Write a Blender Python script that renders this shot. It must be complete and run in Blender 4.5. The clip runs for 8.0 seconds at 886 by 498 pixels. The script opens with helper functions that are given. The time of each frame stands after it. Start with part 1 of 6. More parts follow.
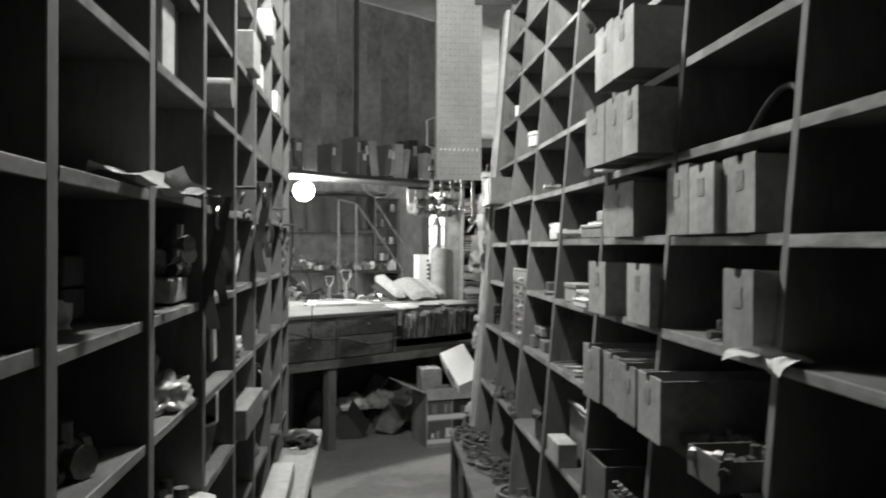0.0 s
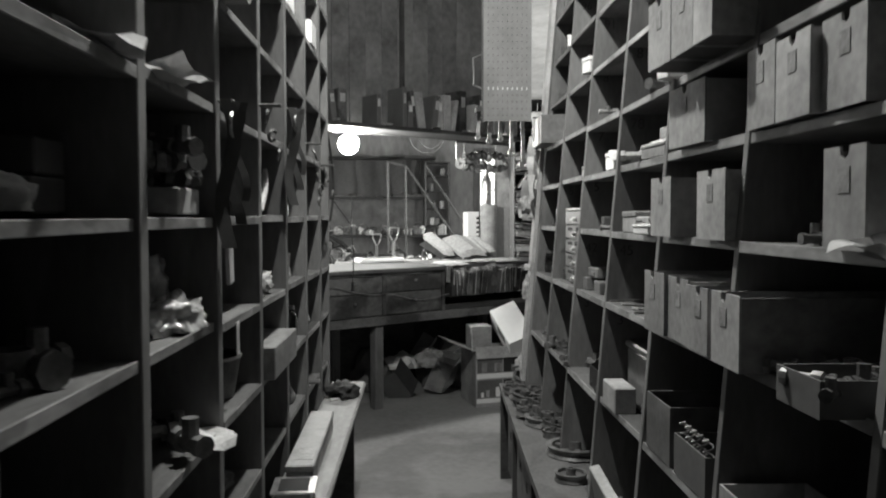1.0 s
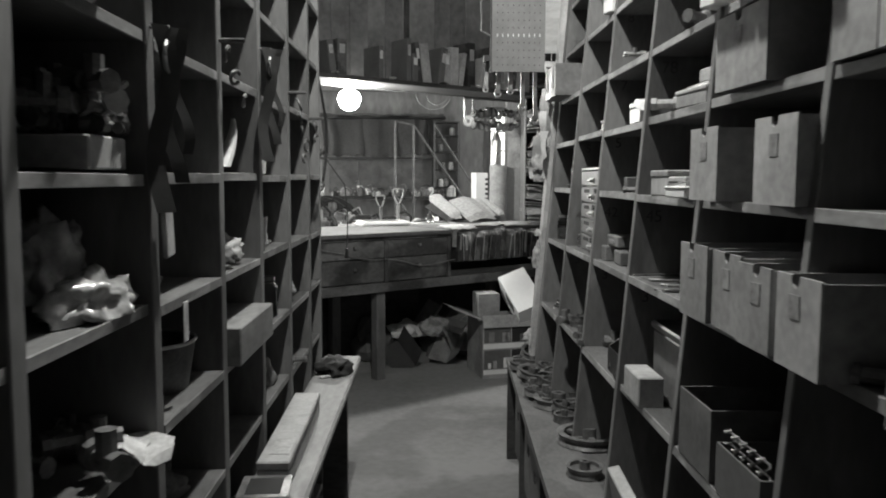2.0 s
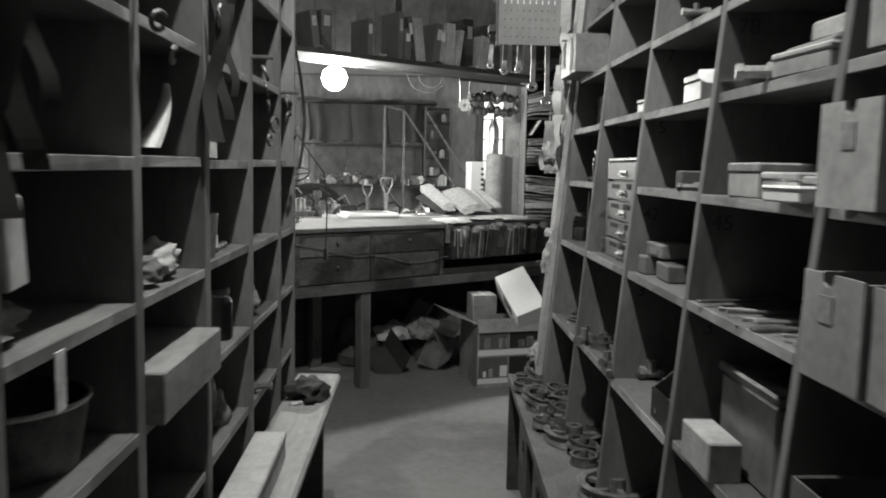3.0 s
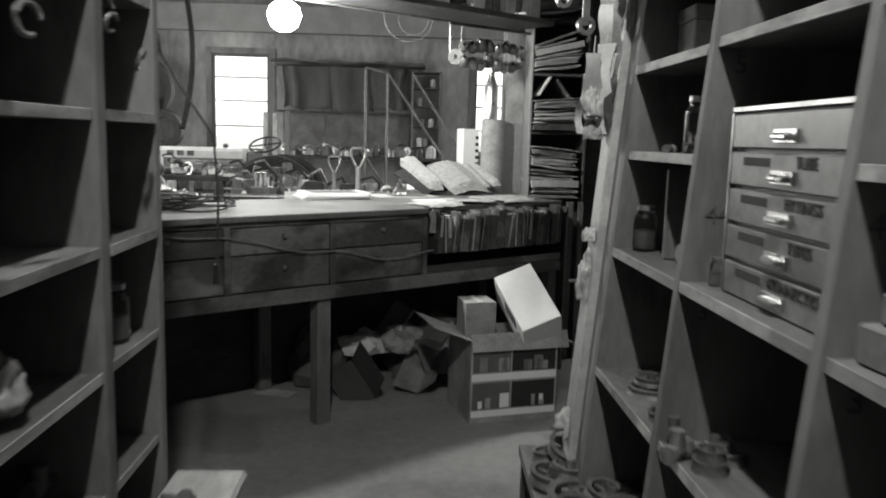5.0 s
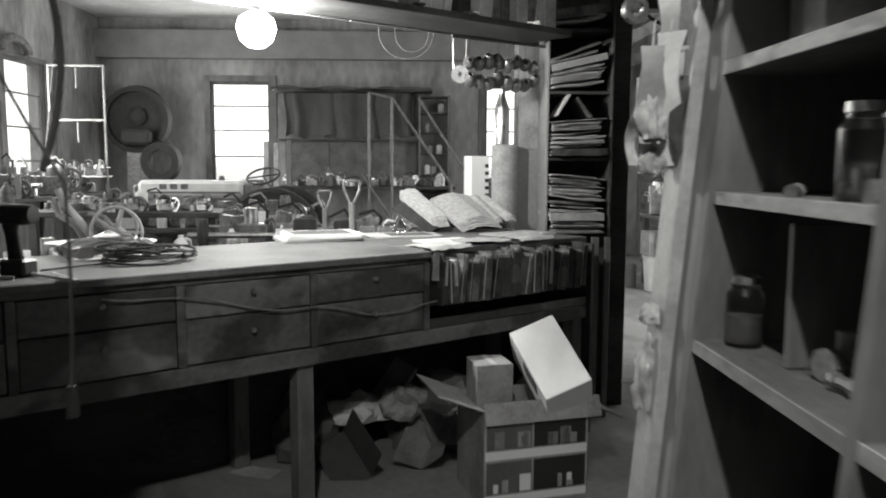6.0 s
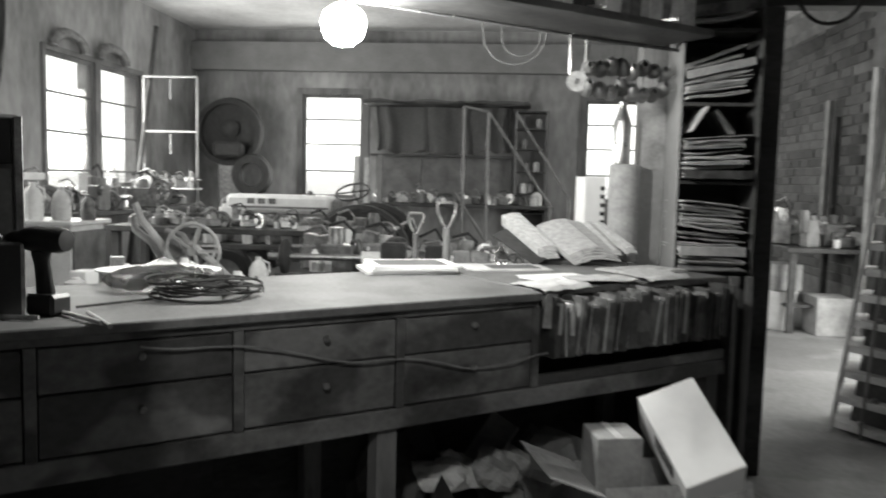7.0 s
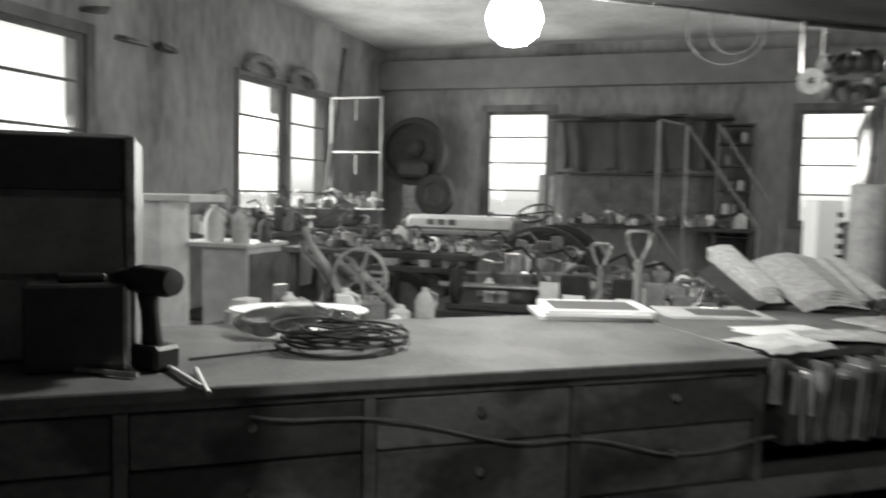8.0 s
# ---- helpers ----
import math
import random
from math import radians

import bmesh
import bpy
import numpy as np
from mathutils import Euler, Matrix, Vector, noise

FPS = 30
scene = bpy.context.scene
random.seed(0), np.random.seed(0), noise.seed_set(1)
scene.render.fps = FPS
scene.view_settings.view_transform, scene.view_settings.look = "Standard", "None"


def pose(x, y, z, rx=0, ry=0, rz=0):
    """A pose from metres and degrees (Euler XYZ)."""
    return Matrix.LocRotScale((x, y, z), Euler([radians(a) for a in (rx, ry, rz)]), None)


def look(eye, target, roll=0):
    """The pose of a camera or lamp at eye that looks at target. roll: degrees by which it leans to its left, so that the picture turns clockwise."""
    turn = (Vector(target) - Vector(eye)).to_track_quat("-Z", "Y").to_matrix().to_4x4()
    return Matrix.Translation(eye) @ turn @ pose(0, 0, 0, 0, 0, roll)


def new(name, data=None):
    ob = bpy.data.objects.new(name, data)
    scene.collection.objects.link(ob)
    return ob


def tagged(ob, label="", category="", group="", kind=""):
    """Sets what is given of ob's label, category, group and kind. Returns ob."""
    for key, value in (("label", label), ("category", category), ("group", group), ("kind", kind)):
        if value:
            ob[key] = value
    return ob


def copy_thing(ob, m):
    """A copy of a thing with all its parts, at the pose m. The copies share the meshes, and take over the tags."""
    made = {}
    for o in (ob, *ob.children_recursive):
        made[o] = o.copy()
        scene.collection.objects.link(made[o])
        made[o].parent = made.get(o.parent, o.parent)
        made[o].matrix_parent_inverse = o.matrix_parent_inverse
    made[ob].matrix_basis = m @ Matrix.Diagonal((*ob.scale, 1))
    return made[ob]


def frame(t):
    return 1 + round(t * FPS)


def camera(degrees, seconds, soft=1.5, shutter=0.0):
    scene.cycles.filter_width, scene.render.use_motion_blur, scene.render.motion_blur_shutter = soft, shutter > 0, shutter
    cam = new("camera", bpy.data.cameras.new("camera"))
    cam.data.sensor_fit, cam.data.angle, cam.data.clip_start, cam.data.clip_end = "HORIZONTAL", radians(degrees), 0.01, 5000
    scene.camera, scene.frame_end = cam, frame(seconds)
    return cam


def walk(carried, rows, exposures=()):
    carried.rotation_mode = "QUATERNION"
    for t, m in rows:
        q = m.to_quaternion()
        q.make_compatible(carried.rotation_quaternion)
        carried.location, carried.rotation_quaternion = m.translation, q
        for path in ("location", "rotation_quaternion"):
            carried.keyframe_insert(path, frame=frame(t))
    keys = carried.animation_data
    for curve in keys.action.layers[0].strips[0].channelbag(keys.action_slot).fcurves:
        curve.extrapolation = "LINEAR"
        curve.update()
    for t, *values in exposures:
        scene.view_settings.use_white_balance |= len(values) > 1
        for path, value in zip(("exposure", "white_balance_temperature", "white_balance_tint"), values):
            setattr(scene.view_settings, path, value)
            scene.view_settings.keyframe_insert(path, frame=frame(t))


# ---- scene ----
cam = camera(59.0, 8.0, soft=1.9, shutter=0.6)
PATH = [
    (0, (0.441, 1.04, 1.489), (0.64, 3.03, 1.482), 0.3),
    (0.5, (0.447, 1.119, 1.435), (0.544, 3.117, 1.409), -0.8),
    (1, (0.485, 1.245, 1.362), (0.55, 3.243, 1.281), -0.1),
    (1.5, (0.537, 1.387, 1.355), (0.565, 3.382, 1.212), -0.2),
    (3, (0.51, 2.06, 1.359), (0.579, 4.048, 1.152), 1.2),
    (3.5, (0.54, 2.362, 1.341), (0.592, 4.348, 1.108), 1.0),
    (4, (0.546, 2.632, 1.344), (0.578, 4.613, 1.071), 1.0),
    (4.5, (0.551, 2.917, 1.326), (0.649, 4.893, 1.036), 2.0),
    (6, (0.649, 3.838, 1.357), (0.707, 5.826, 1.144), 0.3),
    (6.5, (0.617, 4.13, 1.356), (0.596, 6.121, 1.162), 1.4),
    (7, (0.572, 4.399, 1.375), (0.406, 6.385, 1.2), 1.4),
    (7.5, (0.57, 4.67, 1.383), (0.201, 6.63, 1.224), 1.5),
    (8, (0.523, 4.906, 1.402), (-0.109, 6.798, 1.261), 1.3),
]
walk(cam, [(t, look(eye, target, roll)) for t, eye, target, roll in PATH], [(0, 0.3, 6700, 7), (0.5, 0.16, 6700, 7), (1.5, 0.06, 6700, 7), (4.5, 0.0, 6700, 7), (6.5, 0.0, 6700, 7), (7.2, -0.02, 6700, 7), (8, -0.46, 6700, 7)])

# ---- light ----
world = bpy.data.worlds.new("sky")
scene.world = world
world.use_nodes = True
wn = world.node_tree
sky = wn.nodes.new("ShaderNodeTexSky")
sky.sky_type, sky.sun_disc = "NISHITA", False
sky.sun_elevation, sky.sun_rotation = radians(50), radians(200)
grey = wn.nodes.new("ShaderNodeRGBToBW")
wn.links.new(sky.outputs[0], grey.inputs[0])
wn.links.new(grey.outputs[0], wn.nodes["Background"].inputs[0])
wn.nodes["Background"].inputs[1].default_value = 0.45

sun_data = bpy.data.lights.new("sun", "SUN")
sun_data.energy, sun_data.angle = 1.2, radians(12)
sun = new("sun", sun_data)
sun.matrix_world = look((6, -10, 14), (0, 0, 0))

BULB = (-0.03, 7.17, 1.915)


def lamp(name, kind, energy, m, size=0.1, size_y=0.0):
    data = bpy.data.lights.new(name, kind)
    data.energy = energy
    if kind == "AREA":
        data.shape, data.size, data.size_y = "RECTANGLE", size, size_y
    else:
        data.shadow_soft_size = size
    ob = new(name, data)
    ob.matrix_world = m
    return ob


AISLE_BULB = (0.47, 3.4, 3.09)
lamp("bulb_light", "POINT", 78.0, pose(*BULB), 0.05)
lamp("aisle_bulb_light", "POINT", 150.0, pose(*AISLE_BULB), 0.04)


# ---- materials ----
def mat(name, v, rough=0.8, metal=0.0, var=0.25, scale=6.0, grain=60.0, bump=0.15, stretch=(1, 1, 1), spec=0.3, rnd=0.0, blotch=0.0, spots=3.0):
    """A grey surface of mean value v, mottled at two scales, with fine relief."""
    m = bpy.data.materials.new(name)
    m.use_nodes = True
    nt = m.node_tree
    b = nt.nodes["Principled BSDF"]
    b.inputs["Roughness"].default_value, b.inputs["Metallic"].default_value = rough, metal
    b.inputs["Specular IOR Level"].default_value = spec
    tc = nt.nodes.new("ShaderNodeTexCoord")
    mp = nt.nodes.new("ShaderNodeMapping")
    mp.inputs["Scale"].default_value = stretch
    nt.links.new(tc.outputs["Object"], mp.inputs[0])
    oi = nt.nodes.new("ShaderNodeObjectInfo")
    sh = nt.nodes.new("ShaderNodeVectorMath")
    sh.operation = "ADD"
    rv = nt.nodes.new("ShaderNodeMath")
    rv.operation = "MULTIPLY"
    rv.inputs[1].default_value = 37.0
    nt.links.new(oi.outputs["Random"], rv.inputs[0])
    nt.links.new(mp.outputs[0], sh.inputs[0])
    nt.links.new(rv.outputs[0], sh.inputs[1])
    n1 = nt.nodes.new("ShaderNodeTexNoise")
    n1.inputs["Scale"].default_value, n1.inputs["Detail"].default_value = scale, 4.0
    n2 = nt.nodes.new("ShaderNodeTexNoise")
    n2.inputs["Scale"].default_value, n2.inputs["Detail"].default_value = grain, 3.0
    nt.links.new(sh.outputs[0], n1.inputs[0])
    nt.links.new(sh.outputs[0], n2.inputs[0])
    mix = nt.nodes.new("ShaderNodeMath")
    mix.operation = "MULTIPLY_ADD"
    mix.inputs[1].default_value = 0.455
    nt.links.new(n2.outputs[0], mix.inputs[0])
    nt.links.new(n1.outputs[0], mix.inputs[2])
    ramp = nt.nodes.new("ShaderNodeMapRange")
    ramp.inputs["From Min"].default_value, ramp.inputs["From Max"].default_value = 0.42, 0.95
    ramp.inputs["To Min"].default_value, ramp.inputs["To Max"].default_value = v * (1 - var * 1.5), v * (1 + var * 1.2)
    nt.links.new(mix.outputs[0], ramp.inputs[0])
    out = ramp.outputs[0]
    if rnd:
        vr = nt.nodes.new("ShaderNodeMapRange")
        vr.inputs["To Min"].default_value, vr.inputs["To Max"].default_value = 1 - rnd, 1 + rnd
        nt.links.new(oi.outputs["Random"], vr.inputs[0])
        mu = nt.nodes.new("ShaderNodeMath")
        mu.operation = "MULTIPLY"
        nt.links.new(out, mu.inputs[0])
        nt.links.new(vr.outputs[0], mu.inputs[1])
        out = mu.outputs[0]
    if blotch:
        nb = nt.nodes.new("ShaderNodeTexNoise")
        nb.inputs["Scale"].default_value, nb.inputs["Detail"].default_value, nb.inputs["Roughness"].default_value = spots, 3.0, 0.45
        nt.links.new(sh.outputs[0], nb.inputs[0])
        br = nt.nodes.new("ShaderNodeMapRange")
        br.inputs["From Min"].default_value, br.inputs["From Max"].default_value = 0.49, 0.55
        br.inputs["To Min"].default_value, br.inputs["To Max"].default_value = 1.0, 1.0 - blotch
        nt.links.new(nb.outputs[0], br.inputs[0])
        bx = nt.nodes.new("ShaderNodeMath")
        bx.operation = "MULTIPLY"
        nt.links.new(out, bx.inputs[0])
        nt.links.new(br.outputs[0], bx.inputs[1])
        out = bx.outputs[0]
    nt.links.new(out, b.inputs["Base Color"])
    rr = nt.nodes.new("ShaderNodeMapRange")
    rr.inputs["To Min"].default_value, rr.inputs["To Max"].default_value = max(0.05, rough - 0.15), min(1, rough + 0.15)
    nt.links.new(n1.outputs[0], rr.inputs[0])
    nt.links.new(rr.outputs[0], b.inputs["Roughness"])
    if bump:
        bp = nt.nodes.new("ShaderNodeBump")
        bp.inputs["Strength"].default_value, bp.inputs["Distance"].default_value = bump, 0.004
        nt.links.new(mix.outputs[0], bp.inputs["Height"])
        nt.links.new(bp.outputs[0], b.inputs["Normal"])
    return m


def glass_mat(name, rough=0.05, tint=0.9):
    m = bpy.data.materials.new(name)
    m.use_nodes = True
    b = m.node_tree.nodes["Principled BSDF"]
    b.inputs["Base Color"].default_value = (tint, tint, tint, 1)
    b.inputs["Transmission Weight"].default_value, b.inputs["Roughness"].default_value, b.inputs["IOR"].default_value = 1.0, rough, 1.45
    return m


def glow_mat(name, power):
    m = bpy.data.materials.new(name)
    m.use_nodes = True
    b = m.node_tree.nodes["Principled BSDF"]
    b.inputs["Emission Color"].default_value, b.inputs["Emission Strength"].default_value = (1, 1, 1, 1), power
    return m


M_SHELF = mat("shelf_wood", 0.14, 0.75, var=0.28, scale=5, grain=90, bump=0.25, stretch=(1, 0.35, 0.35), rnd=0.18, blotch=0.25, spots=6.0)
M_EDGE = mat("worn_wood", 0.175, 0.75, var=0.24, scale=6, grain=80, bump=0.25, stretch=(1, 0.5, 0.3), rnd=0.12, blotch=0.22, spots=7.0)
M_NOSE = mat("rubbed_edge_wood", 0.27, 0.7, var=0.32, scale=9, grain=70, bump=0.3, stretch=(1, 0.4, 1), rnd=0.2, blotch=0.35, spots=14.0)
M_PALE = mat("pale_painted_wood", 0.42, 0.65, var=0.22, scale=5, grain=70, bump=0.1, blotch=0.15, spots=9.0)
M_PLANK = mat("worn_plank", 0.30, 0.65, var=0.3, scale=4, grain=60, bump=0.12, stretch=(1, 0.3, 1), blotch=0.25, spots=7.0)
M_DARK_SHADED_WOOD = mat("dark_shaded_wood", 0.055, 0.6, var=0.5, scale=5, grain=60, bump=0.2, stretch=(0.4, 1, 1), rnd=0.15)
M_DRAWER = mat("stained_drawer_wood", 0.135, 0.6, var=0.4, scale=4, grain=50, bump=0.12, stretch=(0.7, 0.7, 1), rnd=0.12, blotch=0.55, spots=4.2)
M_TOP = mat("worktop_wood", 0.145, 0.55, var=0.28, scale=4, grain=60, bump=0.15, blotch=0.15, spots=5.0)
M_CONCRETE = mat("concrete", 0.215, 0.85, var=0.2, scale=1.2, grain=26, bump=0.1, blotch=0.22, spots=1.6)
M_WALL = mat("old_wall_boards", 0.29, 0.85, var=0.42, scale=1.3, grain=12, bump=0.15, stretch=(1, 1, 0.4))
M_DARKWALL = mat("dark_wall_boards", 0.19, 0.85, var=0.4, scale=2, grain=20, bump=0.2)
M_CEIL = mat("ceiling_board", 0.55, 0.85, var=0.2, scale=1.5, grain=15, bump=0.1)
M_PEG = mat("pegboard", 0.22, 0.7, var=0.15, scale=4, grain=40, bump=0.05)
M_CARD = mat("cardboard", 0.35, 0.85, var=0.28, scale=7, grain=60, bump=0.12, rnd=0.15)
M_CRINKLE = mat("crinkled_clear_plastic", 0.42, 0.2, var=0.5, scale=18, grain=50, bump=1.0, spec=1.0)
M_DARK_SHADED_CARD = mat("dark_shaded_card", 0.12, 0.9, var=0.15, scale=8, grain=60, bump=0.05)
M_PRINT = mat("faded_print", 0.27, 0.85, var=0.3, scale=30, grain=120, bump=0.0)
M_WHITECARD = mat("white_card", 0.8, 0.6, var=0.04, scale=5, grain=30, bump=0.03)
M_PAPER = mat("paper", 0.55, 0.8, var=0.16, scale=15, grain=90, bump=0.1, rnd=0.15)
M_PAGE = mat("printed_page", 0.40, 0.8, var=0.22, scale=40, grain=140, bump=0.15, stretch=(1, 3, 1), rnd=0.1)
M_OLDPAPER = mat("old_paper", 0.42, 0.85, var=0.3, scale=20, grain=120, bump=0.3, rnd=0.4)
M_FOLDER = mat("folder_card", 0.105, 0.8, var=0.35, scale=9, grain=50, bump=0.15, rnd=0.55, blotch=0.45, spots=12.0)
M_STEEL = mat("worn_steel", 0.35, 0.42, 0.9, var=0.35, scale=20, grain=120, bump=0.15, rnd=0.25)
M_IRON = mat("dark_cast_iron", 0.16, 0.55, 0.5, var=0.4, scale=25, grain=150, bump=0.4, rnd=0.3)
M_CHROME = mat("bright_metal", 0.55, 0.32, 1.0, var=0.15, scale=20, grain=100, bump=0.05)
M_BLACK = mat("black_plastic", 0.02, 0.4, var=0.3, scale=20, grain=100, bump=0.05, spec=0.5)
M_RUBBER = mat("rubber", 0.03, 0.75, var=0.3, scale=20, grain=100, bump=0.2)
M_CABPAINT = mat("dark_grey_enamel", 0.13, 0.45, var=0.35, scale=14, grain=70, bump=0.08, spec=0.5, rnd=0.15)
M_GREYPAINT = mat("grey_paint", 0.19, 0.45, var=0.3, scale=10, grain=60, bump=0.08, spec=0.5, rnd=0.2)
M_WHITE = mat("white_paint", 0.75, 0.5, var=0.12, scale=8, grain=60, bump=0.05, spec=0.5)
M_CLOTH = mat("leather_cloth", 0.16, 0.75, var=0.4, scale=14, grain=90, bump=0.4, rnd=0.3)
M_PIPE = mat("dull_grey_pipe", 0.17, 0.55, 0.2, var=0.3, scale=12, grain=70, bump=0.05)
M_TARP = mat("dark_tarpaulin", 0.085, 0.8, var=0.25, scale=1.5, grain=30, bump=0.1)
M_INK = mat("ink", 0.03, 0.8, var=0.1, scale=10, grain=40, bump=0.0)
M_FADED = mat("faded_ink", 0.085, 0.8, var=0.3, scale=30, grain=80, bump=0.0)
M_GLASS = glass_mat("clear_glass")
M_PLASTIC = glass_mat("clear_plastic", 0.25, 0.8)
M_BULB = glow_mat("lit_bulb_glass", 60.0)
M_MORTAR = mat("old_mortar", 0.15, 0.9, var=0.3, scale=6, grain=50, bump=0.3)
M_GROUND = mat("yard_ground", 0.7, 0.9, var=0.3, scale=0.5, grain=5, bump=0.2)


# ---- building blocks ----
def bm_new():
    return bmesh.new()


def box(bm, x0, x1, y0, y1, z0, z1, m=None, bev=0.0):
    """An axis-aligned box in bm, turned by m."""
    vs = [Vector((x, y, z)) for x in (x0, x1) for y in (y0, y1) for z in (z0, z1)]
    if m is not None:
        vs = [m @ v for v in vs]
    v = [bm.verts.new(p) for p in vs]
    fs = [bm.faces.new([v[i] for i in q]) for q in ((0, 1, 3, 2), (4, 6, 7, 5), (0, 4, 5, 1), (2, 3, 7, 6), (0, 2, 6, 4), (1, 5, 7, 3))]
    if m is not None and m.to_3x3().determinant() < 0:
        bmesh.ops.reverse_faces(bm, faces=fs)
    if bev:
        es = list({e for f in fs for e in f.edges})
        bmesh.ops.bevel(bm, geom=es, offset=bev, segments=1, affect="EDGES", clamp_overlap=True)
    return bm


def cyl(bm, r, z0, z1, m=None, n=16, r2=None, caps=True):
    """A (tapered) round bar along z in bm, turned by m."""
    r2 = r if r2 is None else r2
    rings = []
    for rr, z in ((r, z0), (r2, z1)):
        ring = []
        for i in range(n):
            a = 2 * math.pi * i / n
            p = Vector((rr * math.cos(a), rr * math.sin(a), z))
            ring.append(bm.verts.new(m @ p if m is not None else p))
        rings.append(ring)
    for i in range(n):
        bm.faces.new((rings[0][i], rings[0][(i + 1) % n], rings[1][(i + 1) % n], rings[1][i]))
    if caps:
        bm.faces.new(rings[0][::-1])
        bm.faces.new(rings[1])
    return bm


def lathe(bm, prof, m=None, n=20):
    """A turned body: prof is radius, height pairs from bottom to top; closed where the radius is 0."""
    rings = []
    for r, z in prof:
        if r < 1e-5:
            p = Vector((0, 0, z))
            rings.append([bm.verts.new(m @ p if m is not None else p)])
            continue
        ring = []
        for i in range(n):
            a = 2 * math.pi * i / n
            p = Vector((r * math.cos(a), r * math.sin(a), z))
            ring.append(bm.verts.new(m @ p if m is not None else p))
        rings.append(ring)
    for a, b in zip(rings, rings[1:]):
        for i in range(n):
            j = (i + 1) % n
            if len(a) == 1 and len(b) > 1:
                bm.faces.new((a[0], b[j], b[i]))
            elif len(b) == 1 and len(a) > 1:
                bm.faces.new((a[i], a[j], b[0]))
            elif len(a) > 1:
                bm.faces.new((a[i], a[j], b[j], b[i]))
    return bm


def tube(bm, pts, r, n=8, closed=False):
    """A round wire of radius r along pts."""
    pts = [Vector(p) for p in pts]
    rings, k = [], len(pts)
    up = Vector((0.13, 0.21, 0.97))
    for i, p in enumerate(pts):
        a = pts[(i - 1) % k] if closed or i else p
        b = pts[(i + 1) % k] if closed or i < k - 1 else p
        d = (b - a).normalized()
        s = d.cross(up)
        if s.length < 1e-3:
            s = d.cross(Vector((1, 0, 0)))
        s.normalize()
        t = s.cross(d)
        rings.append([bm.verts.new(p + r * (math.cos(2 * math.pi * j / n) * s + math.sin(2 * math.pi * j / n) * t)) for j in range(n)])
    pairs = list(zip(rings, rings[1:])) + ([(rings[-1], rings[0])] if closed else [])
    for a, b in pairs:
        for j in range(n):
            bm.faces.new((a[j], b[j], b[(j + 1) % n], a[(j + 1) % n]))
    if not closed:
        bm.faces.new(rings[0])
        bm.faces.new(rings[-1][::-1])
    return bm


def ball(bm, r, m=None, n=12, squash=1.0):
    prof = [(r * math.sin(math.pi * i / n) if 0 < i < n else 0, -r * squash * math.cos(math.pi * i / n)) for i in range(n + 1)]
    return lathe(bm, prof, m, n + 4)


def crumple(bm, amount, scale, seed=0.0):
    for v in bm.verts:
        q = v.co * scale + Vector((seed, seed * 0.7, seed * 1.3))
        v.co += amount * noise.noise_vector(q)
    return bm


def mesh_of(name, bm, material, smooth=False):
    me = bpy.data.meshes.new(name)
    bm.to_mesh(me)
    bm.free()
    me.materials.append(material)
    if smooth:
        me.shade_smooth()
        me.set_sharp_from_angle(angle=radians(35))
    return me


def part(name, bm, material, parent=None, label="", smooth=False):
    ob = new(name, mesh_of(name, bm, material, smooth))
    if parent is not None:
        ob.parent = parent
    if label:
        ob["label"] = label
    return ob


def thing(name, m, label, category, group=""):
    ob = new(name)
    ob.matrix_world = m
    ob.empty_display_size = 0.05
    return tagged(ob, label, category, group, "thing")


def solo(name, bm, material, m, label, category, group="", smooth=False, kind="thing"):
    ob = part(name, bm, material, None, "", smooth)
    ob.matrix_world = m
    return tagged(ob, label, category, group, kind)


def structure(name, bm, material, label, category=""):
    return tagged(part(name, bm, material), label, category or name.split("_")[0], "", "structure")


def writing(text, size, m, parent, name="writing", ink=None):
    """Lettering as a flat mesh, 1 mm thick."""
    cu = bpy.data.curves.new("text", "FONT")
    cu.body, cu.size, cu.align_x, cu.align_y, cu.extrude = text, size, "CENTER", "CENTER", 0.0006
    tmp = bpy.data.objects.new("text", cu)
    scene.collection.objects.link(tmp)
    bpy.context.view_layer.update()
    me = bpy.data.meshes.new_from_object(tmp.evaluated_get(bpy.context.evaluated_depsgraph_get()))
    bpy.data.objects.remove(tmp)
    me.materials.clear()
    me.materials.append(ink or M_INK)
    ob = new(name, me)
    ob.parent = parent
    ob.matrix_local = m
    return ob


R = random.Random(5)

# ---- structure ----
CEIL = 3.5
structure("floor", box(bm_new(), -4.1, 4.0, -0.6, 15.8, -0.15, 0.0), M_CONCRETE, "worn grey concrete floor with stains", "floor")
structure("ceiling", box(bm_new(), -4.3, 4.2, -0.8, 16.0, CEIL, CEIL + 0.12), M_CEIL, "pale dusty board ceiling", "ceiling")
structure("ceiling_aisle", box(bm_new(), -0.3, 1.7, -0.6, 5.4, 3.44, 3.495), M_DARK_SHADED_WOOD, "added dark ceiling over the shelving that cuts bounced light", "ceiling")
structure("ground", box(bm_new(), -300, 300, -300, 300, -0.5, -0.2), M_GROUND, "open yard outside the windows", "ground")


def wall_with_windows(name, axis, at, a0, a1, holes, out, material, label):
    """A wall 0.2 thick along axis; holes are (from, to, sill, head)."""
    bm = bm_new()
    lo, hi = sorted((at, at + out))

    def slab(u0, u1, z0, z1):
        if axis == "x":
            box(bm, u0, u1, lo, hi, z0, z1)
        else:
            box(bm, lo, hi, u0, u1, z0, z1)
    u = a0
    for h0, h1, s, t in sorted(holes):
        slab(u, h0, 0, CEIL)
        slab(h0, h1, 0, s)
        slab(h0, h1, t, CEIL)
        u = h1
    slab(u, a1, 0, CEIL)
    return structure(name, bm, material, label, "wall")


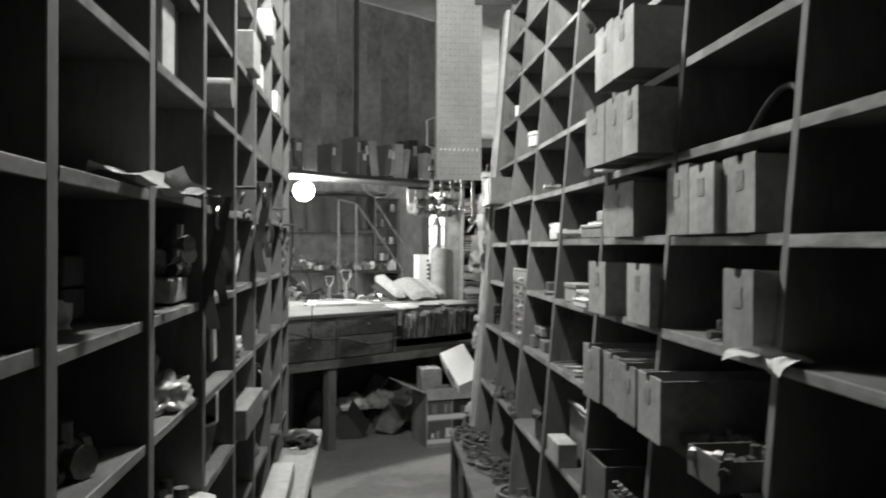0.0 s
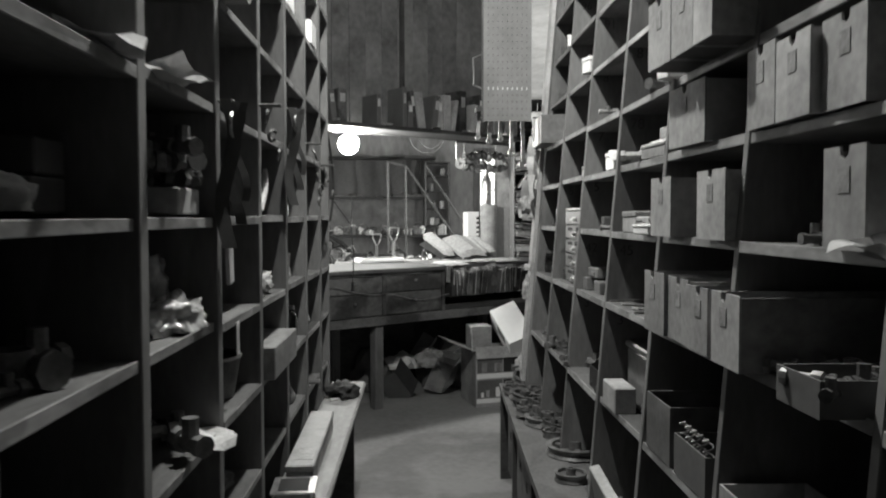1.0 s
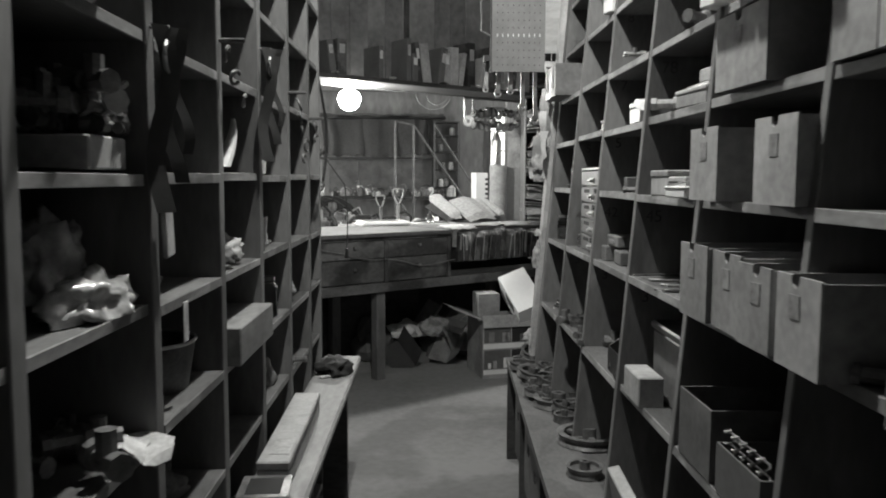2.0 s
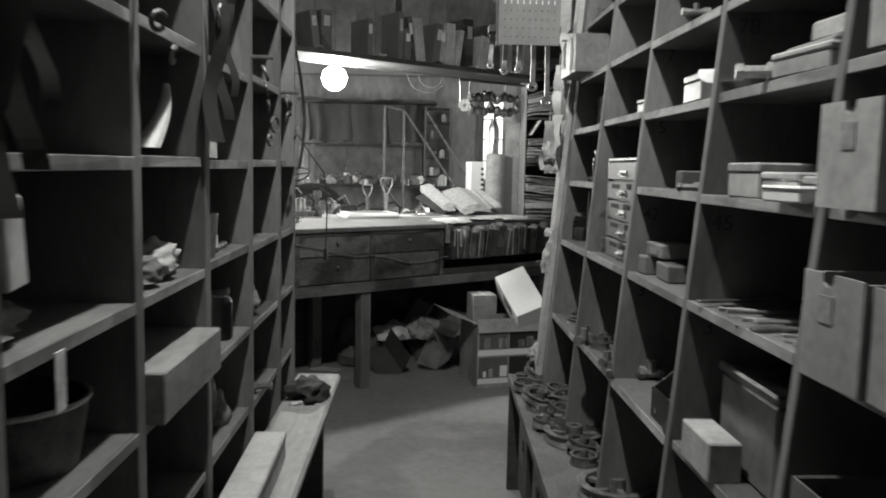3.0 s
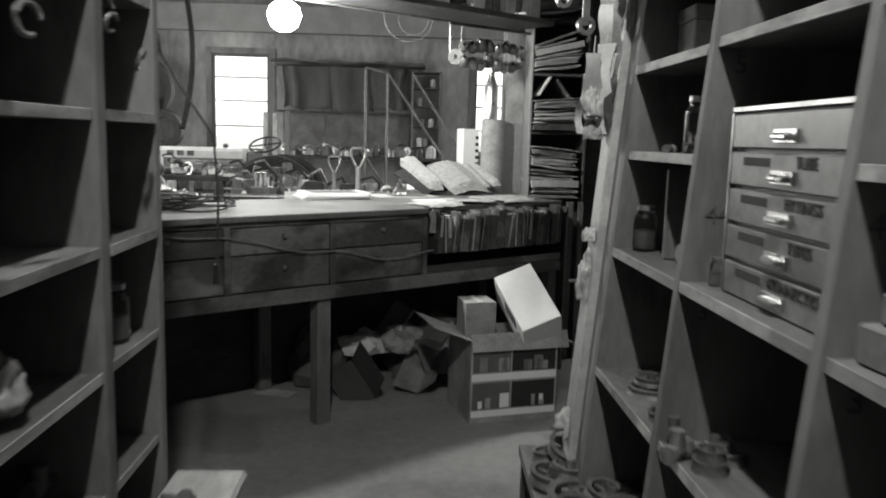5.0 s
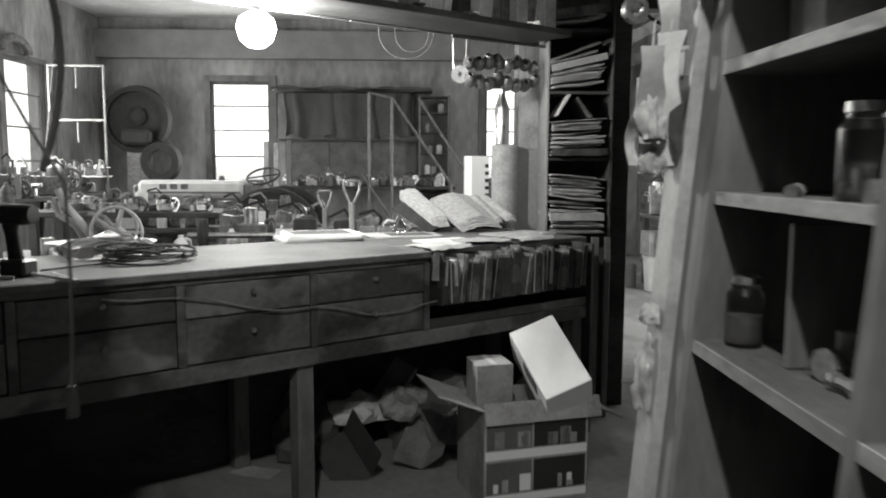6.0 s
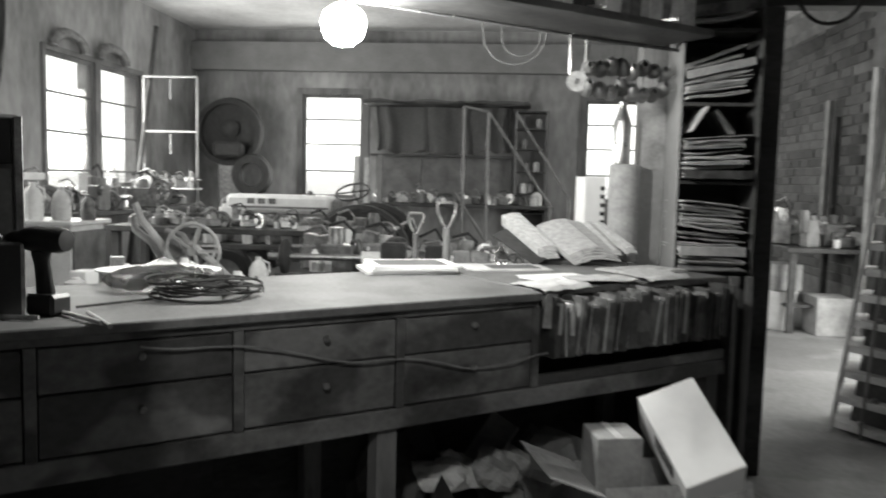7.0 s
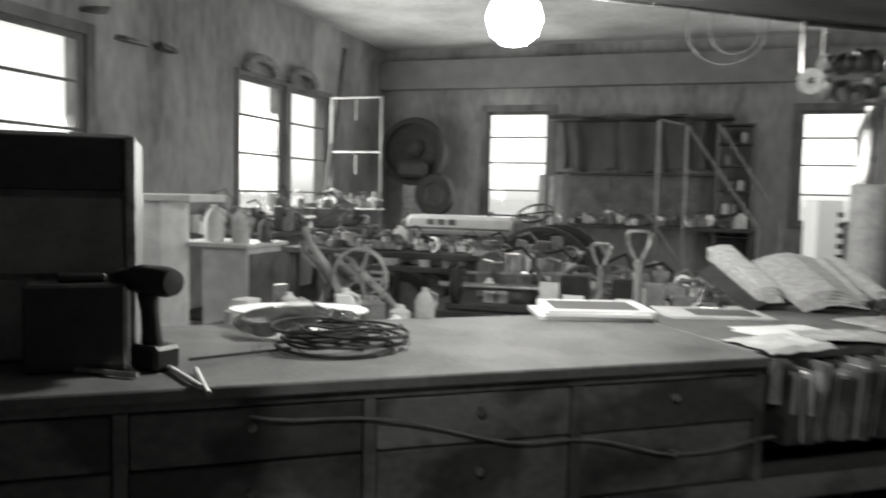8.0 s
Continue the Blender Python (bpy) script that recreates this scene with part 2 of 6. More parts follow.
def window(name, axis, at, a0, a1, z0, z1, out, rails, label, casing=0.09):
    """A sash window: casing, sill, sash bars and panes."""
    th = thing(name, Matrix(), label, "window")
    th["kind"] = "structure"
    side = 1 if out > 0 else -1

    def bar(u0, u1, w0, w1, d0, d1, nm, material, lab=""):
        lo, hi = sorted((at + side * d0, at + side * d1))
        b = box(bm_new(), u0, u1, lo, hi, w0, w1) if axis == "x" else box(bm_new(), lo, hi, u0, u1, w0, w1)
        return part(nm, b, material, th, lab)
    c = casing
    for u0, u1 in ((a0 - c, a0), (a1, a1 + c)):
        bar(u0, u1, z0 - 0.03, z1 + c, -0.025, 0.0, "casing", M_EDGE)
    bar(a0, a1, z1, z1 + c, -0.022, 0.0, "casing", M_EDGE)
    bar(a0 - c, a1 + c, z0 - 0.06, z0 - 0.031, -0.06, 0.0, "window_sill", M_EDGE)
    for u0, u1 in ((a0, a0 + 0.04), (a1 - 0.04, a1)):
        bar(u0, u1, z0, z1, 0.015, 0.055, "sash_stile", M_EDGE)
    zs = [z0] + [z0 + (z1 - z0) * r for r in rails] + [z1]
    for i, z in enumerate(zs):
        h = 0.022 if 0 < i < len(zs) - 1 else 0.045
        lo = min(max(z - h / 2, z0), z1 - h)
        bar(a0 + 0.04, a1 - 0.04, lo, lo + h, 0.02, 0.05, "sash_bar", M_EDGE)
    for za, zb in zip(zs, zs[1:]):
        p = bar(a0 + 0.04, a1 - 0.04, za + 0.01, zb - 0.01, 0.033, 0.036, "pane", M_GLASS)
        p.visible_shadow = False
    return th


W_LEFT = [(8.75, 9.86, 1.1, 2.57), (11.97, 12.91, 0.98, 2.585), (13.03, 13.99, 0.98, 2.585)]
W_BACK = [(-2.485, -1.60, 1.08, 2.58), (1.615, 2.50, 1.12, 2.55)]
wall_with_windows("wall_west", "y", -4.1, -0.6, 15.8, W_LEFT, -0.2, M_WALL, "stained old wall with sash windows")
wall_with_windows("wall_north", "x", 15.8, -4.1, 4.0, W_BACK, 0.2, M_WALL, "stained old back wall with sash windows")
W_EAST = [(9.0, 11.4, 0.1, 2.5)]
wall_with_windows("wall_east", "y", 4.0, -0.6, 15.8, W_EAST, 0.2, M_DARKWALL, "dark outer wall behind the blocks")
structure("wall_south", box(bm_new(), -4.1, 4.0, -0.8, -0.6, 0, CEIL), M_DARK_SHADED_WOOD, "unseen dark end wall that cuts bounced light", "wall")
for i, (a, b, s, t) in enumerate(W_LEFT):
    window("window_%d" % (i + 1), "y", -4.1, a, b, s, t, -1, (0.25, 0.5, 0.75), "bright sash window with dark bars in the side wall", 0.09 if i == 0 else 0.058)
for i, (a, b, s, t) in enumerate(W_BACK):
    window("window_%d" % (i + 4), "x", 15.8, a, b, s, t, 1, (0.26, 0.52, 0.76), "bright sash window with dark bars in the back wall")
for a, b, s, t in W_LEFT:
    lamp("window_light", "AREA", 55.0, pose(-4.0, (a + b) / 2, (s + t) / 2, 0, -90, 0), t - s, b - a)
for a, b, s, t in W_EAST:
    lamp("added_east_light", "AREA", 110.0, pose(3.95, (a + b) / 2, (s + t) / 2, 0, 90, 0), t - s, b - a)
for a, b, s, t in W_BACK:
    lamp("window_light", "AREA", 48.0, pose((a + b) / 2, 15.7, (s + t) / 2, -90, 0, 0), b - a, t - s)

# ---- pigeonhole shelving ----
LX = 0.08
L_POSTS = (0.72, 1.15, 1.57, 1.99, 2.42, 2.86, 3.285, 3.69, 4.12, 4.545, 4.835)
L_LEVELS = (0.06, 0.27, 0.49, 0.71, 0.93, 1.147, 1.365, 1.585, 1.81, 2.03, 2.25, 2.47, 2.69)
L_DEEP = 0.32
R_POSTS = (0.75, 1.225, 1.70, 2.185, 2.66, 3.13, 3.60, 4.072, 4.54, 4.985)
R_LEVELS = (0.06, 0.26, 0.488, 0.815, 1.10, 1.315, 1.512, 1.69, 1.89, 2.09, 2.29, 2.49, 2.69)
R_DEEP = 0.40
SHELF_TOP = 2.72


def rx(z):
    """Where the leaning front of the right-hand shelving stands at height z."""
    return 1.053 + 0.08 * (z - 1.1)


LEAN = Matrix(((1, 0, 0.08, 1.053 - 0.088), (0, 1, 0, 0), (0, 0, 1, 0), (0, 0, 0, 1)))


def shelving(name, posts, levels, deep, m, side, label, skip=()):
    """Uprights and boards in x 0..deep (side 1) or -deep..0 (side -1), turned by m."""
    th = thing(name, Matrix(), label, "shelving")
    xs = (0, deep) if side > 0 else (-deep, 0)
    rr = random.Random(len(posts))
    gap = 0.0115 if side > 0 else 0.0185
    for i, y in enumerate(posts):
        w = (0.011 if side > 0 else 0.018) if 0 < i < len(posts) - 1 else 0.015
        part("upright", box(bm_new(), xs[0], xs[1], y - w, y + w, 0, SHELF_TOP, m, 0.002), M_EDGE, th)
    for i, (a, b) in enumerate(zip(posts, posts[1:])):
        for z in levels:
            if (i, z) not in skip:
                dz = rr.uniform(-0.006, 0.006)
                f = 0.012 * rr.random()
                x0, x1 = (xs[0] + f, xs[1]) if side > 0 else (xs[0], xs[1] - f)
                part("shelf_board", box(bm_new(), x0, x1, a + gap, b - gap, z + dz - 0.018, z + dz, m, 0.0025), M_SHELF, th)
                e0, e1 = (x0 - 0.0035, x0 - 0.0005) if side > 0 else (x1 + 0.0005, x1 + 0.0035)
                part("front_edge", crumple(box(bm_new(), e0, e1, a + gap + 0.0004, b - gap - 0.0004, z + dz - 0.0185, z + dz + 0.0008, m, 0.001), 0.0022, 40, z * 7 + i), M_NOSE, th)
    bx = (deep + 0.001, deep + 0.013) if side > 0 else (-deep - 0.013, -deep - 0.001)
    part("back_panel", box(bm_new(), bx[0], bx[1], posts[0], posts[-1], 0, SHELF_TOP, m), M_DARK_SHADED_WOOD, th, "back boards coloured dark for the shaded compartments")
    return th


SH_L = shelving("pigeonhole_shelving", L_POSTS, L_LEVELS, L_DEEP, Matrix.Translation((LX, 0, 0)), -1, "tall worn wooden pigeonhole shelving full of spare parts", ((0, 0.06),))
SH_R = shelving("pigeonhole_shelving", R_POSTS, R_LEVELS, R_DEEP, LEAN, 1, "tall leaning wooden pigeonhole shelving with numbered compartments and boxes", ((7, 1.315),))

# low benches along both shelvings
bl = thing("plank_bench", Matrix(), "low worn plank bench along the shelving foot", "bench")
part("plank", box(bm_new(), LX, 0.24, 2.3, 4.90, 0.565, 0.595, None, 0.008), M_PLANK, bl, "pale rounded plank")
for y in (2.6, 3.7, 4.7):
    part("leg", box(bm_new(), LX + 0.02, 0.2, y - 0.02, y + 0.02, 0, 0.565), M_DARK_SHADED_WOOD, bl)

# ---- counter ----
C = Matrix(((0.8, -0.6, 0, -0.64), (0.6, 0.8, 0, 6.09), (0, 0, 1, 0), (0, 0, 0, 1)))


def counter():
    th = thing("counter", C, "long dark wooden shop counter with drawers and slanted line", "counter")
    part("worktop", box(bm_new(), -1.6, 1.66, -0.015, 0.75, 0.972, 1.0, None, 0.004), M_TOP, th, "dusty pale worktop")
    part("worktop", box(bm_new(), 1.663, 2.70, 0.05, 0.75, 0.975, 1.002, None, 0.004), M_TOP, th, "dusty pale worktop")
    part("rail", box(bm_new(), -1.6, 2.66, 0.006, 0.03, 0.60, 0.665, None, 0.003), M_DRAWER, th)
    part("rail", box(bm_new(), -1.6, 1.66, 0.008, 0.03, 0.951, 0.971), M_DRAWER, th)
    part("back_panel", box(bm_new(), -1.6, 2.7, 0.70, 0.72, 0.58, 0.971), M_DARK_SHADED_WOOD, th)
    part("bottom_panel", box(bm_new(), -1.6, 2.66, 0.031, 0.699, 0.60, 0.615), M_DARK_SHADED_WOOD, th)
    cols = (-1.43, -0.92, -0.41, 0.10, 0.61, 1.117, 1.65)
    for s in cols:
        part("stile", box(bm_new(), s - 0.014, s + 0.014, 0.002, 0.03, 0.666, 0.95, None, 0.002), M_DRAWER, th)
    for a, b in zip(cols, cols[1:]):
        for z0, z1 in ((0.672, 0.826), (0.832, 0.945)):
            d = part("drawer_front", box(bm_new(), a + 0.017, b - 0.017, 0.006 + R.uniform(-0.003, 0.003), 0.028, z0, z1, None, 0.003), M_DRAWER, th)
            k = bm_new()
            lathe(k, [(0, 0), (0.006, 0), (0.005, 0.008), (0.011, 0.014), (0.009, 0.02), (0, 0.021)], Matrix.Translation(((a + b) / 2, 0.004, (z0 + z1) / 2 + 0.02)) @ pose(0, 0, 0, 90, 0, 0), 10)
            part("knob", k, M_STEEL, d, "small worn metal knob", True)
    for s, n in ((1.09, 0.03), (-0.6, 0.03), (2.62, 0.03), (1.09, 0.62), (-0.6, 0.62), (2.62, 0.62)):
        part("leg", box(bm_new(), s - 0.035, s + 0.035, n, n + 0.07, 0, 0.60, None, 0.004), M_EDGE, th)
    part("end_panel", box(bm_new(), 2.682, 2.70, 0.0, 0.74, 0.0, 0.97), M_DARK_SHADED_WOOD, th)
    part("slot_back", box(bm_new(), 1.67, 2.66, 0.30, 0.32, 0.62, 0.974), M_DARK_SHADED_WOOD, th)
    part("slot_floor", box(bm_new(), 1.67, 2.66, 0.05, 0.30, 0.755, 0.768), M_DARK_SHADED_WOOD, th)
    part("apron", box(bm_new(), 1.667, 2.66, 0.01, 0.03, 0.667, 0.705, None, 0.003), M_DRAWER, th)
    return th


counter()

# overhead book shelf and the boarding above it
ov = thing("overhead_shelf", C, "dark overhead shelf hung across the counter", "shelf")
part("shelf_board", box(bm_new(), -1.4, 2.70, 0.18, 0.50, 2.005, 2.035, None, 0.003), M_DARK_SHADED_WOOD, ov)
WB = structure("wall_boarding", bm_new(), M_DARKWALL, "dark vertical boarding above the counter", "wall")
for i in range(28):
    part("board", box(bm_new(), -1.398 + i * 0.15, -1.252 + i * 0.15, 0.505 + R.uniform(0, 0.006), 0.525, 2.0, CEIL - 0.01, C), M_DARKWALL, WB)
bulb = thing("hanging_bulb", pose(*BULB), "bare lit bulb hanging on its cord", "lamp")
part("bulb", lathe(bm_new(), [(0, -0.082), (0.035, -0.075), (0.066, -0.05), (0.082, 0.0), (0.07, 0.04), (0.04, 0.062), (0.02, 0.07)], None, 20), M_BULB, bulb, "glowing glass bulb enlarged to take in its glare", True).visible_shadow = False
part("socket", cyl(bm_new(), 0.019, 0.07, 0.095), M_BLACK, bulb)
b2 = copy_thing(bulb, pose(*AISLE_BULB))
part("cord", cyl(bm_new(), 0.004, 0.09, CEIL - AISLE_BULB[2], None, 8), M_BLACK, b2)


# ---- things on the leaning shelving ----
def file_bin(w, h, d, rng):
    """An open-topped cardboard parts bin with a thumb notch in its front and printed marks. x 0 is its front."""
    th = thing("parts_bin", Matrix(), "open cardboard parts bin with a notched front on the shelf", "bin", "cardboard parts bins")
    t = 0.004
    f = bm_new()
    c = w / 2 + rng.uniform(-0.01, 0.01)
    r = 0.013
    pts = [(0, 0), (w, 0), (w, h), (c + r, h), (c + r * 0.8, h - 0.012), (c, h - 0.018), (c - r * 0.8, h - 0.012), (c - r, h), (0, h)]
    a = [f.verts.new((0, y, z)) for y, z in pts]
    b = [f.verts.new((t, y, z)) for y, z in pts]
    f.faces.new(a[::-1])
    f.faces.new(b)
    for i in range(len(pts)):
        j = (i + 1) % len(pts)
        f.faces.new((a[i], a[j], b[j], b[i]))
    part("front", f, M_CARD, th)
    part("side", box(bm_new(), t, d, 0, t, 0, h - 0.003), M_CARD, th)
    part("side", box(bm_new(), t, d, w - t, w, 0, h - 0.003), M_CARD, th)
    part("back", box(bm_new(), d - t, d, t, w - t, 0, h - 0.003), M_CARD, th)
    part("bottom", box(bm_new(), t, d - t, t, w - t, 0.001, t), M_DARK_SHADED_CARD, th)
    part("label", box(bm_new(), -0.0012, 0.0, c - 0.015, c + 0.015, h * 0.55, h * 0.80), M_PRINT, th, "faded printed patch")
    return th


def at_right(ob, y, z, out=0.03, turn=0.0):
    ob.matrix_world = pose(rx(z) - out, y, z + 0.003, 0, 0, turn)
    return ob


rb = random.Random(11)
BINS = [(2.90, 0.14, 1.69, 0.08), (2.765, 0.125, 1.69, 0.08), (2.665, 0.095, 1.69, 0.08), (2.89, 0.15, 1.89, 0.08), (2.74, 0.14, 1.89, 0.08),
        (2.82, 0.20, 1.512, 0.02), (2.52, 0.115, 1.512, 0.015), (2.395, 0.12, 1.512, 0.02), (2.265, 0.125, 1.512, 0.01),
        (2.95, 0.13, 1.315, 0.03), (2.67, 0.145, 1.315, 0.02), (2.20, 0.105, 1.315, 0.03),
        (2.92, 0.13, 1.10, 0.035), (2.785, 0.13, 1.10, 0.03), (2.665, 0.11, 1.10, 0.035), (2.51, 0.125, 1.10, 0.04)]
for y, w, z, out in BINS:
    at_right(file_bin(w, {1.512: 0.138, 1.10: 0.13, 1.315: 0.135}.get(z, 0.15) + rb.uniform(-0.008, 0.006), 0.33, rb), y, z, out, rb.uniform(-2.5, 2.5))


def carton(w, d, h, label, material=None, lid=True, name="carton", bev=0.003, slip=False):
    """A closed box: x 0..d, y 0..w, z 0..h, with a lid seam and a tape strip."""
    th = thing(name, Matrix(), label, "box")
    mm = material or M_CARD
    part("body", box(bm_new(), 0, d, 0, w, 0, h * (0.72 if lid else 1), None, bev), mm, th)
    if lid:
        part("lid", box(bm_new(), -0.002, d + 0.002, -0.002, w + 0.002, h * 0.725, h, None, bev), mm, th)
    if slip:
        part("label", box(bm_new(), -0.0035, -0.0021 if lid else 0.0, w * 0.25, w * 0.7, h * 0.25, h * 0.6), M_OLDPAPER, th, "worn paper label")
    return th


at_right(carton(0.055, 0.09, 0.045, "small grey carton standing by the cabinet", M_GREYPAINT, False), 3.985, 1.10, -0.03, 3)
at_right(carton(0.11, 0.10, 0.034, "flat grey carton lying across another", M_GREYPAINT, False, slip=True), 3.915, 1.147, -0.045, 4)
at_right(carton(0.11, 0.085, 0.04, "small flat carton on the shelf", M_GREYPAINT, False), 3.835, 1.10, -0.04, -3)
at_right(carton(0.12, 0.09, 0.06, "small pale box standing on the shelf", M_CARD), 3.33, 1.315, 0.0, 2)
at_right(carton(0.13, 0.10, 0.045, "flat carton lying on the shelf", M_CARD), 3.19, 1.315, 0.005, -2)
at_right(carton(0.10, 0.08, 0.025, "small white carton on the shelf", M_WHITECARD), 3.15, 1.315, 0.02, 6)
at_right(carton(0.04, 0.05, 0.045, "small dark block box on the shelf", M_DARK_SHADED_CARD, False), 3.77, 1.315, -0.02, 0)
at_right(carton(0.10, 0.10, 0.04, "small pale carton on the shelf", M_CARD), 3.14, 1.315, -0.01, 8)
at_right(carton(0.16, 0.08, 0.04, "small carton of fittings on the shelf", M_CARD), 3.20, 1.512, -0.02, 5)
at_right(carton(0.11, 0.09, 0.06, "grey tin box on the shelf", M_GREYPAINT), 3.75, 1.512, -0.03, 0)
at_right(carton(0.14, 0.10, 0.04, "small carton on the shelf", M_GREYPAINT), 4.10, 1.512, -0.04, 4)
at_right(carton(0.06, 0.09, 0.10, "grey box standing on end in the shelf", M_GREYPAINT), 4.62, 1.512, -0.10, 0)
at_right(carton(0.10, 0.12, 0.11, "grey card box standing in the shelf", M_CARD), 4.85, 1.512, -0.08, 0)
at_right(carton(0.26, 0.20, 0.13, "large grey box jutting out over the shelf end", M_GREYPAINT, False), 4.76, 1.69, 0.06, 0)
at_right(carton(0.05, 0.05, 0.05, "small white packet on the shelf", M_WHITECARD), 3.10, 1.69, 0.02, 15)
at_right(carton(0.06, 0.05, 0.06, "small white packet on the shelf", M_WHITECARD), 4.12, 1.89, 0.0, 15)
at_right(carton(0.07, 0.05, 0.05, "small white packet on the shelf", M_WHITECARD), 4.62, 2.09, 0.0, -12)
at_right(carton(0.14, 0.06, 0.072, "small pale carton before the tin on the shelf", M_CARD, False), 3.365, 0.815, 0.004, 0)


def lidded_tin():
    th = thing("lidded_tin", pose(1.10, 3.275, 0.818), "large grey metal tin with a pale flat lid on the shelf", "tin")
    part("body", box(bm_new(), 0, 0.20, 0, 0.235, 0, 0.165, None, 0.006), M_GREYPAINT, th)
    part("lid", box(bm_new(), -0.006, 0.206, -0.006, 0.241, 0.166, 0.185, None, 0.005), M_STEEL, th, "pale bare metal lid")
    return th


lidded_tin()


def drawer_cabinet():
    """The small steel cabinet of five lettered drawers."""
    th = thing("drawer_cabinet", pose(rx(1.2) + 0.034, 4.09, 1.103), "small grey steel cabinet with five lettered drawers and bright pulls", "cabinet")
    w, h, d = 0.36, 0.285, 0.28
    part("shell", box(bm_new(), 0.012, d, 0, w, 0, h, None, 0.003), M_CABPAINT, th)
    part("rim", box(bm_new(), 0, 0.011, -0.004, w + 0.004, h + 0.001, h + 0.009, None, 0.001), M_STEEL, th)
    for sy in (-0.004, w):
        part("rim", box(bm_new(), 0, 0.011, sy, sy + 0.004, 0, h), M_STEEL, th)
    words = ("", "TUBE", "FITTINGS", "TYPES", "CONNECTION")
    dh = h / 5
    for i in range(5):
        z0 = h - dh * (i + 1)
        dr = part("drawer", box(bm_new(), 0.0, 0.0115, 0.004, w - 0.004, z0 + 0.003, z0 + dh - 0.003, None, 0.002), M_CABPAINT, th)
        p = bm_new()
        box(p, -0.014, -0.001, w / 2 - 0.022, w / 2 + 0.022, z0 + 0.015, z0 + 0.025, None, 0.003)
        box(p, -0.004, 0.0, w / 2 - 0.032, w / 2 + 0.032, z0 + 0.012, z0 + 0.030)
        part("pull", p, M_CHROME, dr, "bright cup pull")
        if words[i]:
            part("blurred_word", box(bm_new(), -0.001, 0.0, w * 0.62, w * 0.86, z0 + dh * 0.60, z0 + dh * 0.82), M_INK, dr)
            writing(words[i], 0.024, pose(-0.0012, w * 0.33, z0 + dh * 0.72, 90, 0, -90), dr)
    return th


drawer_cabinet()


def jar(r, h, x, y, z, label, fill=True, group="glass jars"):
    th = thing("glass_jar", pose(x, y, z), label, "jar", group)
    part("glass", lathe(bm_new(), [(0, 0), (r * 0.9, 0), (r, 0.006), (r, h * 0.74), (r * 0.72, h * 0.84), (r * 0.72, h * 0.9)], None, 18), M_PLASTIC, th, "cloudy glass", True)
    part("lid", lathe(bm_new(), [(0, h * 0.9), (r * 0.78, h * 0.9), (r * 0.78, h), (0, h)], None, 18), M_STEEL, th, "metal screw lid", True)
    if fill:
        part("content", lathe(bm_new(), [(0, 0.004), (r * 0.84, 0.006), (r * 0.86, h * 0.45), (0, h * 0.5)], None, 12), M_GREYPAINT, th, "small grey hardware", True)
    return th


jar(0.028, 0.11, rx(1.315) + 0.05, 4.66, 1.316, "small clear glass bottle on the shelf", False)
jar(0.026, 0.10, rx(1.10) + 0.06, 4.93, 1.102, "small dark jar with a metal lid on the shelf")
jar(0.012, 0.05, rx(1.10) + 0.05, 4.49, 1.102, "tiny jar of bits beside the drawer cabinet")


def wheel_mesh(kind, r, th):
    """A cast pulley or sprocket lying flat: rim with a groove, hub with a bore, spokes or a web."""
    bm = bm_new()
    rim = r * 0.22
    lathe(bm, [(r - rim, 0.0), (r, 0.0), (r - rim * 0.45, th * 0.5), (r, th), (r - rim, th), (r - rim, 0.0)], None, 28)
    hb = r * 0.28
    lathe(bm, [(hb * 0.5, -0.002), (hb, -0.002), (hb, th * 1.5), (hb * 0.5, th * 1.5), (hb * 0.5, -0.002)], None, 18)
    if kind == "spoked":
        for k in range(5):
            box(bm, hb * 0.9, r - rim * 0.7, -r * 0.09, r * 0.09, th * 0.3, th * 0.7, pose(0, 0, 0, 0, 0, 72 * k), 0.002)
    else:
        lathe(bm, [(hb * 0.95, th * 0.3), (r - rim * 0.8, th * 0.3), (r - rim * 0.8, th * 0.6), (hb * 0.95, th * 0.6)], None, 24)
    return bm


PULLEYS = [(1.03, 4.50, 0.098, 0.024, "spoked", 0, 0), (1.02, 4.30, 0.042, 0.02, "plain", 0, 0), (1.00, 4.92, 0.084, 0.02, "spoked", 6, 0), (1.00, 4.70, 0.062, 0.03, "plain", 0, 0),
           (1.04, 5.12, 0.055, 0.02, "plain", 14, 0), (0.98, 5.20, 0.05, 0.018, "plain", -8, 0), (1.10, 5.00, 0.07, 0.02, "spoked", -12, 0), (1.06, 4.90, 0.06, 0.018, "spoked", 10, 0.024),
           (1.11, 4.70, 0.07, 0.022, "spoked", 5, 0), (1.06, 4.08, 0.105, 0.024, "spoked", 0, 0), (0.99, 3.79, 0.055, 0.02, "plain", 0, 0), (1.02, 4.64, 0.04, 0.02, "plain", 8, 0.034),
           (1.00, 5.06, 0.045, 0.02, "plain", 5, 0.02), (1.16, 4.45, 0.06, 0.02, "plain", 25, 0.01),
           (0.97, 4.81, 0.06, 0.02, "spoked", 12, 0.02), (1.08, 4.79, 0.075, 0.022, "spoked", -10, 0.03), (0.96, 5.05, 0.065, 0.022, "spoked", 6, 0.0), (1.10, 4.57, 0.05, 0.03, "plain", 0, 0.0),
           (0.95, 4.60, 0.045, 0.02, "plain", 10, 0.0), (1.02, 5.13, 0.065, 0.02, "spoked", 18, 0.03), (1.03, 4.38, 0.05, 0.02, "spoked", 14, 0.0)]
for x, y, r, t, kind, tilt, up in PULLEYS:
    lift = abs(math.sin(radians(tilt))) * r
    solo("pulley", wheel_mesh(kind, r, t * 1.35), M_IRON, pose(x, y, 0.493 + up + lift, tilt, tilt * 0.4, R.uniform(0, 90)),
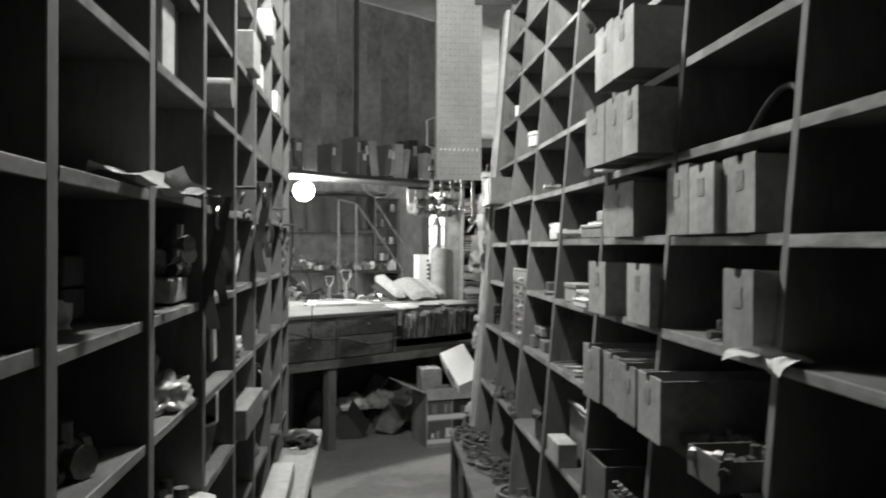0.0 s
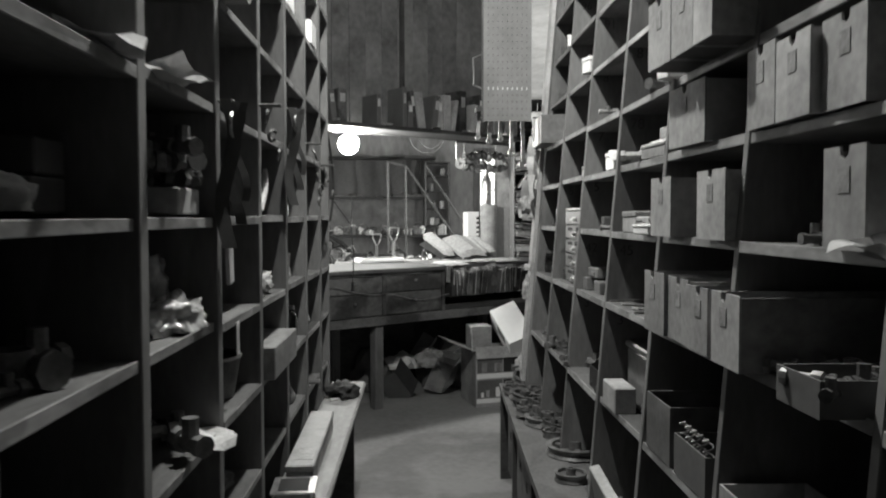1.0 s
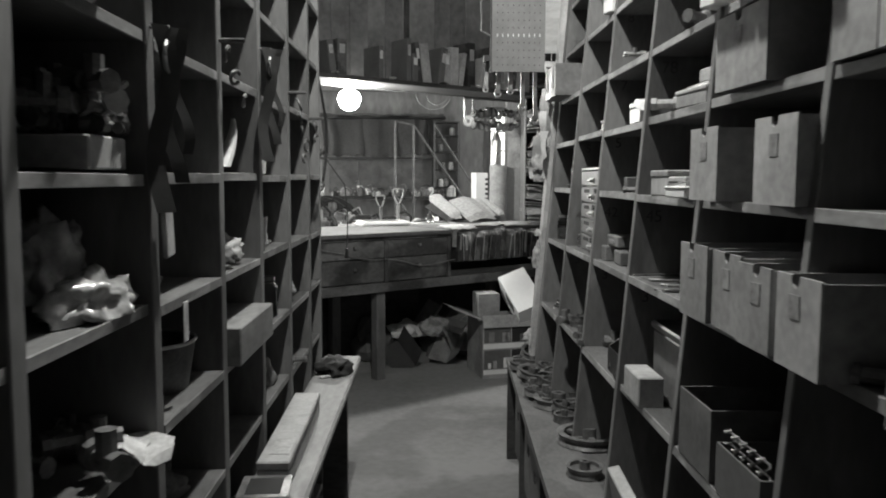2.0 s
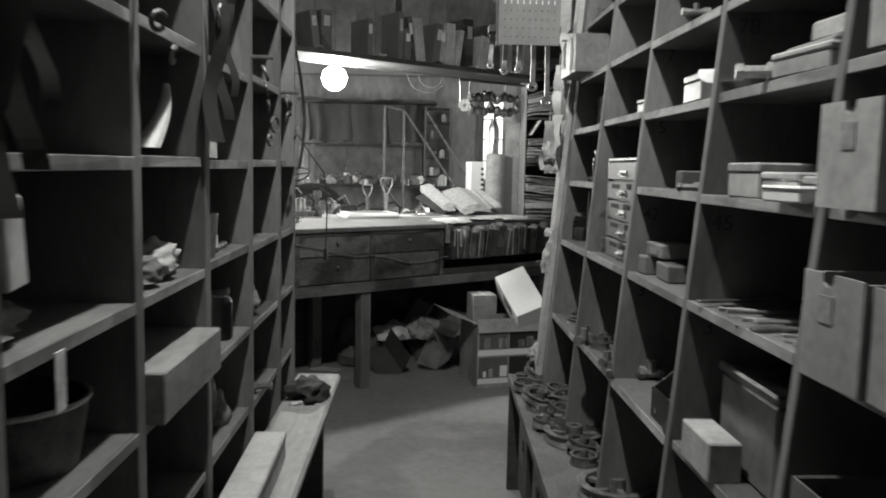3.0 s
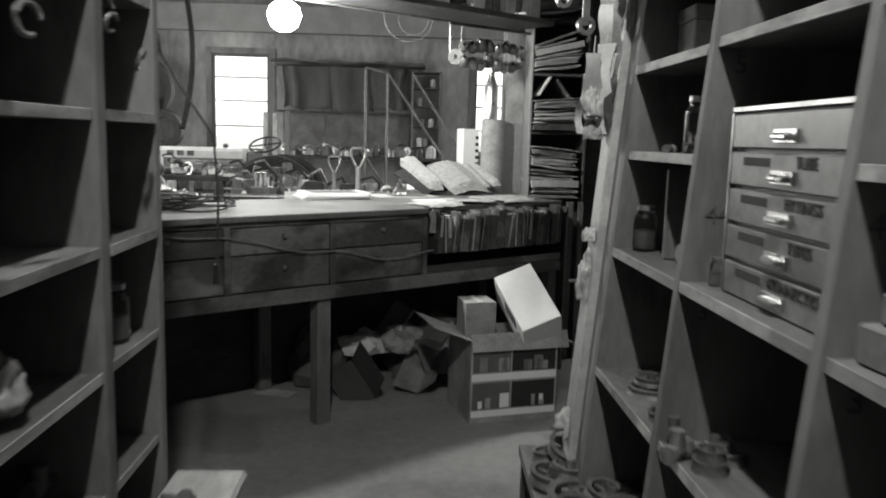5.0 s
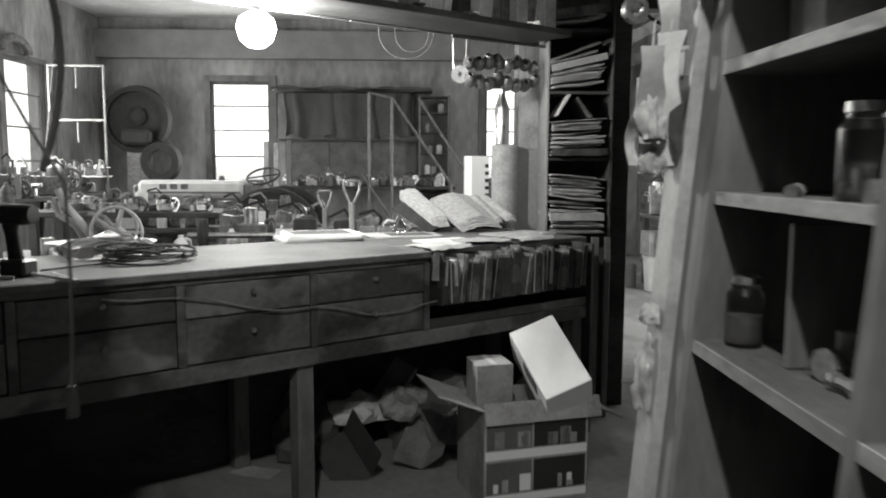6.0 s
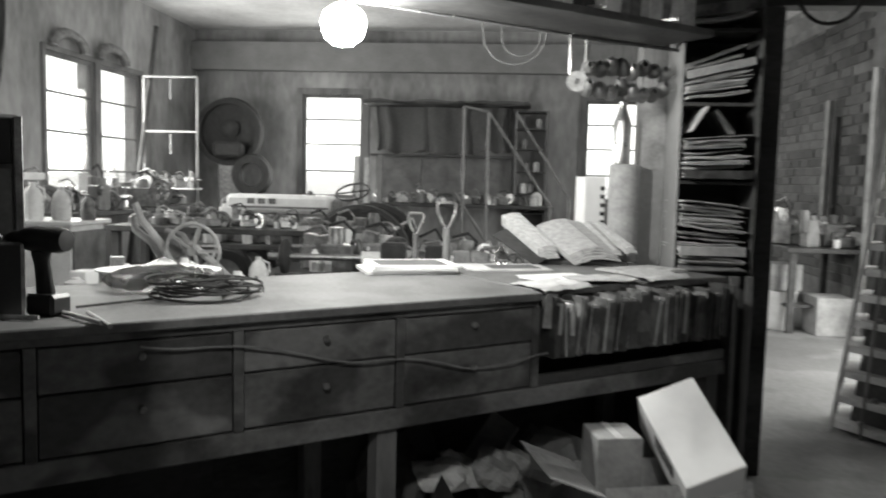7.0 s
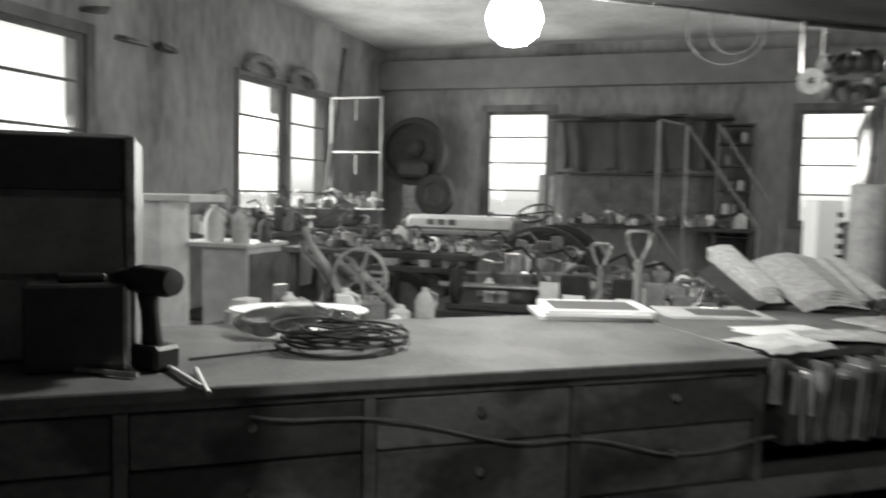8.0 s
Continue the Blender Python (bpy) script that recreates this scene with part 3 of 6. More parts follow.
         "rusty cast-iron %s pulley lying on the bench board" % ("spoked" if kind == "spoked" else "webbed"), "pulley", "cast-iron pulleys", True)
for x, y, z, r, t in ((rx(0.8) + 0.07, 4.78, 0.818, 0.05, 0.02), (rx(0.8) + 0.07, 4.78, 0.842, 0.035, 0.016), (rx(0.8) + 0.05, 4.62, 0.818, 0.035, 0.02), (rx(0.8) + 0.09, 4.45, 0.818, 0.04, 0.018), (rx(0.8) + 0.05, 4.40, 0.818, 0.03, 0.02), (rx(0.8) + 0.05, 4.40, 0.84, 0.024, 0.016)):
    solo("pulley", wheel_mesh("plain", r, t), M_IRON, pose(x, y, z, 0, 0, R.uniform(0, 90)), "small rusty pulley on the shelf board", "pulley", "cast-iron pulleys", True)


def fitting(seed):
    """A small pipe fitting or bolt: a stepped turned body, sometimes with a branch."""
    q = random.Random(seed)
    bm = bm_new()
    L, r = q.uniform(0.03, 0.07), q.uniform(0.006, 0.013)
    lathe(bm, [(0, 0), (r * 1.5, 0), (r * 1.5, L * 0.25), (r, L * 0.27), (r, L * 0.8), (r * 1.3, L * 0.82), (r * 1.3, L), (0, L)], pose(0, 0, r * 1.5, 90, 0, 0), 8)
    if q.random() < 0.5:
        cyl(bm, r, 0, r * 3.2, pose(0, -L * 0.5, r * 1.2), 8)
    return bm


FIT_MESH = [mesh_of("fitting", fitting(i), M_IRON, True) for i in range(8)] + [mesh_of("fitting", fitting(20 + i), M_STEEL, True) for i in range(4)]


def scatter(x0, x1, y0, y1, z, n, label, seed, big=1.0):
    """Loose fittings lying about on a board."""
    q = random.Random(seed)
    for _ in range(n):
        ob = new("pipe_fitting", q.choice(FIT_MESH))
        s = q.uniform(0.7, 1.1) * big
        ob.matrix_world = pose(q.uniform(x0, x1), q.uniform(y0, y1), z + 0.001, 0, 0, q.uniform(0, 360)) @ Matrix.Diagonal((s, s, s, 1))
        tagged(ob, label, "fitting", "loose fittings", "thing")


for y0, y1, z, n, sd in ((2.30, 2.50, 1.316, 9, 1), (3.62, 3.70, 0.817, 8, 2), (4.35, 4.52, 0.817, 6, 3), (3.30, 3.55, 0.49, 12, 4), (4.05, 4.20, 0.817, 7, 5), (3.15, 3.55, 1.513, 4, 6),
                          (4.62, 4.95, 1.316, 4, 8), (3.66, 3.95, 1.316, 3, 9), (4.6, 4.95, 1.102, 4, 10), (3.2, 3.5, 1.691, 5, 12), (3.7, 3.95, 1.691, 4, 13), (2.39, 2.49, 1.102, 5, 14)):
    scatter(rx(z) + 0.015, rx(z) + 0.11, y0, y1, z, n, "small dark metal pipe fitting on the shelf board", sd, 1.1)
scatter(0.95, 1.12, 4.32, 5.25, 0.491, 14, "rusty metal fitting among the pulleys", 21, 1.3)

# flat bars and rods on one board
for k in range(13):
    w, L = R.uniform(0.008, 0.02), R.uniform(0.16, 0.30)
    solo("flat_bar", box(bm_new(), 0, L, 0, w, 0, 0.005, None, 0.001), M_STEEL if k % 3 else M_IRON, pose(rx(1.1) - 0.01 + R.uniform(0, 0.03), 3.14 + k * 0.033, 1.102 + (k % 3) * 0.006, 0, 0, R.uniform(-22, 22)),
         "flat steel bar lying on the shelf board", "bar", "steel bars and keys")


def open_bin(name, w, d, h, x, y, z, material, label, slant=0.0):
    th = thing(name, pose(x, y, z), label, "bin")
    t = 0.004
    part("front", box(bm_new(), 0, t, 0, w, 0, h * (1 - slant)), material, th)
    part("back", box(bm_new(), d - t, d, 0, w, 0, h), material, th)
    part("bottom", box(bm_new(), t, d - t, t, w - t, 0.001, t), material, th)
    for y0 in (0, w - t):
        s = bm_new()
        pts = [(t, 0), (d - t, 0), (d - t, h), (d * 0.55, h), (t, h * (1 - slant))]
        a = [s.verts.new((px, y0, pz)) for px, pz in pts]
        b = [s.verts.new((px, y0 + t, pz)) for px, pz in pts]
        s.faces.new(a)
        s.faces.new(b[::-1])
        for i in range(5):
            j = (i + 1) % 5
            s.faces.new((a[i], b[i], b[j], a[j]))
        part("side", s, material, th)
    return th


open_bin("scoop_bin", 0.13, 0.2, 0.15, rx(0.82) + 0.01, 3.617, 0.818, M_BLACK, "dark open-fronted parts bin with bits inside", 0.55)
scatter(rx(0.82) + 0.04, rx(0.82) + 0.1, 3.63, 3.70, 0.825, 6, "small bright fitting inside the dark bin", 31, 0.9)
open_bin("parts_bin", 0.17, 0.25, 0.13, rx(0.82) + 0.0, 2.91, 0.818, M_CABPAINT, "open parts bin on the shelf, toned dark for shade")
open_bin("parts_bin", 0.18, 0.2, 0.085, rx(0.82) + 0.0, 2.70, 0.818, M_DARK_SHADED_CARD, "low dark carton holding coil springs")
open_bin("parts_bin", 0.12, 0.2, 0.05, 0.995, 2.215, 1.103, M_DARK_SHADED_CARD, "worn open cardboard carton, toned dark for shade, heaped with dark fittings")
scatter(1.01, 1.12, 2.225, 2.30, 1.125, 12, "dark fitting heaped in the open carton", 33, 0.8)
open_bin("parts_bin", 0.09, 0.16, 0.06, rx(0.82) + 0.0, 2.54, 0.818, M_CARD, "low open carton on the shelf")
for k in range(5):
    pts = [(0.010 * math.cos(a * 0.9), 0.010 * math.sin(a * 0.9), a * 0.003) for a in range(34)]
    solo("coil_spring", tube(bm_new(), pts, 0.0022, 6), M_STEEL, pose(rx(0.82) + 0.02, 2.725 + 0.033 * k, 0.835, 0, -3, 0), "steel coil spring standing in the carton", "spring", "coil springs", True)
# timber leaning in the lowest compartment
solo("timber_offcut", box(bm_new(), 0, 0.03, 0, 0.36, 0, 0.10, None, 0.003), M_PALE, pose(0.985, 3.02, 0.53, 8, -12, 0), "pale squared timber offcut leaning in the shelving", "timber")
hose = [(rx(1.55) + 0.06 + 0.03 * math.sin(a), 2.52 - 0.28 * a / 3.14 - 0.02, 1.64 + 0.12 * math.sin(a) + 0.03 * a / 3.14) for a in [i * 0.16 for i in range(20)]]
solo("rubber_hose", tube(bm_new(), hose, 0.006, 8), M_RUBBER, Matrix(), "looped black rubber hose over the bins", "hose", "", True)

# white crumpled paper on one bin and the bright rag on the board
pp = bm_new()
bmesh.ops.create_grid(pp, x_segments=16, y_segments=16, size=0.042)
crumple(pp, 0.022, 30, 3)
solo("crumpled_paper", pp, M_PAPER, pose(rx(1.31) - 0.03, 2.16, 1.328, 6, -6, 25), "white crumpled paper lying over the bins", "paper")
pp = bm_new()
bmesh.ops.create_grid(pp, x_segments=10, y_segments=10, size=0.05)
crumple(pp, 0.03, 16, 9)
solo("crumpled_paper", pp, M_PAPER, pose(rx(1.52) + 0.05, 3.64, 1.545, 25, 10, 20), "white crumpled paper on the shelf", "paper")

solo("board_offcut", box(bm_new(), 0, 0.16, -0.006, 0.006, 0, 0.185, None, 0.002), M_EDGE, pose(rx(1.1) + 0.06, 4.80, 1.102, 0, 0, 4), "loose wooden board standing in the compartment", "board")
at_right(carton(0.15, 0.10, 0.05, "dark tin box on the shelf", M_GREYPAINT), 3.21, 1.512, -0.03, 0)
at_right(carton(0.09, 0.07, 0.03, "white packet on the dark tin box", M_OLDPAPER, False), 3.20, 1.562, -0.035, 3)

# base of the shelving: the bench board and the numbered boxes under it
bn = thing("bench_board", Matrix(), "wide worn bench board along the foot of the shelving", "bench")
bb = bm_new()
vs = [bb.verts.new(p) for p in ((0.83, 2.6, 0.462), (1.02, 2.6, 0.462), (1.02, 5.30, 0.462), (0.912, 5.32, 0.462), (0.83, 2.6, 0.49), (1.02, 2.6, 0.49), (1.02, 5.30, 0.49), (0.912, 5.32, 0.49))]
for q in ((3, 2, 1, 0), (4, 5, 6, 7), (0, 1, 5, 4), (1, 2, 6, 5), (2, 3, 7, 6), (3, 0, 4, 7)):
    bb.faces.new([vs[i] for i in q])
part("board", bb, M_EDGE, bn, "worn pale board")
part("board", box(bm_new(), 1.021, 1.36, 5.045, 5.30, 0.462, 0.488), M_EDGE, bn)
for y in (2.7, 3.35, 4.0, 4.65, 5.27):
    part("support", box(bm_new(), 0.86 + (y - 2.6) * 0.02, 1.0, y - 0.012, y + 0.012, 0, 0.461), M_DARK_SHADED_WOOD, bn)
for k, (y, n) in enumerate(((4.15, "15"), (4.42, "14"), (4.85, "13"))):
    d = part("front_panel", box(bm_new(), 0.895 + 0.012 * k, 0.91 + 0.012 * k, y - 0.12, y + 0.12, 0.14, 0.42, None, 0.004), M_DRAWER, bn)
    writing(n, 0.055, pose(0.893 + 0.012 * k, y, 0.34, 90, 0, -90), d)

# stencilled compartment numbers on the uprights
NUM = [("100", 4.985, 2.37), ("89", 4.985, 2.15), ("78", 4.985, 1.93), ("111", 4.985, 2.60), ("101", 4.54, 2.44), ("91", 4.072, 2.05), ("92", 3.60, 2.22), ("81", 3.60, 1.85), ("96", 4.54, 2.24),
       ("8", 4.072, 1.86), ("97", 4.54, 2.62), ("5", 4.54, 1.47), ("5", 4.072, 1.47), ("44", 4.54, 1.22), ("42", 4.072, 1.25), ("3", 4.54, 1.05), ("3", 4.072, 1.05), ("3", 4.985, 1.05), ("2", 4.54, 0.77), ("2", 4.072, 0.77), ("7", 4.072, 1.65), ("78", 3.60, 1.64), ("3", 3.60, 1.05), ("45", 3.60, 1.26)]
for t, y, z in NUM:
    writing(t, 0.044, pose(rx(z) + 0.05, y - (0.0165 if y == 4.985 else 0.0125), z, 90, 0, 0), SH_R, ink=M_FADED)

# end of the shelving: pale end stile, pegboard, hanging tags and packets
st = thing("end_stile", Matrix(), "pale painted board closing the end of the shelving", "board")
part("stile", box(bm_new(), -0.014, 0.09, 5.062, 5.15, 0.492, SHELF_TOP, LEAN, 0.004), M_PALE, st, "pale worn paint")
part("backing", box(bm_new(), 0.004, 0.09, 5.002, 5.06, 0.492, SHELF_TOP, LEAN, 0.003), M_EDGE, st, "bare dusty wood")
for z in (0.62, 1.0, 1.43, 1.85):
    part("nail", cyl(bm_new(), 0.004, 0, 0.05, pose(rx(z) - 0.06, 5.10, z, 0, 90, 0), 6), M_IRON, st)


def pegboard():
    th = thing("pegboard", pose(0.815, 5.16, 1.84), "grey perforated pegboard panel hanging at the shelving end", "pegboard")
    part("panel", box(bm_new(), 0, 0.24, 0, 0.006, 0, 1.0), M_PEG, th)
    bm = bm_new()
    for i in range(9):
        for j in range(28):
            cyl(bm, 0.0026, -0.0012, -0.0006, pose(0.024 + i * 0.024, 0, 0.03 + j * 0.033) @ pose(0, 0, 0, 90, 0, 0) @ pose(0, 0, 0.0016), 6)
    tagged(part("holes", bm, M_INK, th), "", "", "", "stuff")
    bm = bm_new()
    for i in range(9):
        box(bm, 0.022 + i * 0.024, 0.026 + i * 0.024, -0.003, 0, 0.155, 0.168)
    tagged(part("pegs", bm, M_WHITE, th, "row of small pale pegs"), "", "", "", "stuff")
    part("frame", box(bm_new(), -0.008, 0.0, -0.002, 0.012, -0.006, 1.0), M_DARK_SHADED_WOOD, th)
    part("bracket", box(bm_new(), 0.2, 0.40, -0.008, -0.003, 0.93, 0.96), M_DARK_SHADED_WOOD, th)
    return th


pegboard()
pf = thing("picture_frame", pose(0.765, 5.163, 2.0), "small dark metal frame beside the pegboard", "frame")
part("bar", tube(bm_new(), [(0.045, 0, 0.0), (0, 0, 0.02), (0, 0, 0.15), (0.045, 0, 0.17)], 0.006, 6), M_IRON, pf)


def tag(x, y, z, w, h, turn, lab, material):
    th = thing("hanging_tag", pose(x, y, z, 0, 0, turn), lab, "tag", "hanging tags and packets")
    bm = bm_new()
    bmesh.ops.create_grid(bm, x_segments=6, y_segments=14, size=0.5)
    for v in bm.verts:
        v.co = Vector((v.co.x * w * (1 + 0.2 * math.sin(v.co.y * 7 + z * 30)), 0.012 * math.sin(v.co.y * 5 + x * 40), (v.co.y - 0.5) * h))
    bmesh.ops.solidify(bm, geom=bm.faces[:], thickness=0.002)
    part("card", bm, material, th, "", True)
    part("string", tube(bm_new(), [(0, 0, 0), (0.002, 0, 0.04)], 0.0015, 5), M_PAPER, th)
    return th




# ---- things in and on the left shelving ----
def band(pts, w, t, material, name, parent, label=""):
    """A flat strap of width w along y, following pts in x and z."""
    bm = bm_new()
    a = [bm.verts.new((x - 0.32 * w, y - 0.38 * w, z)) for x, y, z in pts]
    b = [bm.verts.new((x + 0.32 * w, y + 0.38 * w, z)) for x, y, z in pts]
    for i in range(len(pts) - 1):
        bm.faces.new((a[i], a[i + 1], b[i + 1], b[i]))
    bmesh.ops.solidify(bm, geom=bm.faces[:], thickness=t)
    return part(name, bm, material, parent, label)


def hung_strap(y, top, drop, label, tip=True):
    th = thing("leather_strap", Matrix(), label, "strap", "hung leather straps")
    for k, dy in enumerate((-0.012, 0.014, 0.03)):
        L = drop * (1 - 0.16 * k)
        pts = [(LX + 0.022 + 0.008 * k + 0.012 * math.sin(i * 0.28 + k), y + dy + 0.008 * math.sin(i * 0.2 + k * 2), top - L * i / 24) for i in range(25)]
        band(pts, 0.036 - 0.008 * k, 0.003, M_TARP, "band", th)
    if tip:
        bm = box(bm_new(), -0.004, 0.004, -0.018, 0.022, -0.075, 0.02, pose(LX + 0.018, y + 0.004, top - drop, 6, 0, 0), 0.002)
        part("tip", bm, M_PAPER, th, "pale worn strap end")
    part("buckle", tube(bm_new(), [(LX + 0.03, y + 0.02 * math.cos(a), top - 0.05 + 0.025 * math.sin(a)) for a in [i * math.pi / 5 for i in range(10)]], 0.004, 6, True), M_STEEL, th, "steel buckle", True)
    part("nail", cyl(bm_new(), 0.003, 0, 0.035, pose(LX - 0.002, y, top - 0.002, 0, 90, 0), 6), M_IRON, th)
    return th


hung_strap(2.86, 1.60, 0.30, "dark leather strap with a pale end hung on the upright")
hung_strap(3.69, 1.70, 0.30, "leather strap with a bright buckle hung on the upright", False)


def hook_bundle(y, z, n, r, label, seed):
    q = random.Random(seed)
    th = thing("iron_ring_bundle", Matrix(), label, "hook", "hung iron rings")
    for k in range(n):
        c = Vector((LX + 0.02 + 0.008 * k, y + q.uniform(-0.03, 0.09), z - 0.045 * k))
        rr = r * q.uniform(0.7, 1.1)
        m = pose(*c, q.uniform(-30, 30), q.uniform(-40, 40), 90 + q.uniform(-40, 40))
        part("ring", tube(bm_new(), [m @ Vector((rr * math.cos(a), 0, rr * math.sin(a))) for a in [i * math.pi / 8 for i in range(14)]], 0.0042, 6), M_IRON, th, "", True)
    part("peg", cyl(bm_new(), 0.005, 0, 0.06, pose(LX - 0.004, y, z + 0.03, 0, 90, 0), 6), M_IRON, th)
    return th


hook_bundle(3.285, 1.62, 3, 0.015, "dark iron hooks and rings hung on the upright", 1)
hook_bundle(4.12, 1.60, 5, 0.018, "dark chain rings hung on the upright", 2)
hook_bundle(4.545, 1.55, 3, 0.02, "small dark fittings hung on the upright", 3)
hn = thing("ox_horn", pose(0.02, 3.50, 1.372), "pale curved horn lying among the hooks", "horn")
bm = bm_new()
rings = []
for i in range(12):
    a = i * 0.14
    c = Vector((0.02 * math.sin(a), 0.06 * math.sin(a * 1.2), 0.012 + 0.12 * a / 1.54))
    r = 0.026 * (1 - i / 14)
    rings.append([bm.verts.new(c + Vector((r * math.cos(t), r * math.sin(t), 0))) for t in [j * math.pi / 5 for j in range(10)]])
for a, b in zip(rings, rings[1:]):
    for j in range(10):
        bm.faces.new((a[j], a[(j + 1) % 10], b[(j + 1) % 10], b[j]))
bm.faces.new(rings[0][::-1])
part("horn", bm, M_PAPER, hn, "", True)
for y, w, z in ((3.31, 0.06, 1.372), (3.45, 0.045, 1.372)):
    solo("iron_ring", lathe(bm_new(), [(w * 0.35, 0), (w * 0.5, 0), (w * 0.5, 0.02), (w * 0.35, 0.02), (w * 0.35, 0)], None, 20), M_STEEL, pose(0.0, y, z), "steel ring lying on the shelf board", "ring", "loose rings", True)


def lump(x, y, z, sx, sy, sz, seed, material, label, category, name):
    bm = bm_new()
    bmesh.ops.create_icosphere(bm, subdivisions=4, radius=1.0)
    for v in bm.verts:
        d = noise.noise(v.co * 1.5 + Vector((seed, 1, 2))) * 0.5 + noise.noise(v.co * 3.5 + Vector((2, seed, 0))) * 0.3 + noise.noise(v.co * 8 + Vector((seed, seed, 4))) * 0.12
        v.co *= 1 + d
        v.co = Vector((v.co.x * sx, v.co.y * sy, max(-0.4, v.co.z) * sz + 0.4 * sz))
    ob = solo(name, bm, material, pose(x, y, z), label, category, "", True)
    ob.data.set_sharp_from_angle(angle=radians(80))
    return ob


lump(-0.02, 2.17, 1.37, 0.05, 0.055, 0.035, 1.3, M_PAPER, "white crumpled cloth roll on the shelf", "cloth", "cloth_roll")
lump(-0.02, 2.95, 1.152, 0.06, 0.10, 0.03, 2.2, M_CLOTH, "folded dark rag lying on the shelf", "rag", "folded_rag")
lump(0.0, 3.42, 1.152, 0.055, 0.07, 0.035, 3.1, M_CLOTH, "worn leather glove lying on the shelf", "glove", "leather_glove")
lump(0.01, 3.54, 1.152, 0.05, 0.08, 0.04, 4.4, M_CARD, "pale worn leather glove lying on the shelf", "glove", "leather_glove")
lump(0.03, 2.72, 1.152, 0.045, 0.10, 0.045, 5.7, M_CRINKLE, "crinkled clear plastic bag on the shelf", "bag", "plastic_bag")
lump(-0.04, 2.74, 1.175, 0.05, 0.08, 0.085, 6.1, M_CRINKLE, "dull plastic sheet bundled in the compartment", "bag", "plastic_bag")
lump(-0.02, 3.02, 1.59, 0.04, 0.06, 0.04, 7.7, M_CLOTH, "small bundle of leather on the shelf", "bundle", "leather_bundle")
lump(-0.03, 3.05, 0.716, 0.06, 0.10, 0.06, 8.2, M_IRON, "heap of dark iron hooks on the shelf", "iron", "iron_heap")
lump(-0.03, 3.80, 0.716, 0.05, 0.08, 0.05, 9.1, M_IRON, "heap of dark iron on the shelf", "iron", "iron_heap")
lump(0.03, 4.27, 0.95, 0.03, 0.05, 0.05, 4.9, M_GREYPAINT, "grey cast fitting jutting over the board", "fitting", "cast_fitting")
lump(0.0, 3.95, 0.716, 0.04, 0.05, 0.08, 5.2, M_GREYPAINT, "grey cast bracket standing on the shelf", "bracket", "cast_bracket")
solo("paper_tag", box(bm_new(), 0, 0.002, -0.014, 0.014, -0.075, 0, None, 0.0005), M_OLDPAPER, pose(LX + 0.002, 3.0, 1.13), "worn paper tag hanging from the shelf board", "tag")
for y, z, t in ((2.30, 1.59, 20), (2.54, 1.592, -30), (2.62, 1.60, 70), (2.78, 0.934, 15)):
    pp = bm_new()
    bmesh.ops.create_grid(pp, x_segments=6, y_segments=6, size=0.055)
    for v in pp.verts:
        v.co.z = 0.03 + 0.03 * noise.noise(v.co * 18 + Vector((y * 9, 0, 0)))
        if v.co.z < 0.002:
            v.co.z = 0.002
    solo("folded_paper", pp, M_PAPER if z > 1.58 else M_OLDPAPER, pose(0.062, y, z + 0.002 - (0.022 if z > 1.58 else 0.027), 0, 14, t), "pale folded paper lying on the shelf edge", "paper", "loose papers")


def left_carton(y, w, z, d, h, out, label, material, lid=False):
    c = carton(w, d, h, label, material, lid)
    c.matrix_world = pose(LX + out, y + w, z + 0.003, 0, 0, 180)
    return c


left_carton(3.306, 0.362, 0.93, 0.27, 0.088, 0.03, "long pale wooden box jutting from the shelf", M_PLANK)
left_carton(2.69, 0.135, 1.365, 0.14, 0.05, -0.03, "small tray box of parts on the shelf", M_CARD)
left_carton(2.29, 0.10, 1.365, 0.1, 0.05, -0.10, "dark grey carton at the back of the compartment", M_DARK_SHADED_CARD)
left_carton(2.30, 0.09, 1.418, 0.1, 0.05, -0.10, "dark grey carton on another carton", M_DARK_SHADED_CARD)
left_carton(2.05, 0.12, 1.62, 0.12, 0.07, -0.1, "dark carton in the compartment", M_DARK_SHADED_CARD)
left_carton(2.60, 0.10, 1.81, 0.16, 0.17, -0.03, "pale boards standing in the compartment", M_PAPER)
left_carton(2.72, 0.10, 1.81, 0.16, 0.19, -0.05, "pale boards standing in the compartment", M_CARD)
left_carton(3.50, 0.15, 2.03, 0.16, 0.12, 0.02, "grey carton jutting from the shelf", M_CARD)
left_carton(3.74, 0.14, 2.03, 0.16, 0.09, 0.0, "white carton in the compartment", M_WHITECARD)
left_carton(3.95, 0.13, 2.25, 0.16, 0.10, 0.02, "grey carton in the compartment", M_CARD)
left_carton(4.30, 0.14, 2.03, 0.16, 0.09, 0.0, "white carton in the compartment", M_WHITECARD)
left_carton(4.15, 0.15, 1.147, 0.12, 0.06, -0.06, "small pale carton in the compartment", M_CARD)
left_carton(3.75, 0.10, 1.365, 0.10, 0.04, -0.02, "dark tin box on the shelf", M_GREYPAINT)
left_carton(4.2, 0.05, 1.365, 0.05, 0.04, -0.03, "small grey packet on the shelf", M_DARK_SHADED_CARD)
solo("cardboard_tube", cyl(bm_new(), 0.035, 0, 0.26, pose(0, 0, 0.036, 0, -90, 0) @ pose(0, 0, 0), 18), M_CARD, pose(LX + 0.05, 2.93, 1.812), "cardboard tube lying in the compartment", "tube", "", True)
scatter(-0.10, 0.05, 2.66, 2.85, 1.42, 14, "small rusty fitting heaped on the tray box", 51, 1.2)
scatter(-0.08, 0.05, 2.08, 2.30, 1.149, 9, "dark pipe fitting on the shelf", 52, 1.5)
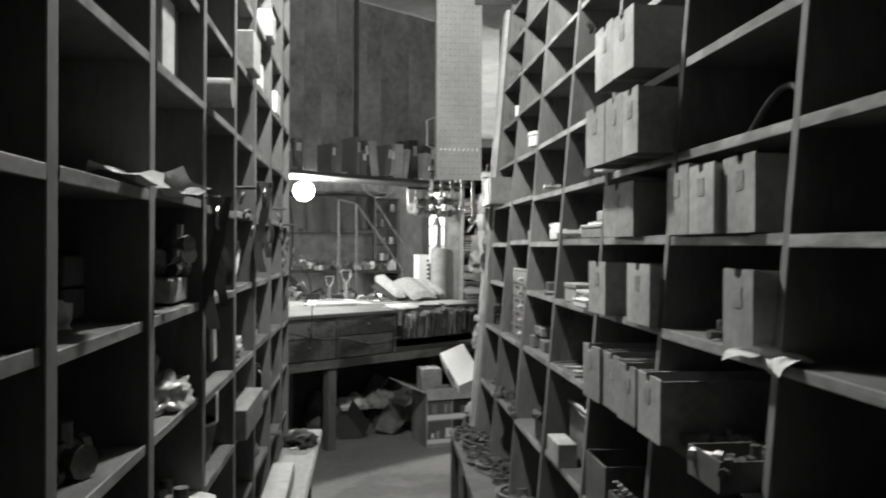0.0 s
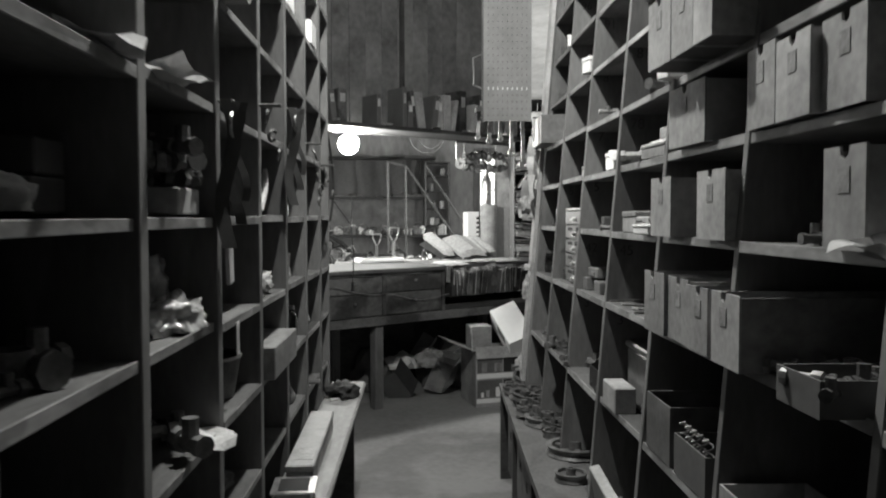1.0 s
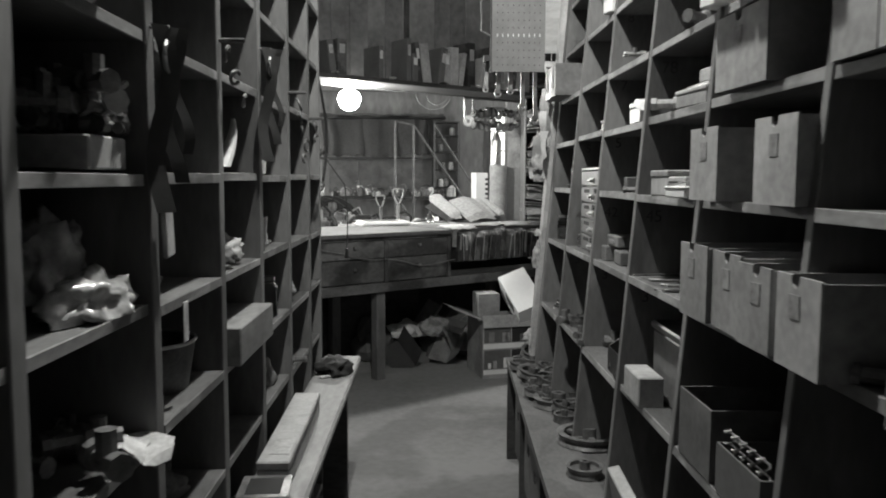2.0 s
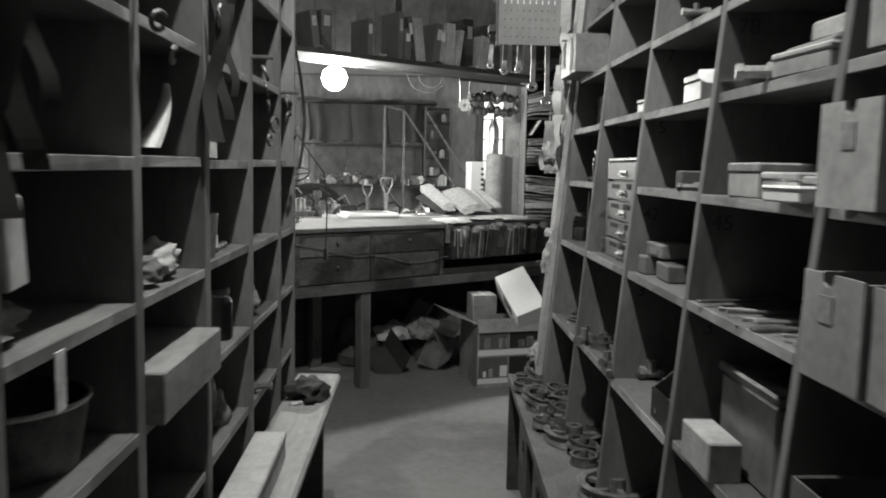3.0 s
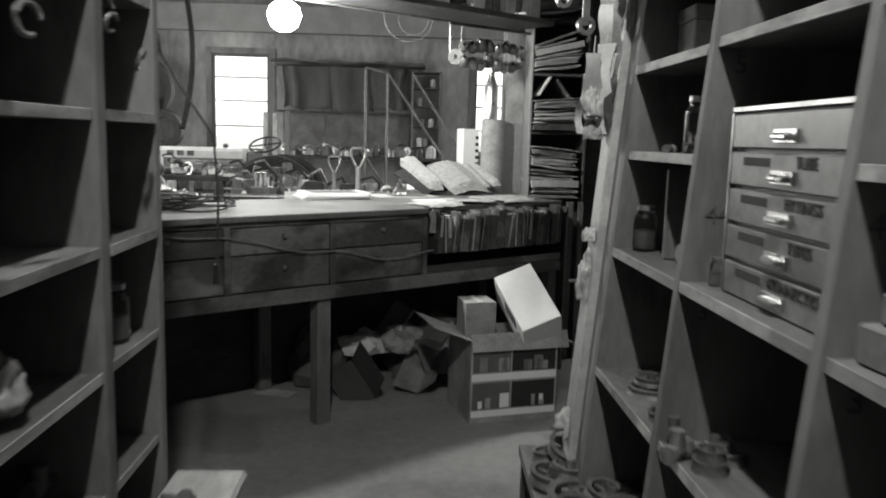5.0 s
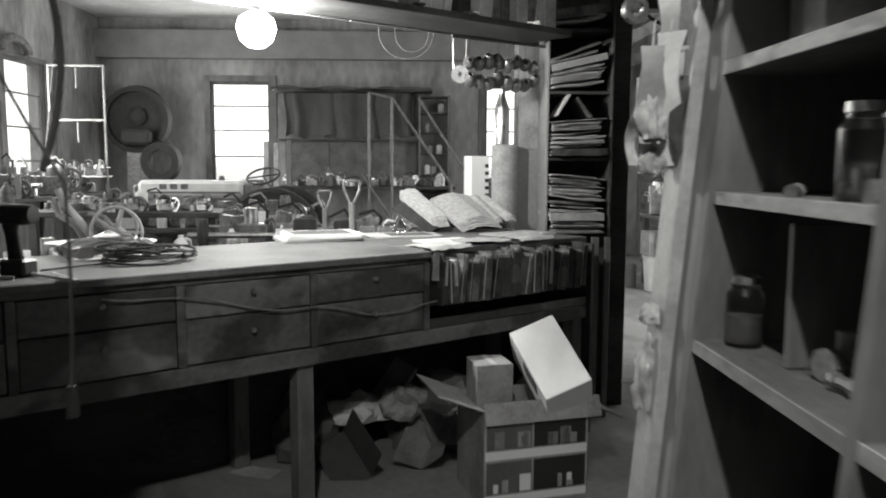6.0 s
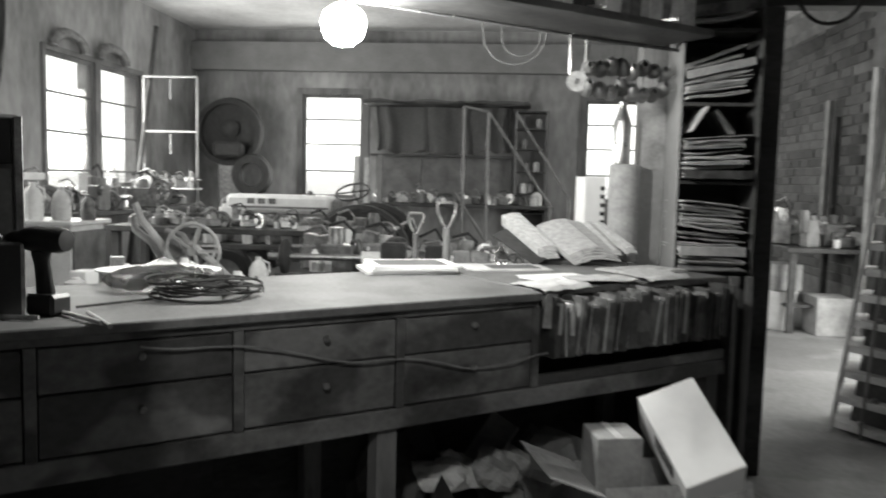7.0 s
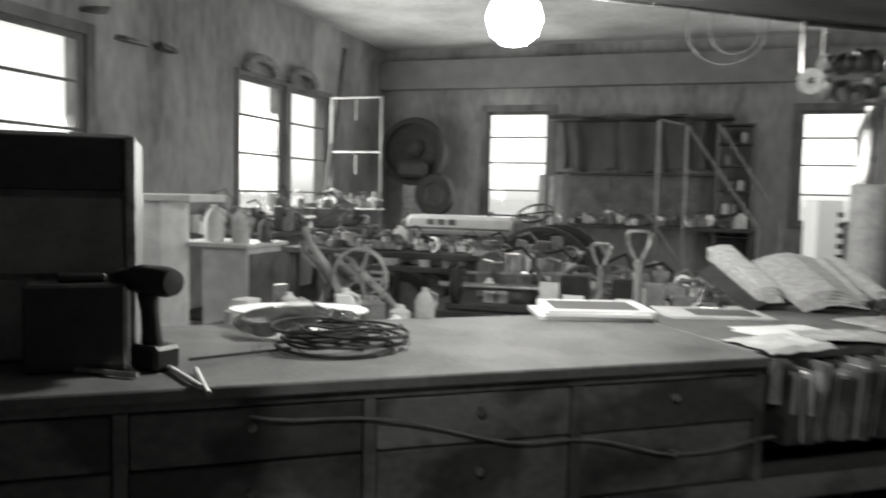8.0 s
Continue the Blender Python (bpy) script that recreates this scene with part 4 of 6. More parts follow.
scatter(-0.06, 0.05, 2.60, 2.80, 0.937, 7, "dark pipe fitting on the shelf", 53, 1.3)
scatter(-0.06, 0.05, 4.15, 4.50, 0.716, 6, "dark pipe fitting on the shelf", 54, 1.2)
scatter(-0.06, 0.05, 3.75, 4.0, 1.15, 3, "small fitting on the shelf", 55, 1.2)
scatter(-0.06, 0.05, 3.72, 3.95, 0.716, 6, "dark pipe fitting on the shelf", 56, 1.4)


def pot(x, y, z, r, h, label, material, name="tin_pot", rim=True):
    th = thing(name, pose(x, y, z), label, "pot")
    part("body", lathe(bm_new(), [(0, 0), (r * 0.82, 0), (r * 0.85, 0.006), (r, h), (r * 0.97, h), (r * 0.82, 0.01), (0, 0.01)], None, 24), material, th, "", True)
    if rim:
        part("rim", tube(bm_new(), [(r * math.cos(a), r * math.sin(a), h) for a in [i * math.pi / 12 for i in range(24)]], 0.004, 6, True), M_STEEL, th, "bright worn rim", True)
    return th


pot(-0.045, 3.12, 0.932, 0.105, 0.10, "dark round tin pot with a bright rim on the shelf", M_IRON)
cp = pot(0.02, 3.80, 1.149, 0.052, 0.098, "patterned ceramic flower pot on the shelf", M_GREYPAINT, "flower_pot", False)
for k in range(7):
    a = k * 0.9
    part("pattern", box(bm_new(), -0.006, 0.006, -0.001, 0.001, -0.01, 0.01, pose(0.0495 * math.cos(a), 0.0495 * math.sin(a), 0.04 + 0.025 * (k % 2), 0, 0, math.degrees(a) + 90)), M_WHITE, cp, "white painted mark")
jar(0.033, 0.125, 0.035, 3.95, 0.933, "tall clear glass jar with a metal lid on the shelf", False)
jar(0.03, 0.11, 0.03, 4.70, 0.94, "small glass jar on the shelf end", True)
solo("steel_rod", cyl(bm_new(), 0.008, -0.06, 0.06, pose(0, 0, 0.009, 90, 0, 0), 10), M_STEEL, pose(0.03, 3.97, 1.149), "short steel rod on the shelf", "rod", "rods", True)
for y, r in ((2.12, 0.035), (2.22, 0.03)):
    solo("tin_can", lathe(bm_new(), [(0, 0), (r, 0), (r, 0.05), (r * 0.9, 0.05), (r * 0.9, 0.006), (0, 0.006)], None, 18), M_IRON, pose(-0.02, y, 1.15), "open dark tin can on the shelf", "can", "tin cans", True)

# on the low plank bench
lb = thing("long_box", pose(0.112, 3.43, 0.5965, 0, 0, 1), "long white box with a taped lid lying on the plank bench", "box")
part("body", box(bm_new(), 0, 0.078, 0, 0.62, 0, 0.048, None, 0.004), M_CARD, lb)
part("lid", box(bm_new(), -0.002, 0.08, -0.002, 0.622, 0.049, 0.07, None, 0.004), M_PALE, lb, "pale worn lid")
part("label", box(bm_new(), 0.02, 0.07, 0.05, 0.16, 0.0702, 0.0712), M_OLDPAPER, lb, "worn label")
dt = thing("metal_tray", pose(0.10, 3.26, 0.5965, 0, 0, 4), "small square metal tray with a rim on the plank bench", "tray")
part("rim", box(bm_new(), 0, 0.115, 0, 0.13, 0.045, 0.05), M_STEEL, dt)
part("bowl", box(bm_new(), 0.012, 0.103, 0.012, 0.118, 0.0, 0.0445, None, 0.004), M_GREYPAINT, dt)
part("hollow", box(bm_new(), 0.018, 0.097, 0.018, 0.112, 0.0502, 0.0512), M_INK, dt, "black sheet painted as the shaded inside")
lump(0.16, 4.60, 0.596, 0.06, 0.085, 0.045, 2.9, M_RUBBER, "black leather pouch lying on the plank bench", "pouch", "leather_pouch")
solo("paper_scrap", crumple(box(bm_new(), -0.02, 0.02, -0.012, 0.012, 0, 0.004), 0.006, 40), M_PAPER, pose(0.135, 4.515, 0.598, 0, 0, 30), "small white paper scrap beside the pouch", "paper")

for k, (x, y, z, w, h, turn, mm) in enumerate(((1.045, 5.095, 1.57, 0.045, 0.21, -40, M_PAPER), (1.015, 5.09, 1.545, 0.04, 0.15, -15, M_CARD), (1.055, 5.13, 1.55, 0.03, 0.19, 55, M_FOLDER),
                                                  (1.03, 5.11, 1.49, 0.05, 0.13, 20, M_PAPER), (1.06, 5.08, 1.50, 0.025, 0.16, -60, M_FOLDER), (1.0, 5.12, 1.46, 0.03, 0.10, 35, M_OLDPAPER),
                                                  (1.075, 5.10, 1.88, 0.05, 0.14, 10, M_OLDPAPER), (1.05, 5.11, 1.76, 0.035, 0.13, -30, M_PAPER), (1.065, 5.09, 1.69, 0.045, 0.14, -50, M_OLDPAPER), (1.045, 5.10, 1.66, 0.035, 0.12, -20, M_PAPER))):
    tag(x, y, z, w, h, turn, "curled paper tag hanging from the shelving end", mm)
for x, y, z, sx, sz, sd, mm, lab in ((1.02, 5.10, 1.40, 0.02, 0.05, 3.3, M_CRINKLE, "crinkled clear packet hanging from the shelving end"), (1.03, 5.12, 1.345, 0.022, 0.03, 4.1, M_CARD, "crumpled paper packet hanging from the shelving end"),
                                     (1.03, 5.10, 0.955, 0.022, 0.075, 5.9, M_CRINKLE, "crinkled clear plastic bag of small parts hanging from the shelving end"), (1.03, 5.10, 1.10, 0.02, 0.022, 6.6, M_OLDPAPER, "folded paper top of the plastic bag"),
                                     (1.0, 5.11, 0.60, 0.03, 0.05, 7.2, M_OLDPAPER, "torn paper packet hanging low on the shelving end")):
    lump(x, y, z, sx, 0.016, sz, sd, mm, lab, "packet", "hanging_packet")

scatter(-0.06, 0.04, 2.68, 2.83, 1.445, 12, "rusty fitting piled on the tray box", 58, 1.3)
scatter(-0.04, 0.03, 2.70, 2.80, 1.47, 8, "rusty fitting piled on the tray box", 59, 1.3)
for k in range(6):
    m = pose(R.uniform(-0.03, 0.03), 2.69 + 0.025 * k, 1.47, R.uniform(-50, 50), R.uniform(-50, 50), R.uniform(0, 180))
    solo("bent_bracket", tube(bm_new(), [m @ Vector(p) for p in ((0, 0, -0.03), (0, 0, 0.03), (0.02, 0.01, 0.045), (0.03, 0.03, 0.03))], 0.006, 6), M_IRON, Matrix(), "bent rusty iron bracket piled on the tray box", "bracket", "iron brackets", True)


# ---- on, in and under the counter ----
def cpose(s, n, z, turn=0.0, tilt=0.0, roll=0.0):
    return C @ pose(s, n, z, tilt, roll, turn)


def ledger_row():
    """Worn account files standing on edge in the slots of the counter."""
    q = random.Random(3)
    s = 1.69
    while s < 2.60:
        w = q.uniform(0.020, 0.05)
        h, d = q.uniform(0.196, 0.232), 0.23
        out = q.uniform(0.03, 0.055)
        th = thing("file_folder", cpose(s, -out, 0.7705, q.uniform(-5, 5), 0, q.uniform(-5, 7)), "worn file folder standing on edge in the counter slot", "folder", "standing file folders")
        bm = bm_new()
        for a, b in ((0, 0.004), (w - 0.004, w)):
            box(bm, a, b, q.uniform(-0.006, 0.006), d, 0, h - q.uniform(0, 0.02), None, 0.001)
        box(bm, 0.001, w - 0.001, -0.010, -0.006, 0.004, h - 0.03, None, 0.0015)
        for v in bm.verts:
            v.co.x += 0.004 * math.sin(v.co.z * 14 + s * 31) * (0.4 if v.co.y > 0.1 else 1.0)
        part("cover", bm, M_FOLDER, th)
        part("page_block", box(bm_new(), 0.005, w - 0.005, 0.004, d - 0.01, 0.006, h - 0.022), M_OLDPAPER, th, "yellowed pages")
        if q.random() < 0.35:
            part("paper_strip", crumple(box(bm_new(), w * 0.3, w * 0.7, -0.016, -0.0105, h * q.uniform(0.05, 0.4), h * 0.9), 0.004, 30, s), q.choice((M_OLDPAPER, M_CARD, M_FOLDER)), th, "pale torn paper strip")
        s += w + 0.014 + q.uniform(0, 0.016)


ledger_row()


def sheet_stack(name, w, d, n, label, m, material=None, jitter=4.0, step=0.006, seed=1, category="paper"):
    """A loose stack of thin papers or magazines."""
    q = random.Random(seed)
    th = thing(name, m, label, category)
    z = 0.0
    for k in range(n):
        h = step * q.uniform(0.5, 1.4)
        dx, dy = w * q.uniform(0.92, 1.05) / 2, d * q.uniform(0.92, 1.05) / 2
        part("sheet", box(bm_new(), -dx, dx, -dy, dy, z, z + h, pose(q.uniform(-0.01, 0.01), q.uniform(-0.01, 0.01), 0, 0, 0, q.uniform(-jitter, jitter))), material or M_PAPER, th)
        z += h + 0.0006
    th["top"] = z
    return th


mg = sheet_stack("magazine_stack", 0.36, 0.26, 3, "stack of white magazines with dark covers on the counter", pose(0.17, 7.56, 1.0015, 0, 0, 20), M_WHITECARD, 3, 0.010, 2, "magazine")
part("cover_print", box(bm_new(), -0.14, 0.14, -0.10, 0.10, mg["top"] + 0.0004, mg["top"] + 0.001), M_DARK_SHADED_CARD, mg, "dark cover print")
mg = sheet_stack("loose_papers", 0.36, 0.24, 2, "white papers lying on the counter", pose(0.56, 7.79, 1.0015, 0, 0, 18), M_PAPER, 6, 0.003, 4)
part("print", box(bm_new(), -0.08, 0.14, -0.08, 0.07, mg["top"] + 0.0004, mg["top"] + 0.001), M_DARK_SHADED_CARD, mg, "grey printed picture")
sheet_stack("loose_papers", 0.28, 0.20, 2, "white sheets of paper at the counter edge", pose(0.78, 7.46, 1.004, 0, 0, 40), M_WHITECARD, 9, 0.003, 5)
sheet_stack("loose_papers", 0.34, 0.22, 2, "grey papers on the counter", pose(1.15, 7.86, 1.004, 0, 0, 36), M_OLDPAPER, 9, 0.003, 6)
for k, (u, v, w, d, turn) in enumerate(((1.80, 0.05, 0.26, 0.17, 8), (2.06, 0.07, 0.26, 0.18, -14), (2.33, 0.06, 0.26, 0.18, 6))):
    dp = bm_new()
    bmesh.ops.create_grid(dp, x_segments=10, y_segments=8, size=0.5)
    for p in dp.verts:
        e = max(0.0, -(p.co.y * d + v) - 0.02)
        p.co = Vector((p.co.x * w, p.co.y * d, 0.004 * k + 0.007 * noise.noise(Vector((p.co.x * 5, p.co.y * 5, k * 3.0))) - e * 0.9))
    bmesh.ops.solidify(dp, geom=dp.faces[:], thickness=0.0015)
    solo("paper_sheet", dp, (M_PAPER, M_OLDPAPER, M_CARD)[k], cpose(u, v + 0.06, 1.012, turn), "worn sheet of paper draped over the standing folders", "paper", "papers over the folders")
fl_ = bm_new()
box(fl_, 0, 0.05, 0, 0.003, -0.12, 0.0)
solo("paper_strip", fl_, M_OLDPAPER, cpose(1.672, -0.022, 0.998, 0, 0, 8), "pale paper flap hanging over the counter edge", "paper")


def page_block(th, far, wide, slope, thick, bow, name="page_block", leaves=5, label="white bowed pages"):
    """A bowed sheaf: starts at far, runs along wide and falls along slope; its sheets fan out a little at the near edge."""
    far, wide, slope = Vector(far), Vector(wide), Vector(slope)
    bm = bm_new()
    for k in range(leaves):
        t0, t1 = -thick * k / leaves, -thick * (k + 0.8) / leaves
        rows = []
        for i in range(9):
            u = i / 8
            up = bow * math.sin(u * math.pi) * (1 - 0.12 * k) + 0.006 * noise.noise(Vector((u * 6, k * 3.0, far.x * 20)))
            a = far + wide * u + Vector((0, 0, up))
            b = a + slope * (1 + 0.02 * k) + wide * (0.015 * k) + Vector((0, 0, up * 0.3))
            rows.append([bm.verts.new(p + Vector((0, 0, t))) for t in (t0, t1) for p in (a, b)])
        for a, b in zip(rows, rows[1:]):
            for f in ((0, 1), (1, 3), (3, 2), (2, 0)):
                bm.faces.new((a[f[0]], a[f[1]], b[f[1]], b[f[0]]))
        for e in (rows[0], rows[-1]):
            bm.faces.new((e[0], e[1], e[3], e[2]))
    bmesh.ops.recalc_face_normals(bm, faces=bm.faces[:])
    return part(name, bm, M_PAGE if leaves > 2 else M_OLDPAPER, th, label)


def open_book():
    """A thick catalogue lying open on a slanted rest."""
    th = thing("open_catalogue", pose(0.536, 8.12, 1.0), "thick open catalogue with bowed pages on a slanted rest", "book")
    page_block(th, (0.0, 0.0, 0.215), (0.085, 0.02, 0.014), (0.166, -0.14, -0.142), 0.045, 0.006)
    page_block(th, (0.165, 0.0, 0.172), (0.21, 0.03, 0.020), (0.15, -0.14, -0.125), 0.035, 0.026)
    page_block(th, (0.385, 0.035, 0.19), (0.045, 0.01, 0.004), (0.12, -0.15, -0.12), 0.02, 0.004, "page", 2, "loose grey pages")
    page_block(th, (0.435, 0.045, 0.188), (0.05, 0.01, 0.0), (0.135, -0.14, -0.105), 0.02, 0.006, "page", 3, "loose pages")
    part("cover", box(bm_new(), 0.0, 0.26, -0.10, 0.10, 0.0, 0.006, pose(0.02, -0.02, 0.150, 18, 28, -30)), M_DARK_SHADED_WOOD, th, "dark cover")
    part("rest", box(bm_new(), 0.17, 0.58, -0.11, 0.06, 0.0, 0.022, None, 0.004), M_DARK_SHADED_WOOD, th, "dark wooden rest")
    part("rest_back", box(bm_new(), 0.19, 0.56, 0.0, 0.012, 0.0225, 0.125, None, 0.004), M_DARK_SHADED_WOOD, th)
    return th


open_book()
bj = thing("glass_bell", pose(0.54, 7.93, 1.009), "small clear glass bottle on the counter papers", "bottle")
part("glass", lathe(bm_new(), [(0, 0), (0.034, 0), (0.036, 0.012), (0.028, 0.04), (0.012, 0.065), (0.010, 0.085), (0.014, 0.09)], None, 16), M_GLASS, bj, "", True)


def coil(m):
    """A loosely coiled extension cord."""
    th = thing("coiled_cord", m, "dark extension cord coiled loosely on the counter", "cable")
    q = random.Random(8)
    pts = []
    for i in range(300):
        a = i * 0.19
        k = i / 300
        r = 0.105 + 0.035 * math.sin(a * 0.37) + 0.02 * math.sin(a * 1.3 + 2)
        pts.append((r * 1.15 * math.cos(a), r * 0.85 * math.sin(a), 0.008 + 0.055 * k + 0.006 * math.sin(a * 2.3)))
    part("cord", tube(bm_new(), pts, 0.0042, 6), M_RUBBER, th, "", True)
    part("plug", box(bm_new(), 0.13, 0.18, -0.02, 0.012, 0.012, 0.036, None, 0.005), M_PLASTIC, th, "clear plug end")
    tail = [(-0.12 - 0.02 * i, -0.03 - 0.012 * i, 0.008) for i in range(12)]
    part("cord_end", tube(bm_new(), tail, 0.004, 6), M_RUBBER, th, "", True)
    return th


coil(pose(-0.35, 6.70, 1.0, 0, 0, 25))
tr = thing("foam_tray", pose(-0.62, 6.98, 1.0015, 0, 0, 20), "white shallow tray wrapped in clear plastic on the counter", "tray")
bm = bm_new()
lathe(bm, [(0, 0.004), (0.10, 0.004), (0.15, 0.045), (0.165, 0.047), (0.165, 0.042), (0.153, 0.04), (0.105, 0.0), (0, 0.0)], Matrix.Diagonal((1.25, 0.8, 1, 1)), 28)
part("tray", bm, M_WHITE, tr, "", True)
bm = bm_new()
bmesh.ops.create_icosphere(bm, subdivisions=3, radius=0.12)
for v in bm.verts:
    v.co = Vector((v.co.x * 1.4 + 0.02, v.co.y * 0.9 - 0.17, max(0.002, v.co.z * 0.45 + 0.035)))
crumple(bm, 0.035, 14, 2)
for v in bm.verts:
    v.co.z = max(0.002, v.co.z)
part("plastic_wrap", bm, M_PLASTIC, tr, "crumpled clear plastic", True)


def cordless_drill(m):
    th = thing("cordless_drill", m, "black cordless drill standing on its battery", "drill")
    part("battery", box(bm_new(), -0.045, 0.045, -0.035, 0.035, 0, 0.055, None, 0.008), M_BLACK, th)
    h = bm_new()
    lathe(h, [(0, 0.05), (0.021, 0.05), (0.019, 0.09), (0.018, 0.13), (0.022, 0.165), (0, 0.17)], Matrix.Diagonal((1.25, 0.95, 1, 1)) @ pose(0.0, 0, 0, 0, 6, 0), 14)
    part("handle", h, M_RUBBER, th, "", True)
    b = bm_new()
    lathe(b, [(0, -0.075), (0.028, -0.072), (0.034, -0.05), (0.034, 0.03), (0.028, 0.06), (0.02, 0.075), (0.02, 0.095), (0.012, 0.115), (0, 0.116)], pose(0.01, 0, 0.195, 0, 90, 0) @ pose(0, 0, 0), 16)
    part("motor_body", b, M_BLACK, th, "", True)
    part("trigger", box(bm_new(), 0.02, 0.034, -0.007, 0.007, 0.125, 0.155, None, 0.003), M_GREYPAINT, th)
    return th


cordless_drill(pose(-0.62, 6.33, 1.0015, 0, 0, -12) @ Matrix.Diagonal((-1, 1, 1, 1)))
for k, (x, y, a) in enumerate(((-0.50, 6.27, -35), (-0.44, 6.25, -48), (-0.70, 6.23, 5))):
    solo("steel_rod", cyl(bm_new(), 0.006, -0.11, 0.11, pose(0, 0, 0.007, 0, 90, 0), 10), M_STEEL if k else M_WHITE, pose(x, y, 1.0015, 0, 0, a), "thin steel rod on the counter edge", "rod", "rods", True)


def till_cabinet():
    th = thing("parts_cabinet", C @ pose(-0.45, 0.285, 1.001), "tall dark steel parts cabinet standing on the counter", "cabinet")
    part("shell", box(bm_new(), 0, 0.562, 0.02, 0.42, 0, 0.52, None, 0.008), M_GREYPAINT, th)
    part("edge_trim", box(bm_new(), 0.545, 0.566, 0.0, 0.019, 0.0, 0.515, None, 0.002), M_STEEL, th, "steel strip standing in for the lit edge")
    for z0, z1, mm in ((0.39, 0.51, M_BLACK), (0.20, 0.375, M_GREYPAINT), (0.01, 0.19, M_GREYPAINT)):
        part("drawer_front", box(bm_new(), 0.006, 0.54, 0.002, 0.019, z0, z1, None, 0.003), mm, th)
    return th


till_cabinet()
bk_ = thing("battery_charger", C @ pose(-0.10, 0.165, 1.001), "black box charger standing before the cabinet", "charger")
part("case", box(bm_new(), 0, 0.205, 0, 0.11, 0, 0.19, None, 0.006), M_BLACK, bk_)
part("handle", box(bm_new(), 0.06, 0.16, 0.04, 0.06, 0.191, 0.21, None, 0.005), M_BLACK, bk_)
part("trim", box(bm_new(), 0.197, 0.2045, -0.0015, 0.0, 0.005, 0.185), M_STEEL, bk_)
cord = [(s, -0.012 - 0.004 * math.sin(s * 21), 0.945 - 0.17 * min(1, (s - 0.35) / 1.0) + 0.012 * math.sin(s * 12) + (0.05 * max(0, s - 1.9) if s > 1.9 else 0)) for s in [0.35 + 0.045 * i for i in range(48)]]
hangc = solo("extension_cord", tube(bm_new(), cord, 0.0035, 6), M_GREYPAINT, C, "grey cord strung along the counter front", "cable", "", True)


# cartons and wrapping under and before the counter
def flap_carton():
    th = thing("open_carton", pose(0.90, 6.785, 0.0, 0, 0, 15), "large open cardboard carton with printed side and flaps up", "box")
    w, d, h, t = 0.445, 0.34, 0.40, 0.006
    part("front", box(bm_new(), 0, w, 0, t, 0, h), M_CARD, th)
    part("back", box(bm_new(), 0, w, d - t, d, 0, h), M_CARD, th)
    part("side", box(bm_new(), 0, t, t + 0.001, d - t - 0.001, 0, h), M_CARD, th)
    part("side", box(bm_new(), w - t, w, t + 0.001, d - t - 0.001, 0, h), M_CARD, th)
    part("bottom", box(bm_new(), t, w - t, t, d - t, 0.002, 0.008), M_DARK_SHADED_CARD, th)
    part("flap", box(bm_new(), -0.20, 0, 0.0, d, 0, 0.005, pose(0, 0, h + 0.002, 0, 22, 0)), M_CARD, th, "pale raised flap")
    part("flap", box(bm_new(), 0, w + 0.05, -0.004, 0.0, -0.05, 0.035, pose(0, -0.002, h, -20, 0, 0)), M_CARD, th, "bent front flap")
    part("flap", box(bm_new(), 0, 0.17, 0.0, d, 0, 0.005, pose(w, 0, h, 0, 25, 0)), M_DARK_SHADED_CARD, th)
    y0, y1 = -0.0016, -0.0002
    for z0, z1, mm in ((0.028, 0.06, M_WHITECARD), (0.205, 0.24, M_WHITECARD)):
        part("printed_band", box(bm_new(), 0.004, w - 0.004, y0, y1, z0, z1), mm, th, "white printed band")
    for x0, x1, z0, z1, mm in ((0.01, 0.20, 0.066, 0.195, M_DARK_SHADED_CARD), (0.21, w - 0.01, 0.066, 0.195, M_INK), (0.01, 0.20, 0.246, 0.36, M_DARK_SHADED_CARD), (0.21, w - 0.01, 0.246, 0.36, M_INK)):
        part("printed_picture", box(bm_new(), x0, x1, y0, y1, z0, z1), mm, th, "dark printed picture")
    q = random.Random(2)
    for k in range(16):
        x, z = q.choice((0.03, 0.23)) + q.uniform(0, 0.14), q.choice((0.07, 0.25))
        hh = q.uniform(0.02, 0.08)
        part("printed_shape", box(bm_new(), x, x + q.uniform(0.012, 0.05), -0.0026, y0, z, z + hh), q.choice((M_WHITECARD, M_CARD, M_GREYPAINT, M_CARD)), th)
    return th


flap_carton()
sb = carton(0.15, 0.16, 0.19, "small plain cardboard box standing in the carton", M_CARD, False)
sb.matrix_world = pose(1.02, 6.87, 0.385, 0, 0, 102)
part("tape", box(bm_new(), -0.0015, 0.16, 0.065, 0.09, 0.1902, 0.1912), M_PAPER, sb, "torn tape")
wb = thing("white_box", Matrix(((0.92, 0.348, 0.18, 1.015), (0.132, -0.707, 0.695, 6.996), (0.369, -0.616, -0.697, 0.671), (0, 0, 0, 1))), "white card box tipped on edge in the carton", "box")
part("body", box(bm_new(), 0, 0.198, 0, 0.341, 0.0, 0.20, None, 0.003), M_WHITECARD, wb)
part("print", box(bm_new(), -0.0015, -0.0002, 0.13, 0.25, 0.03, 0.11), M_INK, wb, "dark printed patch")
for k in range(4):
    part("printed_line", box(bm_new(), -0.0026, -0.0016, 0.145 + 0.026 * k, 0.155 + 0.026 * k, 0.04, 0.10), M_CARD, wb)


def crumpled_sack(m, sx, sy, sz, seed, material, label, name="crumpled_sack"):
    bm = bm_new()
    bmesh.ops.create_icosphere(bm, subdivisions=3, radius=1.0)
    q = random.Random(seed)
    for v in bm.verts:
        d = noise.noise(v.co * 1.7 + Vector((seed, 0, 0))) * 0.45 + noise.noise(v.co * 4 + Vector((0, seed, 0))) * 0.22
        v.co *= 1 + d
